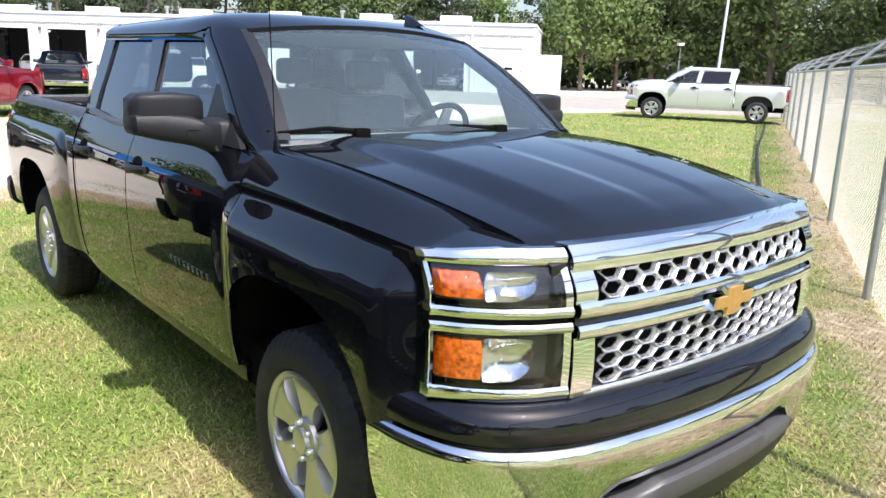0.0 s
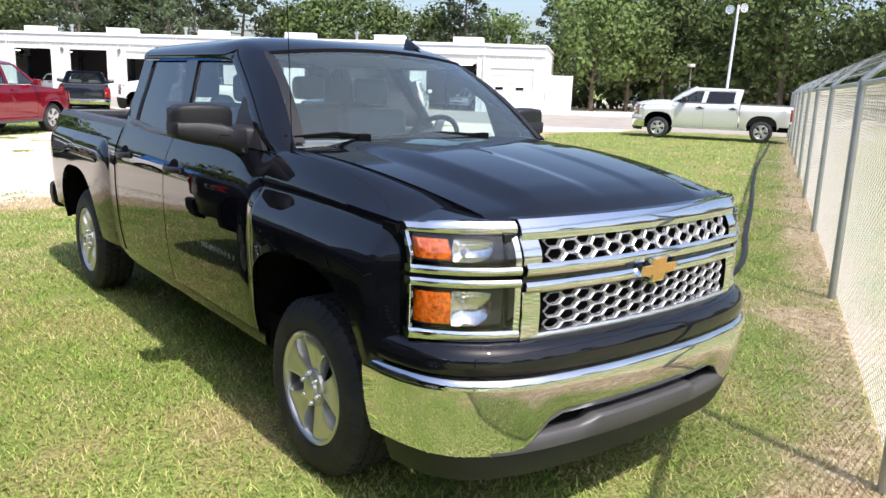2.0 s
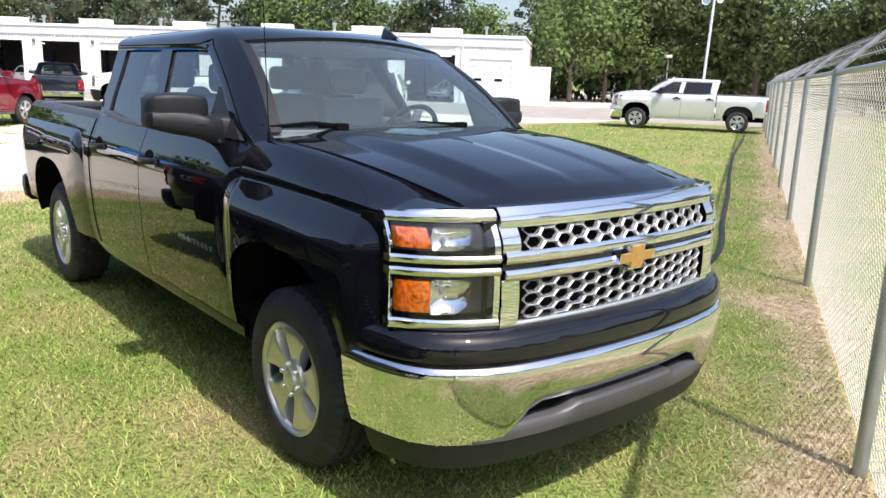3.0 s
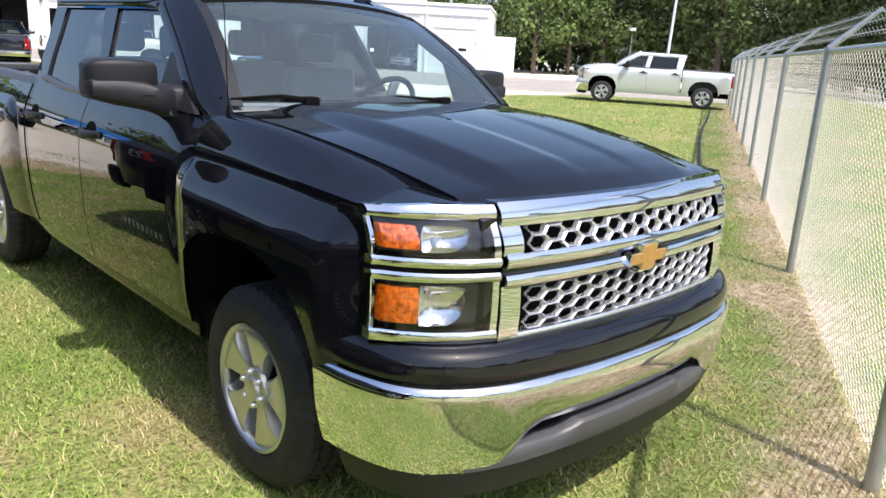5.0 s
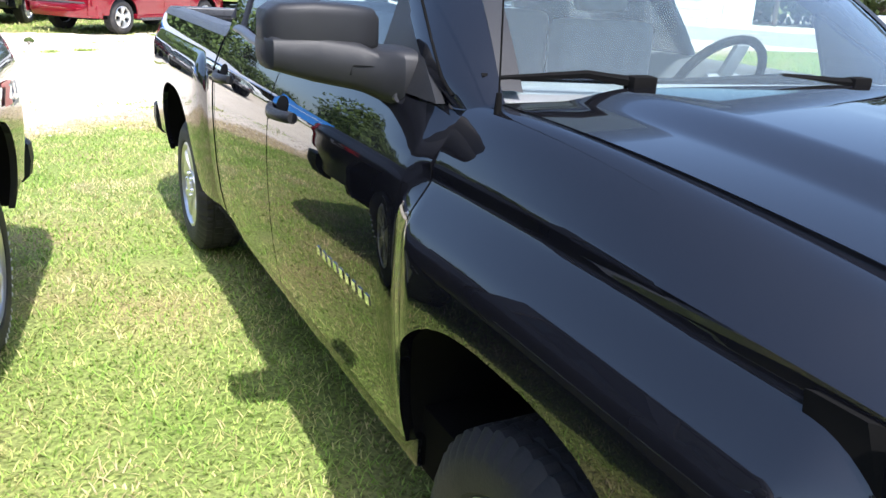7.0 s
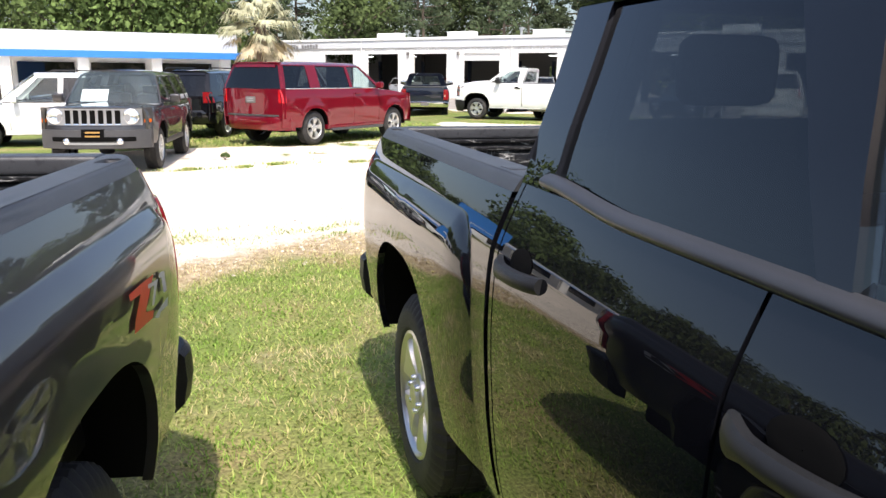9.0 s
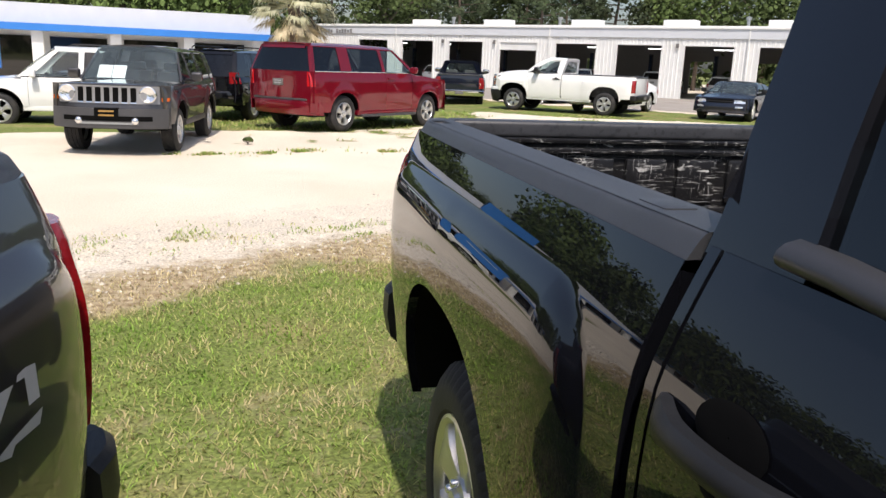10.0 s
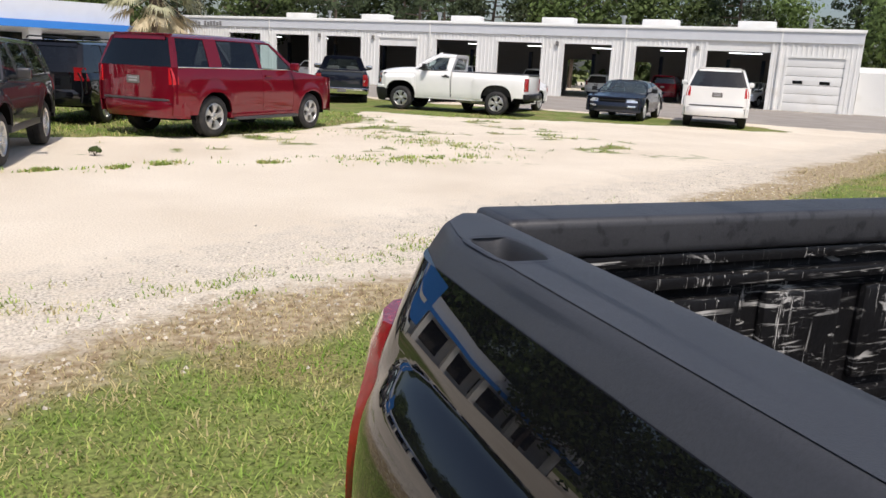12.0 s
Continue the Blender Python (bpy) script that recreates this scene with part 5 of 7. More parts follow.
# ---- showroom building with a blue band ----
show = empty("showroom_building", pose(-1.2, 53.5, -1.0, 0, 0, 9.5))
tagged(show, "low pale showroom with a bright blue fascia band", "building")
bbox("parapet", (-40, 0, 3.84), (0, 12, 4.97), STUCCO, show, "pale grey parapet")
bbox("blue_band", (-40, -0.7, 3.46), (0.3, 0.0, 3.85), BLUE, show, "bright blue fascia band")
bbox("back_part", (-40, 2.5, -0.6), (0, 12, 3.84), STUCCO, show)
for k in range(10):
    x = -38 + 4.1 * k
    bbox("column", (x, -0.3, -0.6), (x + 0.6, 0.3, 3.48), METALWALL, show)
    bbox("shop_window", (x + 0.75, 2.35, 0.6), (x + 3.9, 2.48, 3.2), DARKGLASS, show)

# ---- fence ----
fence = empty("chain_link_fence", Matrix.Translation(FENCE_AT) @ Matrix.Rotation(math.atan2(FENCE_DIR.y, FENCE_DIR.x), 4, "Z"))
tagged(fence, "galvanised chain-link fence with slanted barbed wire arms on its posts", "fence")
POST, FH = 3.66, 1.83
for k in range(-2, 9):
    bm = bmesh.new()
    tube(bm, [(k * POST, 0.04, -0.02), (k * POST, 0.04, FH + 0.03)], 0.032, 12)
    p = part("post", bm, GALV, fence)
    bm = bmesh.new()
    tube(bm, [(k * POST, 0.04, FH + 0.02), (k * POST, -0.29, FH + 0.34)], [0.028, 0.016], 8)
    part("barb_arm", bm, GALV, p)
bm = bmesh.new()
tube(bm, [(-2 * POST, 0.03, FH), (8 * POST, 0.03, FH)], 0.021, 8)
part("top_rail", bm, GALV, fence)
for u in (0.3, 0.62, 0.94):
    bm = bmesh.new()
    tube(bm, [(-2 * POST, 0.04 - 0.33 * u, FH + 0.02 + 0.32 * u), (8 * POST, 0.04 - 0.33 * u, FH + 0.02 + 0.32 * u)], 0.004, 5)
    for j in range(int(10 * POST / 0.13)):
        x = -2 * POST + j * 0.13
        tube(bm, [(x, 0.03 - 0.33 * u, FH + 0.32 * u - 0.0), (x + 0.015, 0.055 - 0.33 * u, FH + 0.045 + 0.32 * u)], 0.0022, 3)
    part("barbed_wire", bm, GALV, fence)


def joined(name, verts, faces, material, parent=None, smooth=False):
    """One mesh from arrays, for what nobody could count."""
    me = bpy.data.meshes.new(name)
    me.from_pydata(verts, [], faces)
    me.materials.append(material)
    ob = new(name, me)
    if parent:
        ob.parent = parent
    return ob


def chain_link(x0, x1, height, pitch=0.052, r=0.0029):
    """Zigzag wires hooked into one another."""
    verts, faces = [], []
    n = int(round(height / pitch))
    count = int((x1 - x0) / pitch)
    for k in range(count):
        x = x0 + (k + 0.5) * pitch
        first = len(verts)
        for j in range(2 * n + 1):
            z = 0.03 + j * pitch / 2 * (height / (n * pitch))
            dx = (pitch / 2 + 0.002) * (1 if (j + k) % 2 else -1)
            dy = 0.0026 * (1 if (j + k) % 2 else -1)
            for a, b in ((0, 1), (-0.87, -0.5), (0.87, -0.5)):
                verts.append((x + dx + a * r, dy + b * r, z))
        for j in range(2 * n):
            b = first + 3 * j
            for q in range(3):
                faces.append((b + q, b + (q + 1) % 3, b + 3 + (q + 1) % 3, b + 3 + q))
    return verts, faces


v_, f_ = chain_link(-2 * POST, 8 * POST, FH)
tagged(joined("chain_link_mesh", v_, f_, WIRE, fence), "galvanised diamond wire mesh", kind="stuff")


# ---- closed cars ----
def wagon(name, label, category, m, body, wb, nose_y, tail_y, half, sill, belt, roof, bonnet, cowl, ws_top, roof_end, windows, radius=0.39, rim=0.24, front="bars", rear_slope=0.12, tint=None, lamps=(0.9, 1.25), arch=0.47, spokes=5, lower=None, moulding=None, rack=False, gate_glass=None, wrap=0.85, strip=None, tail=REDLENS):
    """A closed car of any height; y runs from the front axle to the tail."""
    car = empty(name, m)
    tagged(car, label, category)
    tint, lower, moulding = tint or TINT, lower or body, moulding or PLASTIC
    gate_glass = gate_glass or tint
    mid = (sill + belt) / 2

    def xf(y, z):
        v = (z - sill) / (belt - sill)
        x = half * (0.955 + 0.045 * math.sin(math.pi * min(1, max(0, v * 0.9 + 0.1)))) - 0.035 * smooth_at(0.8, 1.05, v)
        x -= 0.45 * max(0, nose_y + 0.55 - y) ** 2
        x -= 0.9 * max(0, y - tail_y + 0.32) ** 2
        for c in (0, wb):
            d = math.hypot(y - c, z - radius)
            x += 0.022 * smooth_at(arch + 0.16, arch + 0.05, d)
        return x

    def low(y):
        z = sill
        for c in (0, wb):
            d = abs(y - c) / arch
            if d < 1:
                z = max(z, radius * 0.9 + (arch + 0.03) * (1 - d**2.3) ** (1 / 2.3))
        return z

    def top(y):
        if y < cowl + 0.1:
            return bonnet + (belt - bonnet) * smooth_at(nose_y, cowl + 0.1, y) - 0.05
        return belt

    cut = [nose_y + 0.12, cowl + 0.22] + [0.5 * (b0 + a1) for (a0, _, b0, _), (a1, _, b1, _) in zip(windows, windows[1:])]
    cut = [c for c in cut if c < wb - arch + 0.22]
    cut.append(tail_y - 0.02)
    for s in (-1, 1):
        for k, (y0, y1) in enumerate(zip(cut, cut[1:])):
            ys = set(np.linspace(y0 + 0.004, y1 - 0.004, 12).round(4).tolist())
            for c in (0, wb):
                ys |= {round(c + arch * 0.999 * math.sin(j / 10 * math.pi / 2), 4) for j in range(-10, 11) if y0 + 0.004 < c + arch * 0.999 * math.sin(j / 10 * math.pi / 2) < y1 - 0.004}
            bm = bmesh.new()
            grid(bm, [[Vector((s * xf(y, z), y, z)) for z in (low(y) + (top(y) - low(y)) * v for v in (0, 0.1, 0.25, 0.4, 0.55, 0.7, 0.8, 0.88, 0.94, 1.0))] for y in sorted(ys)])
            flange(bm, (-s * 0.03, 0, 0))
            nm = "fender" if k == 0 else ("quarter_panel" if k == len(cut) - 2 else "door")
            d = part(nm, bm, body, car)
            if nm == "door":
                bm = bmesh.new()
                hx = xf(y1 - 0.2, belt - 0.12)
                box(bm, (min(s * (hx - 0.01), s * (hx + 0.04)), y1 - 0.28, belt - 0.145), (max(s * (hx - 0.01), s * (hx + 0.04)), y1 - 0.07, belt - 0.11), 0.012)
                part("door_handle", bm, body if body is not NAVY else PLASTIC, d)
        for y in (0, wb):
            wheel(car, s, xf(y, radius) - 0.02, y, radius, rim, 1, n=spokes, width=0.23, seg=48)
            # arch liner, its near-black colour carries the hollow's shade
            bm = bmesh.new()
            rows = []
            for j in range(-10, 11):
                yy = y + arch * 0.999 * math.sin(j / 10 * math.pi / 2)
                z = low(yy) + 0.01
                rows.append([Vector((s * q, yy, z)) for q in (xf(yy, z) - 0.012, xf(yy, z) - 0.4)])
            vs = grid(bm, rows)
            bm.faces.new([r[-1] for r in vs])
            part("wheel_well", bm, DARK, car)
        bm = bmesh.new()
        a, b = sorted((s * (half * 0.85), s * (half * 0.975)))
        box(bm, (a, arch - 0.02, sill - 0.09), (b, wb - arch + 0.02, sill + 0.02), 0.02)
        part("sill", bm, lower, car)
        # greenhouse
        gz = lambda z: s * (half * 0.955 - 0.035 - (half * 0.955 - 0.035 - half * 0.72) * ((z - belt) / (roof - 0.07 - belt)) ** 1.15 if z > belt else half * 0.955 - 0.035)
        zt = roof - 0.085
        zl = np.linspace(belt - 0.005, zt, 8)
        at = lambda lo, hi, z: lo + (hi - lo) * (z - belt) / (zt - belt)
        tail_line = lambda z: tail_y - 0.06 - (tail_y - 0.06 - roof_end) * max(0, (z - belt) / (zt - belt))
        edges_ = [((cowl + 0.05), ws_top)]
        prev = (cowl + 0.02, ws_top - 0.02)
        for k, (a0, a1, b0, b1) in enumerate(windows):
            bm = bmesh.new()
            grid(bm, [[Vector((gz(z), at(prev[0], prev[1], z) + (at(a0, a1, z) - at(prev[0], prev[1], z)) * i / 2, z)) for z in zl] for i in range(3)])
            flange(bm, (-s * 0.03, 0, 0))
            part("pillar", bm, body, car)
            bm = bmesh.new()
            grid(bm, [[Vector((gz(z) - s * 0.012, at(a0, a1, z) - 0.01 + (at(b0, b1, z) - at(a0, a1, z) + 0.02) * i / 4, z)) for z in zl] for i in range(5)])
            w = part("side_window", bm, MIDTINT if k == 0 else tint, car)
            w.visible_shadow = False
            prev = (b0, b1)
        bm = bmesh.new()
        grid(bm, [[Vector((gz(z), at(prev[0], prev[1], z) + (tail_line(z) - at(prev[0], prev[1], z)) * i / 3, z)) for z in zl] for i in range(4)])
        flange(bm, (-s * 0.03, 0, 0))
        part("rear_pillar", bm, body, car)
        bm = bmesh.new()
        tube(bm, [(gz(belt) + s * 0.004, cowl + 0.1, belt + 0.004), (gz(belt) + s * 0.004, windows[-1][2], belt + 0.004)], 0.011, 6)
        part("belt_moulding", bm, moulding, car)
        mr = empty("door_mirror")
        mr.parent = car
        bm = bmesh.new()
        a, b = sorted((s * (half + 0.02), s * (half + 0.20)))
        box(bm, (a, cowl + 0.28, belt - 0.0), (b, cowl + 0.40, belt + 0.15), 0.035, 3)
        part("mirror_cap", bm, body if body is not NAVY else PLASTIC, mr)
        bm = bmesh.new()
        a, b = sorted((s * (half - 0.08), s * (half + 0.06)))
        box(bm, (a, cowl + 0.30, belt + 0.0), (b, cowl + 0.36, belt + 0.05), 0.012)
        part("mirror_arm", bm, PLASTIC, mr)
        # tail lamp
        reach = 0.12 if tail is TAILRED else 0.2
        bm = bmesh.new()
        rows = []
        for z in np.linspace(lamps[0], lamps[1], 6):
            rows.append([Vector((s * x, y, z)) for x, y in ((xf(tail_y - reach, z) + 0.006, tail_y - reach), (xf(tail_y - 0.06, z) + 0.006, tail_y - 0.06), (xf(tail_y - 0.03, z) - 0.004, tail_y - 0.025), (half * 0.885, tail_y + 0.03 - 0.11 * 0.885**4), (half * (0.74 if reach > 0.15 else 0.82), tail_y + 0.032 - 0.11 * 0.8**4))])
        grid(bm, rows)
        flange(bm, (-s * 0.02, -0.02, 0))
        part("tail_light", bm, tail, car, "red tail light")
        if rack:
            bm = bmesh.new()
            tube(bm, [(s * half * 0.62, ws_top + 0.25, roof), (s * half * 0.62, ws_top + 0.35, roof + 0.045), (s * half * 0.62, roof_end - 0.3, roof + 0.045), (s * half * 0.62, roof_end - 0.2, roof)], 0.016, 6)
            part("roof_rack", bm, PLASTIC, car)
    # roof
    bm = bmesh.new()
    rows = []
    for i in range(9):
        u = i / 8
        row = []
        for k in range(-8, 9):
            t = k / 8
            x = half * 0.722 * t
            yf = ws_top - 0.07 * (1 - t * t)
            row.append(Vector((x, yf + (roof_end + 0.03 * (1 - t * t) - yf) * u, zt - 0.004 + (0.085 + 0.012 * math.sin(math.pi * u) - 0.02 * u * u) * (1 - abs(t) ** 4))))
        rows.append(row)
    grid(bm, rows)
    flange(bm, (0, 0, -0.03))
    part("roof", bm, body, car)
    ws = lambda u, v: Vector(((2 * u - 1) * half * (0.86 - 0.15 * v), cowl - 0.08 * (1 - (2 * u - 1) ** 2) + (ws_top - cowl) * v, belt - 0.01 + (roof - 0.02 - belt) * v + 0.03 * math.sin(math.pi * v)))
    w = part("windscreen", pane(ws, 12, 6), CLEAR, car, "clear windscreen")
    w.visible_shadow = False
    # bonnet
    def bon(u, v):
        t = 2 * u - 1
        yf = nose_y + 0.14 * abs(t) ** 2.5
        y = yf + (cowl - 0.02 - 0.07 * (1 - t * t) - yf) * v
        x = t * (xf(max(y, nose_y + 0.12), top(y)) - 0.004)
        return Vector((x, y, top(max(y, nose_y + 0.12)) + 0.004 + 0.055 * (1 - t * t) * (0.35 + 0.65 * v) - 0.06 * (1 - smooth_at(0, 0.12, v))))
    bm = pane(bon, 16, 14)
    flange(bm, (0, 0, -0.03))
    part("bonnet", bm, body, car)
    # front face
    fy = lambda x, z: nose_y - 0.02 + 0.30 * (abs(x) / half) ** 3.2 - 0.05 * smooth_at(bonnet - 0.1, sill + 0.1, z)
    bm = bmesh.new()
    grid(bm, [[Vector((x, fy(x, z), z)) for z in np.linspace(sill - 0.06, bonnet - 0.035, 9)] for x in np.linspace(-half * 0.975, half * 0.975, 25)])
    part("front_bumper", bm, body, car)

    def face(nm, x0, x1, z0, z1, out, material, n=6, parent=car):
        bm = bmesh.new()
        grid(bm, [[Vector((x, fy(x, z) - out, z)) for z in np.linspace(z0, z1, 4)] for x in np.linspace(x0, x1, n)])
        flange(bm, (0, 0.05, 0))
        return part(nm, bm, material, parent)

    face("lower_grille", -half * 0.7, half * 0.7, sill + 0.02, sill + 0.13, 0.008, PLASTIC)
    if front == "slots":
        gp = face("grille_panel", -0.72, 0.72, bonnet - 0.31, bonnet - 0.05, 0.014, SILVERGREY, 17)
        # slots are near-black plates on the panel, painted as shaded openings
        for k in range(7):
            x = -0.375 + 0.125 * k
            face("grille_slot", x - 0.04, x + 0.04, bonnet - 0.29, bonnet - 0.075, 0.02, DARK, 2, gp)
            face("slot_edge", x - 0.043, x + 0.043, bonnet - 0.302, bonnet - 0.286, 0.024, CHROME, 2, gp)
        face("lower_bumper", -half * 0.95, half * 0.95, sill - 0.05, sill + 0.24, 0.05, TRIMGREY, 24)
        # near-black plate painted as the shaded slot of the bumper
        face("bumper_slot", -half * 0.72, half * 0.72, sill + 0.06, sill + 0.13, 0.056, DARK, 16)
        face("skid_bar", -half * 0.5, half * 0.5, sill + 0.01, sill + 0.04, 0.062, GALV, 10)
        for s in (-1, 1):
            lamp = empty("headlight")
            lamp.parent = car
            bm = bmesh.new()
            rows = [[Vector((s * 0.575 + r * math.cos(a), fy(0.575, bonnet - 0.17) - 0.05 + d, bonnet - 0.17 + r * math.sin(a))) for a in (2 * math.pi * k / 24 for k in range(24))] for r, d in ((0.125, 0.08), (0.125, 0.0), (0.11, -0.006))]
            grid(bm, rows, wrap=True)
            part("lamp_ring", bm, CHROME, lamp)
            bm = bmesh.new()
            rows = [[Vector((s * 0.575 + r * math.cos(a), fy(0.575, bonnet - 0.17) - 0.05 + d, bonnet - 0.17 + r * math.sin(a))) for a in (2 * math.pi * k / 24 for k in range(24))] for r, d in ((0.112, 0.0), (0.075, 0.016), (0.03, 0.026), (0.001, 0.028))]
            grid(bm, rows, wrap=True)
            part("lamp_bowl", bm, REFLECTOR, lamp)
            face("turn_signal", s * 0.745, s * 0.845, bonnet - 0.27, bonnet - 0.215, 0.02, AMBER, 4, lamp)
            bm = bmesh.new()
            bmesh.ops.create_uvsphere(bm, u_segments=16, v_segments=8, radius=0.06, matrix=Matrix.Translation((s * 0.40, fy(0.40, sill + 0.1) - 0.04, sill + 0.06)))
            part("fog_lamp", bm, REFLECTOR, car)
        face("front_plate", -0.17, 0.17, sill + 0.08, sill + 0.25, 0.066, DARK, 2)
        face("plate_bar", -0.11, 0.11, sill + 0.19, sill + 0.215, 0.07, GOLD, 2)
        face("plate_bar", -0.11, 0.11, sill + 0.13, sill + 0.155, 0.07, GOLD, 2)
    else:
        face("grille", -half * 0.45, half * 0.45, bonnet - 0.2, bonnet - 0.08, 0.008, DARK, 8)
        face("grille_bar", -half * 0.46, half * 0.46, bonnet - 0.155, bonnet - 0.125, 0.016, CHROME if front == "bars" else PLASTIC, 8)
        for s in (-1, 1):
            face("headlight", s * half * 0.5, s * half * 0.88, bonnet - 0.2, bonnet - 0.09, 0.01, REFLECTOR, 6)
            face("fog_lamp", s * half * 0.55, s * half * 0.8, sill + 0.1, sill + 0.16, 0.012, REFLECTOR, 4)
    # tail
    gz0 = belt + 0.02
    ry = lambda x, z: tail_y + 0.02 - 0.11 * (abs(x) / half) ** 4 - max(0, z - belt) / (roof - 0.09 - belt) * (tail_y - roof_end)
    bm = bmesh.new()
    grid(bm, [[Vector((x, ry(x, z), z)) for z in np.linspace(sill + 0.2, belt, 7)] for x in np.linspace(-half * 0.975, half * 0.975, 19)])
    part("tailgate", bm, body, car)
    hw = lambda z: half * (0.93 - 0.215 * max(0, z - belt) / (roof - 0.09 - belt))
    bm = bmesh.new()
    for sgn in (-1, 1):
        grid(bm, [[Vector((sgn * hw(z) * q, ry(hw(z) * q, z) - 0.004, z)) for z in np.linspace(belt, roof - 0.07, 6)] for q in (wrap - 0.01, (wrap + 1) / 2, 1.0)])
    grid(bm, [[Vector((hw(z) * q, ry(hw(z) * q, z) + 0.02, z)) for z in (roof - 0.14, roof - 0.07, roof - 0.03)] for q in np.linspace(-0.86, 0.86, 7)])
    part("rear_frame", bm, body, car)
    bm = bmesh.new()
    grid(bm, [[Vector((hw(z) * wrap * q, ry(hw(z) * wrap * q, z) + 0.002, z)) for z in np.linspace(belt - 0.004, roof - 0.10, 6)] for q in np.linspace(-1, 1, 9)])
    w = part("rear_window", bm, gate_glass, car, "dark rear window")
    w.visible_shadow = False
    bm = bmesh.new()
    rows = []
    for x in np.linspace(-half * 0.985, half * 0.985, 21):
        y = tail_y + 0.07 - 0.3 * (abs(x) / half) ** 5
        rows.append([Vector((x, y - d, z)) for d, z in ((0.12, sill + 0.27), (0.02, sill + 0.26), (0.0, sill + 0.2), (0.0, sill + 0.05), (0.05, sill - 0.06), (0.15, sill - 0.07))])
    vs = grid(bm, rows)
    for r in (vs[0], vs[-1]):
        bm.faces.new(r)
    rb = part("rear_bumper", bm, lower, car)
    if strip:
        bm = bmesh.new()
        rows = []
        for x in np.linspace(-half * 0.93, half * 0.93, 17):
            y = tail_y + 0.07 - 0.3 * (abs(x) / half) ** 5
            rows.append([Vector((x, y - d, z)) for d, z in ((0.03, sill + 0.285), (-0.006, sill + 0.28), (-0.008, sill + 0.255), (-0.002, sill + 0.248))])
        grid(bm, rows)
        part("bumper_strip", bm, strip, rb)
        for s in (-1, 1):
            bm = bmesh.new()
            a, b = sorted((s * half * 0.8, s * half * 1.04))
            box(bm, (a, arch + 0.08, sill - 0.13), (b, wb - arch - 0.08, sill - 0.07), 0.02)
            part("running_board", bm, TRIMGREY, car)
        bm = bmesh.new()
        box(bm, (-half * 0.62, roof_end - 0.16, roof - 0.055), (half * 0.62, roof_end + 0.05, roof - 0.03), 0.01)
        part("roof_spoiler", bm, body, car)
    bm = bmesh.new()
    pz = (belt + sill + 0.2) / 2 + 0.08
    box(bm, (-0.155, tail_y + 0.018, pz - 0.07), (0.155, tail_y + 0.03, pz + 0.07), 0.004)
    part("number_plate", bm, LABELGREY, car)
    bm = bmesh.new()
    for z in (pz - 0.02, pz + 0.03):
        box(bm, (-0.1, tail_y + 0.03, z - 0.01), (0.1, tail_y + 0.034, z + 0.01))
    part("plate_bar", bm, DECALGREY, car)
    # underside box with the shade under the car in its colour
    bm = bmesh.new()
    box(bm, (-half * 0.85, nose_y + 0.3, sill - 0.1), (half * 0.85, tail_y - 0.15, sill + 0.08))
    part("underbody", bm, DARK, car)
    bm = bmesh.new()
    box(bm, (-half * 0.84, cowl - 0.1, belt - 0.35), (half * 0.84, cowl + 0.35, belt - 0.02), 0.05)
    part("dashboard", bm, DASH, car)
    for x in (-0.38, 0.38):
        for y in ((cowl + 1.15), (cowl + 2.0)):
            if y < roof_end - 0.3:
                bm = bmesh.new()
                box(bm, (x - 0.23, y, belt - 0.5), (x + 0.23, y + 0.14, belt + 0.12), 0.05)
                box(bm, (x - 0.12, y + 0.03, belt + 0.14), (x + 0.12, y + 0.11, belt + 0.27), 0.03)
                part("seat", bm, SEAT, car)
    return car


SUBURBAN = dict(wb=3.302, nose_y=-0.98, tail_y=4.42, half=1.0, sill=0.44, belt=1.29, roof=1.90, bonnet=1.18, cowl=0.45, ws_top=1.20, roof_end=4.22, windows=[(0.62, 1.25, 1.50, 1.55), (1.62, 1.68, 2.62, 2.60), (2.92, 2.82, 3.95, 3.78)], radius=0.395, rim=0.24, lamps=(0.95, 1.32), rack=True)
TAHOE = dict(SUBURBAN, wb=2.946, tail_y=3.98, roof_end=3.78, windows=[(0.62, 1.25, 1.62, 1.64), (1.72, 1.74, 2.74, 2.72), (3.06, 3.03, 3.84, 3.70)], rack=False, wrap=0.93, strip=TRIMGREY, tail=TAILRED, lamps=(0.98, 1.27))
PATRIOT = dict(wb=2.634, nose_y=-0.86, tail_y=3.50, half=0.88, sill=0.48, belt=1.10, roof=1.66, bonnet=1.10, cowl=0.42, ws_top=0.98, roof_end=3.36, windows=[(0.60, 1.02, 1.30, 1.32), (1.42, 1.44, 2.15, 2.10), (2.4, 2.32, 3.1, 2.98)], radius=0.36, rim=0.22, front="slots", lamps=(0.85, 1.12), rack=False, lower=TRIMGREY)
CROSSOVER = dict(wb=2.86, nose_y=-0.95, tail_y=3.85, half=0.93, sill=0.46, belt=1.06, roof=1.70, bonnet=0.98, cowl=0.35, ws_top=1.10, roof_end=3.35, windows=[(0.62, 1.18, 1.52, 1.55), (1.62, 1.66, 2.5, 2.42), (2.7, 2.58, 3.3, 2.98)], radius=0.365, rim=0.23, lamps=(0.9, 1.16), rack=True)
COUPE = dict(wb=2.81, nose_y=-0.97, tail_y=3.82, half=0.95, sill=0.36, belt=0.93, roof=1.35, bonnet=0.82, cowl=0.45, ws_top=1.25, roof_end=2.35, windows=[(0.72, 1.3, 1.95, 1.85)], radius=0.36, rim=0.25, front="dark", lamps=(0.72, 0.86), arch=0.43)


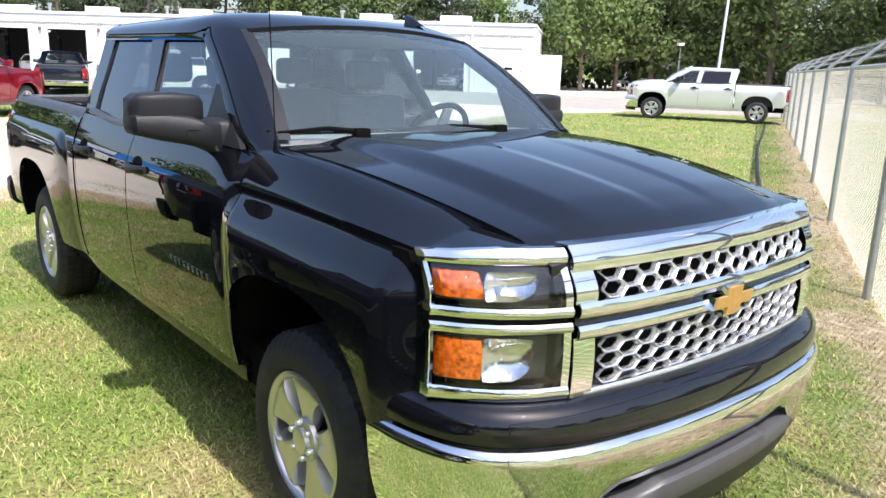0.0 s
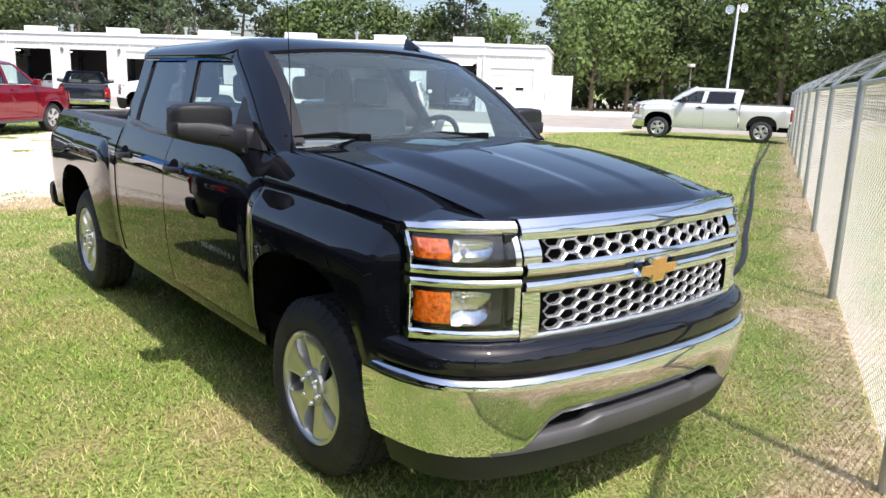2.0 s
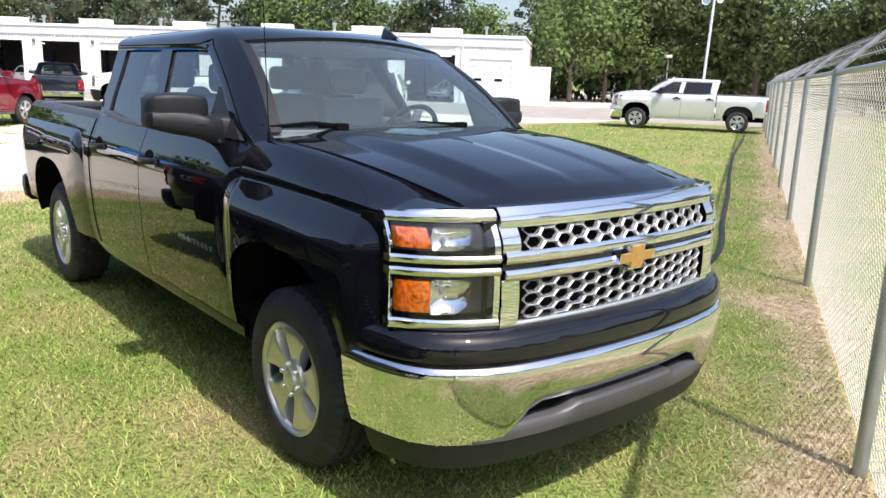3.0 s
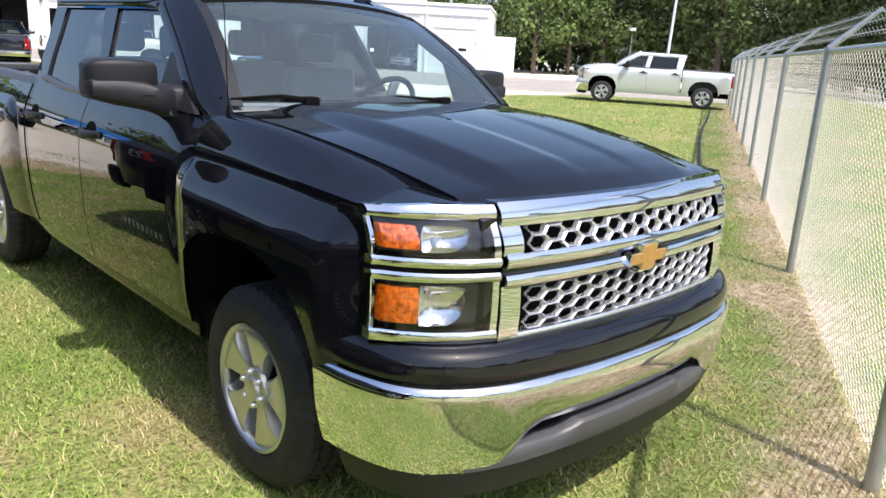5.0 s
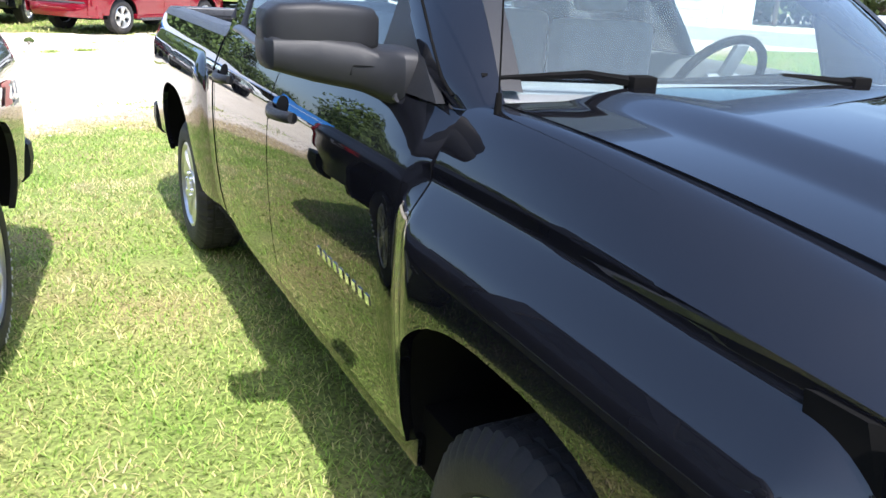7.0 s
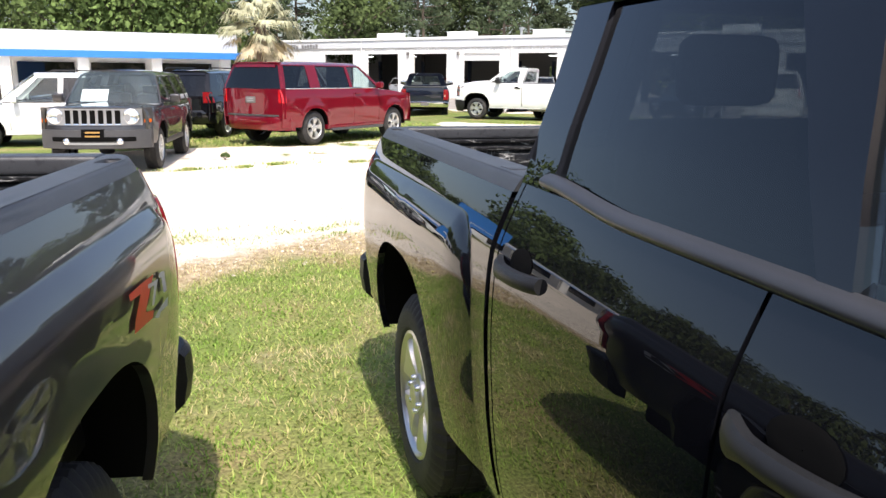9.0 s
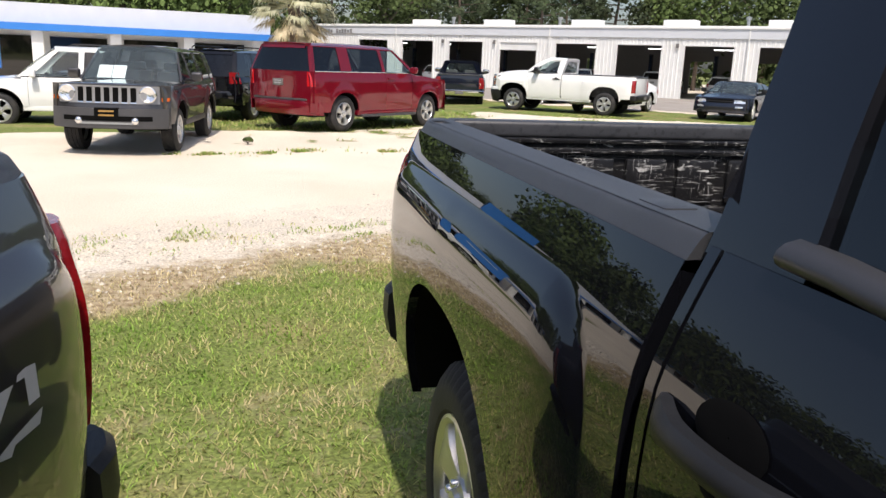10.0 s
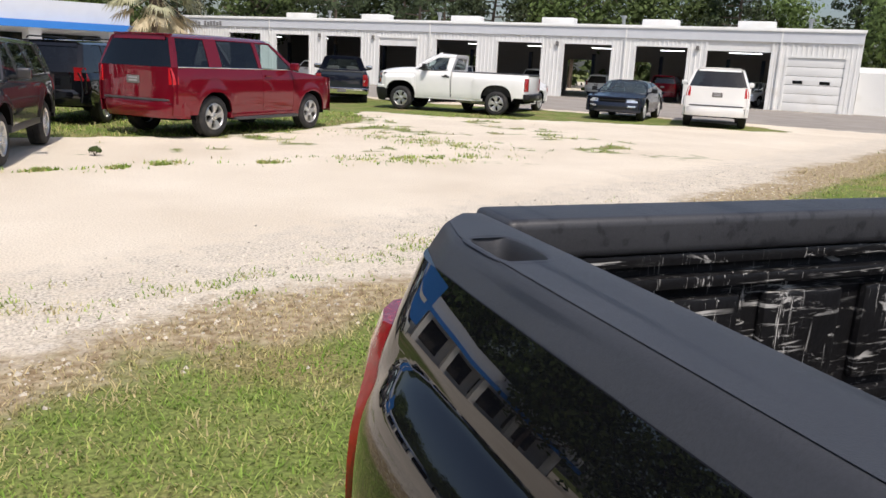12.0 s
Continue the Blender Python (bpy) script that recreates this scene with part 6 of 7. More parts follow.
# ---- trees ----
def leaf_quads(rng, centres, size, count, spread_, flat=0.75, broad=0.6):
    """Leaf clumps scattered round centres, each turned roughly outwards."""
    c = centres[rng.integers(0, len(centres), count)]
    off = rng.normal(0, 1, (count, 3))
    off /= np.linalg.norm(off, axis=1, keepdims=True) + 1e-6
    p = c[:, :3] + off * (c[:, 3:4] * spread_ * rng.random((count, 1)) ** 0.3) * np.array([1, 1, flat])
    out = off + rng.normal(0, 0.42, (count, 3)) + np.array([0, 0, 0.15])
    a = np.cross(out, rng.normal(0, 1, (count, 3)))
    a /= np.linalg.norm(a, axis=1, keepdims=True) + 1e-6
    b = np.cross(out, a)
    b /= np.linalg.norm(b, axis=1, keepdims=True) + 1e-6
    s = size * (0.5 + 1.0 * rng.random((count, 1)) ** 2)
    q = np.stack([p - a * s, p - b * s * broad, p + a * s, p + b * s * broad], 1)
    return q.reshape(-1, 3), [(4 * k, 4 * k + 1, 4 * k + 2, 4 * k + 3) for k in range(count)]


def tree(name, label, seed, height, crown_r, trunk_r, leaf, pine=False, leaves=5200):
    rng = np.random.default_rng(seed)
    t = empty(name, pose(0, 0, -60))
    tagged(t, label, "tree", "trees behind the lot")
    bm = bmesh.new()
    bend = rng.normal(0, 0.25, (6, 2))
    pts = [(bend[k][0] * k / 5, bend[k][1] * k / 5, height * (0.92 if pine else 0.75) * k / 5) for k in range(6)]
    tube(bm, pts, [trunk_r * (1 - 0.8 * k / 5) for k in range(6)], 8)
    centres = []
    limbs = 22 if pine else 16
    for k in range(limbs):
        z = height * ((0.42 + 0.52 * k / limbs) if pine else (0.25 + 0.5 * k / limbs))
        a = k * 2.4 + rng.random()
        reach = crown_r * ((1.05 - 0.75 * (k / limbs)) if pine else (0.55 + 0.5 * rng.random()))
        rise = 0.1 * reach if pine else (0.35 + 0.5 * rng.random()) * reach
        end = (reach * math.cos(a), reach * math.sin(a), z + rise)
        mid = (0.5 * end[0], 0.5 * end[1], z + 0.35 * rise)
        tube(bm, [(0, 0, z), mid, end], [trunk_r * 0.3, trunk_r * 0.2, 0.03], 5)
        for f in (0.55, 0.8, 1.0):
            centres.append((end[0] * f, end[1] * f, z + rise * f, (0.55 if pine else 0.95) * crown_r * (0.38 + 0.25 * rng.random())))
    if not pine:
        for k in range(14):
            a, r = rng.random() * 6.28, crown_r * 0.6 * rng.random()
            centres.append((r * math.cos(a), r * math.sin(a), height * (0.72 + 0.24 * rng.random()), crown_r * 0.42))
    part("trunk", bm, BARK, t)
    v, f = leaf_quads(rng, np.array(centres), 0.235 if not pine else 0.2, leaves, 1.0)
    joined("crown", v, f, leaf, t)
    return t


protos = [
    tree("oak_tree", "broad green oak with an uneven crown in the wood", 3, 12.5, 4.6, 0.32, LEAF),
    tree("oak_tree", "dark green oak standing in the wood", 5, 11.0, 4.0, 0.28, LEAF),
    tree("maple_tree", "lighter green leafy tree at the wood's edge", 7, 11.0, 4.4, 0.26, LEAF2),
    tree("pine_tree", "tall slender pine with a thin open crown", 9, 16.0, 3.2, 0.25, PINE, True, 3400),
    tree("pine_tree", "pine tree with short branches above the wood", 12, 14.0, 2.8, 0.22, PINE, True, 3200),
]
rng = np.random.default_rng(21)
spots = []
for k in range(44):
    az = radians(-26 + 118 * k / 43 + rng.normal(0, 0.8))
    d = 84 + 9 * rng.random() + (12 if k % 2 else 0)
    spots.append((d * math.sin(az), d * math.cos(az), rng.integers(0, 5)))
for az, d, kind in ((-4.5, 74, 2), (-7.5, 72, 2), (-10, 75, 2), (-1.5, 80, 3), (7, 92, 3), (9, 95, 4), (12, 94, 3), (14, 98, 4), (17, 94, 3), (20, 99, 4), (49, 72, 2), (51.5, 76, 2), (54, 78, 1), (59, 80, 2), (62, 76, 0), (66, 74, 0), (69, 70, 1), (73, 66, 0), (78, 62, 1)):
    spots.append((d * math.sin(radians(az)), d * math.cos(radians(az)), kind))
for k in range(9):
    az = radians(98 + 96 * k / 8 + rng.normal(0, 2))
    d = 55 + 14 * rng.random()
    spots.append((d * math.sin(az), d * math.cos(az), rng.integers(0, 5)))
for k in range(34):
    az = radians(196 + 140 * k / 33 + rng.normal(0, 1.2))
    d = 56 + 9 * rng.random() + (7 if k % 2 else 0)
    spots.append((d * math.sin(az), d * math.cos(az), rng.integers(0, 4)))
for k, (x, y, kind) in enumerate(spots):
    size = 0.86 + 0.34 * rng.random()
    if 61.4 < math.degrees(math.atan2(x + 2.4, y + 2.8)) < 65.2:
        size *= 0.66
    copy_thing(protos[int(kind)], pose(x, y, ground_z(x, y) - 0.2, 0, 0, rng.random() * 360) @ Matrix.Scale(size, 4))
for p in protos:
    for o in (*p.children_recursive, p):
        bpy.data.objects.remove(o)
# undergrowth and far woods
def clumps(n, az0, az1, d0, d1, top, r):
    az, d = np.radians(az0 + (az1 - az0) * rng.random(n)), d0 + (d1 - d0) * rng.random(n)
    high = top * (1 + 0.35 * np.array([noise.noise((math.cos(a) * 14, math.sin(a) * 14, 2)) for a in az]))
    return np.stack([d * np.sin(az), d * np.cos(az), high * rng.random(n) ** 0.8 - 0.3, r * (0.6 + 0.8 * rng.random(n))], 1)


c = np.concatenate([clumps(1500, -30, 95, 94, 116, 7.0, 1.5), clumps(1500, 95, 335, 68, 90, 6.5, 1.4), clumps(700, 30, 92, 77, 88, 6.0, 1.2)])
v, f = leaf_quads(rng, c, 0.46, 70000, 1.0)
tagged(joined("far_woods", v, f, LEAF), "dense green undergrowth and far woods round the lot", "woods", kind="stuff")


# ---- palm ----
palm = empty("palm_tree", pose(0.1, 48.0, -0.75) @ Matrix.Scale(1.2, 4))
tagged(palm, "short palm tree with grey-green fronds and a dry skirt", "palm tree")
bm = bmesh.new()
tube(bm, [(0, 0, 0), (0.05, 0, 1.5), (0, 0.05, 3.2), (0, 0, 4.3)], [0.3, 0.24, 0.24, 0.3], 12)
part("trunk", bm, BARK, palm)
prng = random.Random(4)
for material, n, lo, hi, nm in ((PALM, 40, -0.25, 1.25, "frond"), (PALMDRY, 12, -1.0, -0.35, "dry_frond")):
    for k in range(n):
        a, el = k * 2.4, prng.uniform(lo, hi)
        bm = bmesh.new()
        stem = []
        for j in range(9):
            u = j / 8
            r = 1.75 * u * math.cos(el)
            stem.append(Vector((r * math.cos(a), r * math.sin(a), 4.2 + 1.7 * u * math.sin(el) - 0.45 * u * u)))
        tube(bm, stem[:7], [0.03 - 0.003 * j for j in range(7)], 4)
        for j in range(26):
            w = -1 + 2 * j / 25
            base = stem[5] + (stem[8] - stem[5]) * 0.5 * (1 - abs(w))
            ang = a + w * 1.25
            L = 0.85 * (1 - 0.25 * abs(w)) * prng.uniform(0.85, 1.1)
            reach_, drop = L * math.cos(el * 0.6), 0.2 + 0.35 * prng.random()
            mid_ = base + Vector((0.6 * reach_ * math.cos(ang), 0.6 * reach_ * math.sin(ang), 0.3 * L * math.sin(el)))
            tip = base + Vector((reach_ * math.cos(ang), reach_ * math.sin(ang), 0.35 * L * math.sin(el) - drop))
            side = Vector((-math.sin(ang), math.cos(ang), 0)) * 0.04
            v0 = [bm.verts.new(p) for p in (base - side * 0.5, base + side * 0.5, mid_ + side, mid_ - side, tip)]
            bm.faces.new(v0[:4])
            bm.faces.new((v0[3], v0[2], v0[4]))
        part(nm, bm, material, palm, smooth=0)


# ---- shed beyond the fence ----
RUST = mat("rust_brown_siding", (0.17, 0.075, 0.045), 0.7, 0.1, 0.3, 1.2, 30, 0.2, second=(0.09, 0.06, 0.045), second_scale=0.8, second_at=(0.45, 0.65))
shed = empty("storage_shed", fence.matrix_basis @ pose(2, -27, -0.05))
tagged(shed, "long low rust-brown storage shed beyond the fence", "shed")
for k in range(8):
    x = 6.5 * k
    bbox("wall_panel", (x + 0.9, 0, 0), (x + 6.4, 0.15, 2.9), RUST, shed)
    for j in range(11):
        bbox("rib", (x + 1.0 + 0.5 * j, -0.035, 0.02), (x + 1.08 + 0.5 * j, -0.002, 2.88), RUST, shed)
    bbox("post", (x + 0.6, -0.1, 0), (x + 0.85, 0.2, 2.9), BARK, shed)
bbox("roof", (0, -0.9, 2.92), (52.5, 6.0, 3.06), GALV, shed, "grey metal roof sheet", bevel=0.01)
bbox("back_wall", (0.6, 5.6, 0), (52, 5.75, 2.9), RUST, shed)


# ---- poles ----
def floodlight(parent, p, turn):
    h = empty("floodlight", pose(*p, 0, 0, turn))
    h.parent = parent
    bm = bmesh.new()
    lathe(bm, [(0.06, -0.22), (0.11, -0.1), (0.23, 0.16), (0.25, 0.18)], True, 16)
    part("bell", bm, METALWALL, h)
    bm = bmesh.new()
    lathe(bm, [(0.001, 0.16), (0.225, 0.16)], True, 16)
    part("lens", bm, REFLECTOR, h)


pole = empty("light_pole", pose(39.6, 23.9, -0.1, 1.5, 1.0, 0))
tagged(pole, "tall wooden pole carrying two floodlights", "light pole")
bm = bmesh.new()
tube(bm, [(0, 0, 0), (0, 0, 6.9)], [0.09, 0.07], 10)
part("shaft", bm, STUCCO, pole)
floodlight(pole, (-0.35, 0.25, 6.6), 200)
floodlight(pole, (0.3, -0.1, 6.75), 240)
pole2 = empty("lamp_post", pose(63.2, 42.8, -0.2))
tagged(pole2, "slim lamp post with a box lantern at the far lot", "light pole")
bm = bmesh.new()
tube(bm, [(0, 0, 0), (0, 0, 4.4)], 0.08, 8)
part("shaft", bm, GALV, pole2)
bbox("lantern", (-0.5, -0.2, 4.35), (0.35, 0.2, 4.65), METALWALL, pole2, bevel=0.05)


# ---- far lot ----
for x, y, turn in ((46.3, 44.5, 120), (70, 55.5, -60), (76, 56.5, -50), (80, 50, 110), (58, 60, -80)):
    wagon("white_parked_car", "white car parked far across the lot", "car", pose(x, y, -0.15, 0, 0, turn), WHITE, **CROSSOVER)
far_wall = bbox("far_fence", (0, 0, 0), (60, 0.2, 2.1), BARK, None, bevel=0.0)
far_wall.matrix_basis = pose(84, 66, -0.2, 0, 0, -62)
tagged(far_wall, "dark low boundary fence in front of the woods", "fence")

# ---- hose ----
bm = bmesh.new()
tube(bm, [p + Vector((0, 0, 0.025)) for p in curve_points([(25.1, 12.6, 0), (19.5, 9.6, 0), (15.7, 7.6, 0), (11.6, 5.3, 0), (8.9, 3.73, 0), (6.5, 2.38, 0), (4.75, 1.37, 0), (3.2, 0.75, 0), (2.2, 0.1, 0)], 60)], 0.03, 8)
tagged(part("hose", bm, HOSE), "black hose lying in the grass beside the fence", "hose")


# ---- grass blades ----
def grass_patch(seed, x0, x1, y0, y1, per_m2, height, width):
    g = np.random.default_rng(seed)
    n = int((x1 - x0) * (y1 - y0) * per_m2)
    x, y = g.uniform(x0, x1, n), g.uniform(y0, y1, n)
    keep = []
    for k in range(n):
        fd = (x[k] - FENCE_AT.x) * fence_n.x + (y[k] - FENCE_AT.y) * fence_n.y
        clump = noise.noise((x[k] * 1.6, y[k] * 1.6, 31)) + 0.5 * noise.noise((x[k] * 6, y[k] * 6, 37))
        thin = 0.7 * dry_amount(x[k], y[k]) ** 2 if fd > -0.3 else 0.6
        if g.random() > thin and gravel_amount(x[k], y[k]) < 0.35 * g.random() + 0.12 and clump > -0.75 + 0.5 * g.random():
            keep.append(k)
    x, y, n = x[keep], y[keep], len(keep)
    a = g.uniform(0, 2 * math.pi, n)
    h = height * (0.4 + 1.0 * g.random(n) ** 2)
    w = width * g.uniform(0.7, 1.3, n)
    lean_ = g.uniform(0.5, 2.0, n) * h
    dx, dy = np.cos(a), np.sin(a)
    base = np.zeros(n)
    p0 = np.stack([x - dy * w, y + dx * w, base], 1)
    p1 = np.stack([x + dy * w, y - dx * w, base], 1)
    p2 = np.stack([x + dx * lean_ * 0.45 + dy * w * 0.7, y + dy * lean_ * 0.45 - dx * w * 0.7, h * 0.65], 1)
    p3 = np.stack([x + dx * lean_ * 0.45 - dy * w * 0.7, y + dy * lean_ * 0.45 + dx * w * 0.7, h * 0.65], 1)
    p4 = np.stack([x + dx * lean_, y + dy * lean_, h], 1)
    v = np.stack([p0, p1, p2, p3, p4], 1).reshape(-1, 3)
    f = []
    for k in range(n):
        b = 5 * k
        f += [(b, b + 1, b + 2, b + 3), (b + 3, b + 2, b + 4)]
    return v.tolist(), f, [d for a, b in zip(x, y) for d in [dry_amount(a, b)] * 5]


for seed, area in enumerate(((-3.6, 1.5, -2.6, 3.0, 3400, 0.025, 0.0034), (-3.6, 1.5, 3.0, 9.6, 2400, 0.027, 0.0038), (1.5, 6.5, -2.4, 5.5, 1700, 0.026, 0.004), (1.5, 14, 5.5, 16, 240, 0.045, 0.006), (6.5, 14, 0.5, 5.5, 300, 0.045, 0.006), (14, 26, 5, 18, 110, 0.05, 0.009), (-3.5, 10, 14, 27, 150, 0.06, 0.011))):
    v, f, dry_ = grass_patch(40 + seed, *area)
    blades = joined("grass", v, f, GRASSBLADE)
    blades.data.attributes.new("dry", "FLOAT", "POINT").data.foreach_set("value", dry_)
    tagged(blades, "short mown grass with drier straw patches", "grass", kind="stuff")


# ---- stones and weeds along the drive ----
STONE = mat("pale_stone", (0.6, 0.55, 0.46), 0.9, 0, 0.3, 6, 40, second=(0.3, 0.27, 0.22), second_scale=9, second_at=(0.5, 0.62))
g = np.random.default_rng(77)
v, f = [], []
for k in range(9000):
    x = -4.5 + 14 * g.random() ** 1.4
    y = 8.75 + 0.515 * x + g.normal(0.55, 0.55)
    if noise.noise((x * 0.9, y * 1.6, 61)) < -0.25:
        continue
    r = 0.007 + 0.016 * g.random() ** 3
    a = 6.28 * g.random()
    b = len(v)
    for q, h in ((0, 0), (1.3, 0), (2.5, 0), (3.9, 0), (5.1, 0), (0.6, 1), (3.2, 0.8)):
        rr = r * (0.45 if h else 1.0) * g.uniform(0.7, 1.2)
        v.append((x + rr * math.cos(a + q), y + rr * math.sin(a + q), r * 0.8 * h - 0.002))
    f += [(b, b + 1, b + 5), (b + 1, b + 2, b + 6, b + 5), (b + 2, b + 3, b + 6), (b + 3, b + 4, b + 6), (b + 4, b, b + 5, b + 6)]
tagged(joined("loose_stones", v, f, STONE), "loose pale stones along the edge of the gravel drive", "stones", kind="stuff")


def weeds(seed, centres, count, height, width, label):
    """Low tufts round centres (x, y, half length, half width, turn)."""
    g = np.random.default_rng(seed)
    v, f = [], []
    for k in range(count):
        cx, cy, lx, ly, turn = centres[g.integers(0, len(centres))]
        a, b = g.normal(0, 0.55) * lx, g.normal(0, 0.5) * ly
        x, y = cx + a * math.cos(turn) - b * math.sin(turn), cy + a * math.sin(turn) + b * math.cos(turn)
        if noise.noise((x * 2.2, y * 3.5, 71)) < 0.0:
            continue
        t, h, w = 6.28 * g.random(), height * g.uniform(0.4, 1.2), width * g.uniform(0.7, 1.3)
        dx, dy = math.cos(t), math.sin(t)
        b0 = len(v)
        v += [(x - dy * w, y + dx * w, 0), (x + dy * w, y - dx * w, 0), (x + dx * h * 0.8, y + dy * h * 0.8, h)]
        f.append((b0, b0 + 1, b0 + 2))
    tagged(joined("weeds", v, f, GRASSBLADE), label, "weeds", kind="stuff")


weeds(81, [(-1.2, 15.1, 0.8, 0.22, 0.6), (-2.5, 14.7, 0.35, 0.1, 0.1), (0.4, 15.4, 0.35, 0.12, 0.2), (4.1, 19.3, 1.7, 0.9, -1.0), (4.6, 18.2, 1.2, 0.6, -0.9), (2.8, 16.1, 1.4, 0.35, 0.1), (3.6, 15.9, 1.6, 0.5, 0.3)], 5200, 0.05, 0.012, "flat green weeds growing through the gravel drive")
weeds(82, [(-2.4, 8.6, 0.9, 0.5, 0.4), (-0.6, 9.0, 1.0, 0.45, 0.45), (1.2, 9.9, 1.0, 0.5, 0.48), (3.4, 11.0, 1.2, 0.5, 0.48)], 3800, 0.035, 0.006, "thin grass tufts on the stony edge of the drive")
bush = empty("small_bush", pose(-1.79, 16.27, 0) @ Matrix.Scale(0.52, 4))
tagged(bush, "small round green weed bush on the gravel", "bush")
bm = bmesh.new()
for k in range(9):
    a = 2.4 * k
    tube(bm, [(0, 0, 0), (0.07 * math.cos(a), 0.07 * math.sin(a), 0.12), (0.14 * math.cos(a), 0.14 * math.sin(a), 0.22 + 0.01 * (k % 3))], [0.008, 0.006, 0.003], 4)
part("stem", bm, BARK, bush)
v, f = leaf_quads(g, np.array([(0.11 * math.cos(2.4 * k), 0.11 * math.sin(2.4 * k), 0.15 + 0.02 * (k % 4), 0.09) for k in range(9)]), 0.028, 700, 1.0)
joined("foliage", v, f, LEAF2, bush)


# ---- vehicles in their places ----
LINE = lambda y, k: (lambda z: y + (z - 1.41) * k)
CREW = [(LINE(0.56, 1.72), LINE(1.50, 0.2)), (LINE(1.66, 0.2), LINE(2.62, 0.1))]
TAHOE_LONG = dict(TAHOE, wb=3.12, tail_y=4.14, roof_end=3.95, windows=[(0.62, 1.25, 1.64, 1.66), (1.74, 1.76, 2.84, 2.82), (3.18, 3.15, 4.0, 3.87)])
REGULAR = [(LINE(0.56, 1.72), LINE(1.60, 0.12))]
truck = pickup("black_pickup_truck", "glossy black double-cab pickup truck with chrome grille parked on grass", pose(0, 0, 0), BLACK)
grey = pickup("graphite_pickup_truck", "dark graphite double-cab pickup truck parked alongside on grass", pose(-3.373, -1.015, 0, 0, 0, -7.54), GRAPHITE, style=1)
silver = pickup("silver_pickup_truck", "silver crew-cab pickup truck with chrome grille parked by the fence", pose(23.03, 16.06, 0, 0, 0, -149), SILVER, doors=((0.47, 1.6), (1.61, 2.75)), cab=2.83, windows=CREW, fancy=False)
white = pickup("white_pickup_truck", "white regular-cab pickup truck with a long bed parked on grass", pose(7.9, 30.03, 0, 0, 0, -130.2), WHITE, wb=3.378, doors=((0.47, 1.75),), cab=1.78, windows=REGULAR, fancy=False, trim=PLASTIC)
dark = pickup("charcoal_pickup_truck", "charcoal pickup truck parked with its tailgate towards the drive", pose(7.3, 37.2, -0.2, 0, 0, 165), NAVY, doors=((0.47, 1.6), (1.61, 2.75)), cab=2.83, windows=CREW, fancy=False)
wagon("red_suv", "long dark-red sport utility vehicle parked on the gravel edge", "suv", pose(1.834, 21.99, 0, 0, 0, 133), RED, moulding=CHROME, **TAHOE_LONG)
wagon("white_suv", "white sport utility vehicle seen from behind on grass", "suv", pose(18.33, 26.56, 0, 0, 0, 140), WHITE, **TAHOE)
jeep = wagon("grey_jeep", "grey boxy compact off-roader with round lamps on gravel", "suv", pose(-3.66, 15.2, 0, 0, 0, -6), JEEPGREY, **PATRIOT)
wagon("black_suv", "black crossover with red tail lights parked on grass", "suv", pose(-1.5, 24.9, 0, 0, 0, 158), BLACK, **CROSSOVER)
wagon("white_crossover", "white family crossover parked on the gravel", "suv", pose(-6.9, 20.4, -0.1, 0, 0, -84), WHITE, **CROSSOVER)
wagon("dark_suv", "long black sport utility vehicle behind the other cars", "suv", pose(-7.0, 29.0, -0.3, 0, 0, -80), NAVY, **SUBURBAN)
wagon("navy_coupe", "dark navy sports coupe on the grass edge", "car", pose(14.35, 26.75, 0, 0, 0, -46), NAVY, **COUPE)
wagon("white_coupe", "white sports coupe behind the white pickup", "car", pose(10.6, 29.3, 0, 0, 0, -48), WHITE, **COUPE)
wagon("red_hatchback", "small red car beside the charcoal pickup", "car", pose(9.6, 35.0, -0.1, 0, 0, -60), RED, **COUPE)

# cars standing in the open bays
for name, label, paint_, spec, x, dep in (
    ("red_suv", "dark-red sport utility vehicle inside a service bay", RED, TAHOE, 12.3, 2.2),
    ("silver_car", "silver car inside an open service bay", SILVER, CROSSOVER, 17.3, 2.6),
    ("silver_suv", "silver sport utility vehicle inside a service bay", SILVER, TAHOE, 22.6, 3.2),
    ("white_van", "white utility vehicle inside an open service bay", WHITE, TAHOE, 28.0, 1.6),
    ("red_crossover", "dark-red crossover inside an open service bay", RED, CROSSOVER, 38.4, 2.4),
    ("white_crossover", "white crossover inside an open service bay", WHITE, CROSSOVER, 43.6, 2.0),
):
    wagon(name, label, "suv", bframe @ pose(x, dep + spec["tail_y"], BASE_Z + 0.03, 0, 0, 180), paint_, **spec)
wagon("white_car", "white car standing in the wide service bay", "car", bframe @ pose(6.6, 3.4, BASE_Z + 0.03, 0, 0, 20), WHITE, **CROSSOVER)


# ---- marks and fittings ----
def side_mark(parent, s, y, z, w, h, wb, material, slant=0.0, out=0.005, name="letter_bar"):
    """A thin plate on a pickup's flank."""
    bm = bmesh.new()
    pts = [(y, z), (y + w, z), (y + w + slant, z + h), (y + slant, z + h)]
    vs = [[bm.verts.new((s * (side_x(a, b, wb) + o), a, b)) for a, b in pts] for o in (out, -0.004)]
    bm.faces.new(vs[0])
    for i in range(4):
        bm.faces.new((vs[0][i], vs[0][(i + 1) % 4], vs[1][(i + 1) % 4], vs[1][i]))
    return part(name, bm, material, parent, smooth=20)


for s in (-1, 1):
    for k in range(9):
        side_mark(truck, s, 0.70 + 0.05 * k, 0.818, 0.027, 0.025, 3.645, CHROME, 0.006, 0.003)


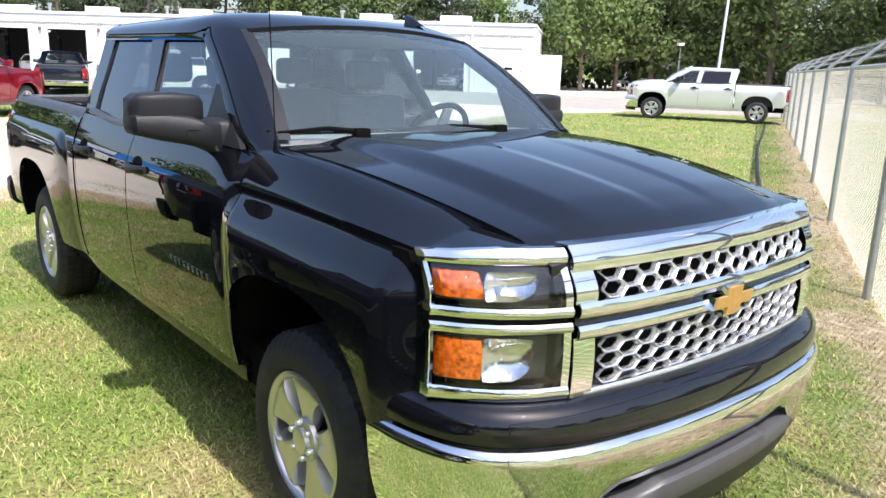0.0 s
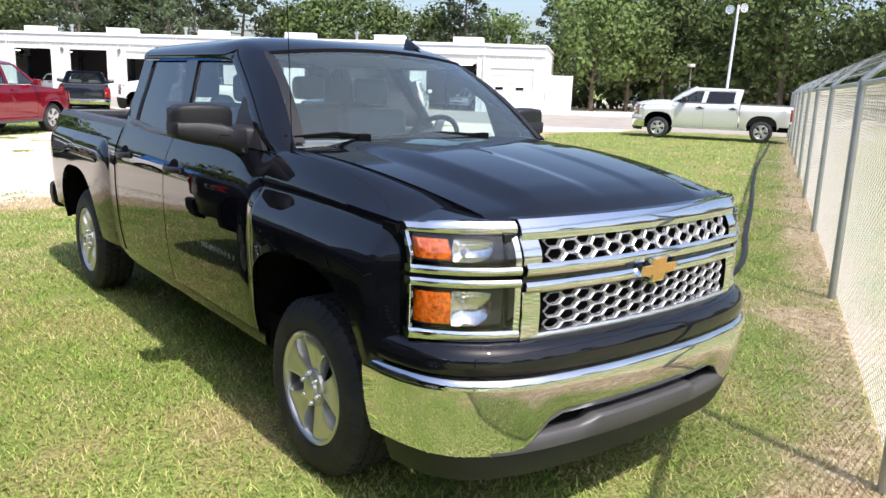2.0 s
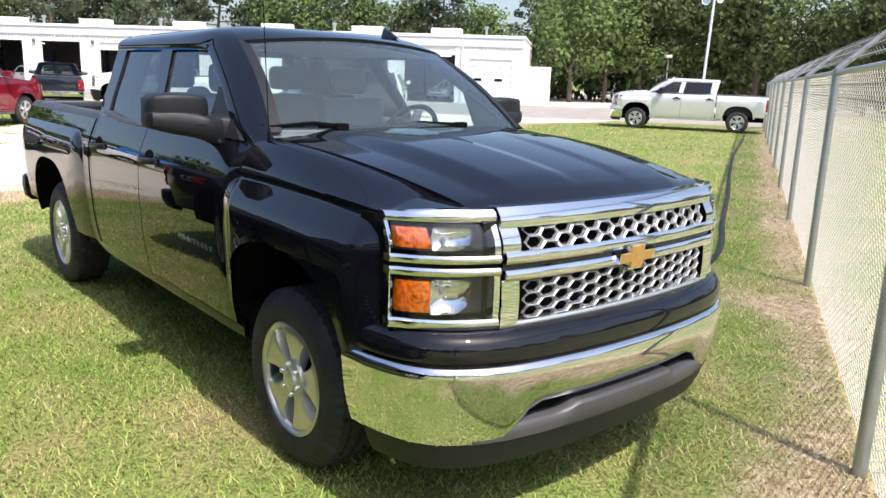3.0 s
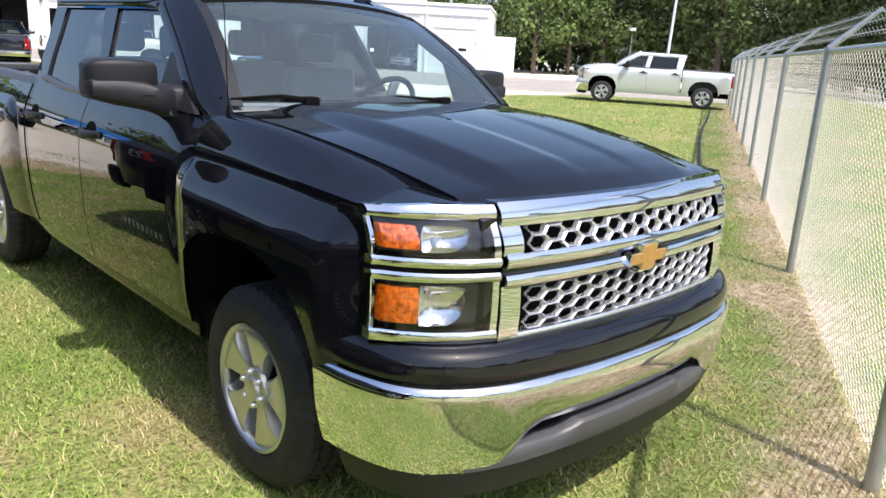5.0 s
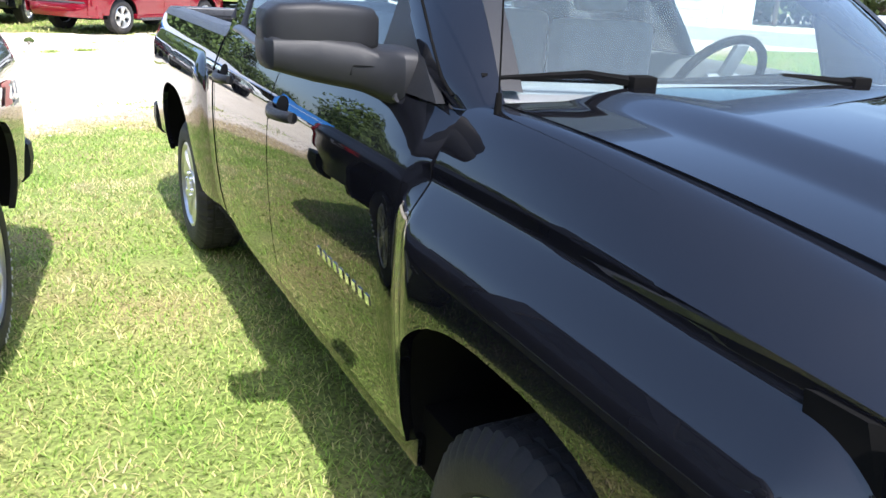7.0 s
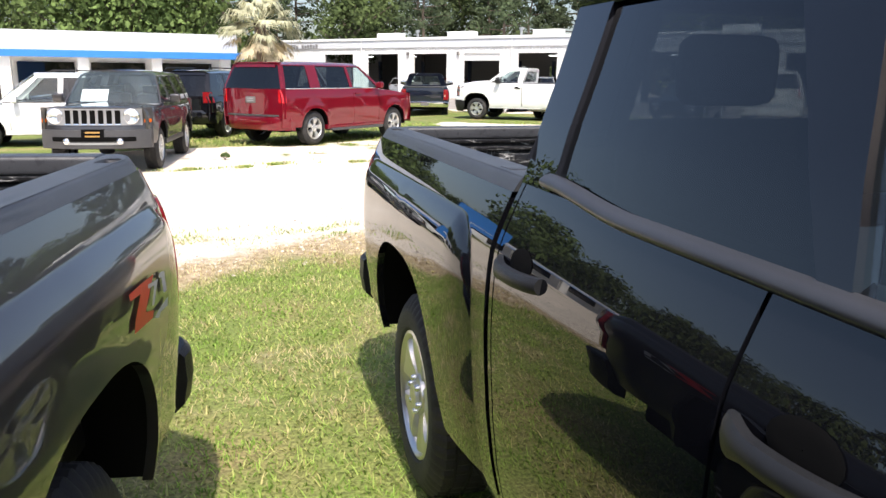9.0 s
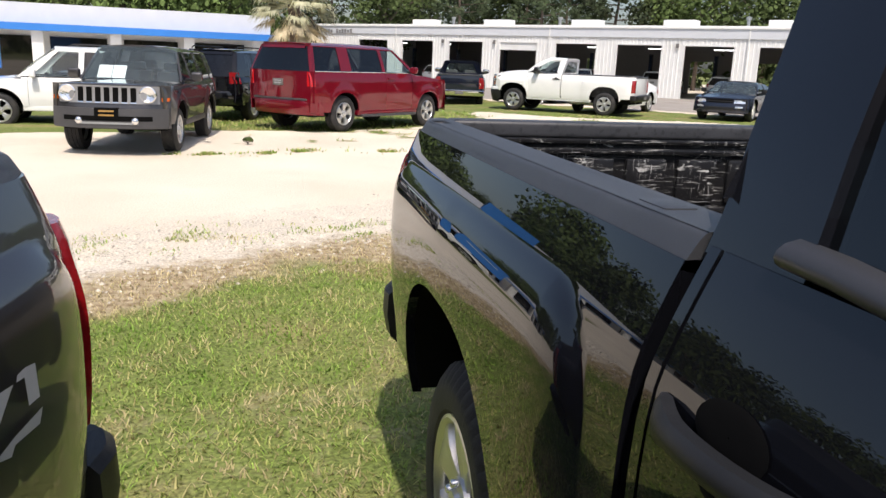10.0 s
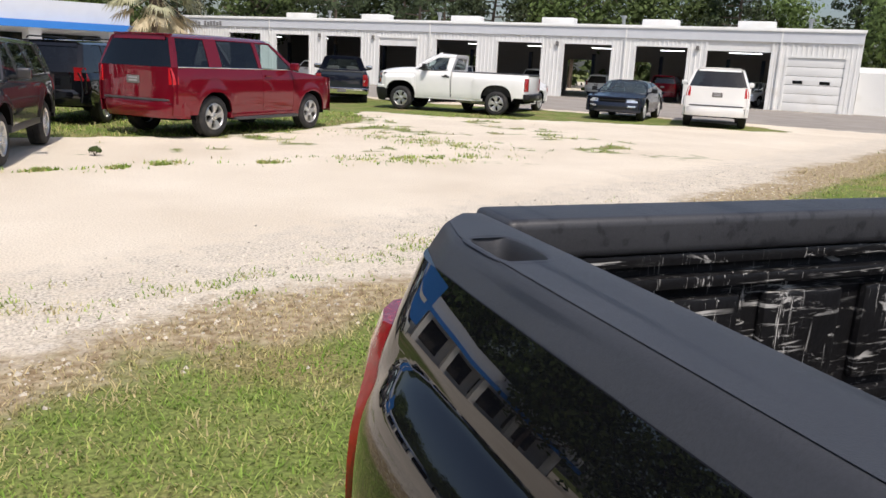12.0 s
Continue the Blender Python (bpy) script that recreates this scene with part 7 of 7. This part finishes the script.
def decal(parent, shape, wb, material, name):
    """A flat mark of any outline on the driver's flank."""
    bm = bmesh.new()
    bm.faces.new([bm.verts.new((side_x(y, z, wb) + 0.007, y, z)) for y, z in shape])
    bmesh.ops.triangulate(bm, faces=bm.faces)
    return part(name, bm, material, parent, smooth=0)


# the flank's trim marks: a red zigzag and grey bars
decal(grey, [(3.896, 1.118), (4.018, 1.113), (4.142, 1.105), (4.013, 1.041), (4.093, 1.022), (4.072, 1.007), (3.901, 1.022), (3.916, 1.047), (3.992, 1.093), (3.899, 1.102)], 3.645, DECALRED, "red_mark")
decal(grey, [(4.072, 1.095), (4.178, 1.082), (4.165, 1.074), (4.103, 1.033), (4.080, 1.035), (4.130, 1.078), (4.069, 1.085)], 3.645, DECALGREY, "grey_mark")
decal(grey, [(4.223, 1.091), (4.256, 1.085), (4.253, 1.030), (4.214, 1.032), (4.215, 1.078), (4.188, 1.081), (4.196, 1.090)], 3.645, DECALGREY, "grey_mark")
decal(grey, [(4.086, 1.002), (4.159, 1.009), (4.257, 1.011), (4.242, 0.989), (4.156, 0.997), (4.142, 0.985)], 3.645, DECALGREY, "grey_mark_bar")
# its mirror beside the black truck is folded back
for o in [c for c in grey.children if c.name.startswith("door_mirror") and c.children[0].data.vertices[0].co.x > 0]:
    o.matrix_basis = pose(0.93, 0.83, 0) @ pose(0, 0, 0, 0, 0, 68) @ pose(-0.93, -0.83, 0)
bm = bmesh.new()
rows = [[Vector((side_x(2.97 + 0.085 * q * math.cos(a), 1.0 + 0.1 * q * math.sin(a), 3.645) + o, 2.97 + 0.085 * q * math.cos(a), 1.0 + 0.1 * q * math.sin(a))) for a in (2 * math.pi * k / 28 for k in range(28))] for q, o in ((1.04, 0.001), (1.02, -0.006), (1.0, -0.006), (0.98, 0.003), (0.5, 0.004), (0.01, 0.004))]
grid(bm, rows, wrap=True)
part("fuel_door", bm, GRAPHITE, grey, "round fuel door")
# raised white sidewall bars on the graphite truck's tyres
for hub in [o for o in grey.children if o.name.startswith("wheel") and o.matrix_basis.translation.x > 0 and not o.name.startswith("wheel_well")]:
    for k in range(52):
        if k % 26 < 15 and k % 26 != 6:
            bm = bmesh.new()
            box(bm, (0.010, -0.008, 0.322), (0.0135, 0.008 - 0.004 * (k % 3 == 1), 0.343))
            bar = part("letter_bar", bm, DECALGREY, hub, smooth=20)
            bar.matrix_basis = Matrix.Rotation(2 * math.pi * k / 52, 4, "X")
# bright rubbing strip along its doors
bm = bmesh.new()
grid(bm, [[Vector((side_x(y, z, 3.645) + o, y, z)) for z, o in ((0.735, 0.0), (0.742, 0.012), (0.768, 0.014), (0.776, 0.0))] for y in np.linspace(0.75, 2.48, 20)])
flange(bm, (-0.01, 0, 0))
part("side_moulding", bm, GRILLE_SILVER, grey, "bright strip along the doors")
tool = empty("truck_toolbox", grey.matrix_basis @ pose(0, 2.78, 1.33))
tagged(tool, "black diamond-plate toolbox lying across a pickup bed", "toolbox")
bm = bmesh.new()
box(bm, (-0.74, 0, -0.35), (0.74, 0.5, 0.03), 0.01)
part("box", bm, PLASTIC, tool)
bm = bmesh.new()
box(bm, (-0.80, -0.02, 0.045), (0.80, 0.52, 0.10), 0.012)
part("lid", bm, PLASTIC, tool)
for k in range(3):
    bm = bmesh.new()
    for j in range(30):
        m_ = Matrix.Translation((-0.76 + 0.052 * j, 0.522, 0.058 + 0.015 * k)) @ Matrix.Rotation(radians(45 if (j + k) % 2 else -45), 4, "Y")
        box(bm, (-0.012, 0, -0.003), (0.012, 0.003, 0.003), m=m_)
    part("tread_bars", bm, TRIMGREY, tool)

board = empty("blue_sign_board", pose(-10.5, 28.2, -0.2, 0, 0, 8))
tagged(board, "tall plain blue sign board on two posts", "sign")
bbox("panel", (-1.2, -0.1, 1.1), (1.2, 0.1, 3.4), BLUE, board)
bbox("pale_bar", (-0.8, -0.115, 2.1), (0.8, -0.102, 2.3), METALWALL, board)
for x in (-0.9, 0.9):
    bbox("post", (x - 0.06, -0.06, 0), (x + 0.06, 0.06, 1.1), GALV, board)

# price sheets behind the off-roader's windscreen
for a, b in ((-0.56, -0.34), (-0.33, -0.12)):
    bm = bmesh.new()
    grid(bm, [[Vector((x, 0.52 + 0.2 * v, 1.12 + 0.2 * v)) for v in (0, 1)] for x in (a, b)])
    flange(bm, (0, 0.002, -0.002))
    sheet = part("paper_sheet", bm, PAPER, None)
    sheet.matrix_basis = jeep.matrix_basis
    tagged(sheet, "white price sheet lying behind a windscreen", "paper")
# letters over the service entrance, too small to read
sign = empty("wall_lettering", bframe)
tagged(sign, "row of small grey sign letters on the service building", "sign")
for k in range(12):
    if k != 5:
        x = 55.6 - 0.36 * k
        bbox("letter_bar", (x - 0.26, -0.15, 4.02), (x, -0.122, 4.4 - 0.08 * (k % 3 == 1)), SILVERGREY, sign)
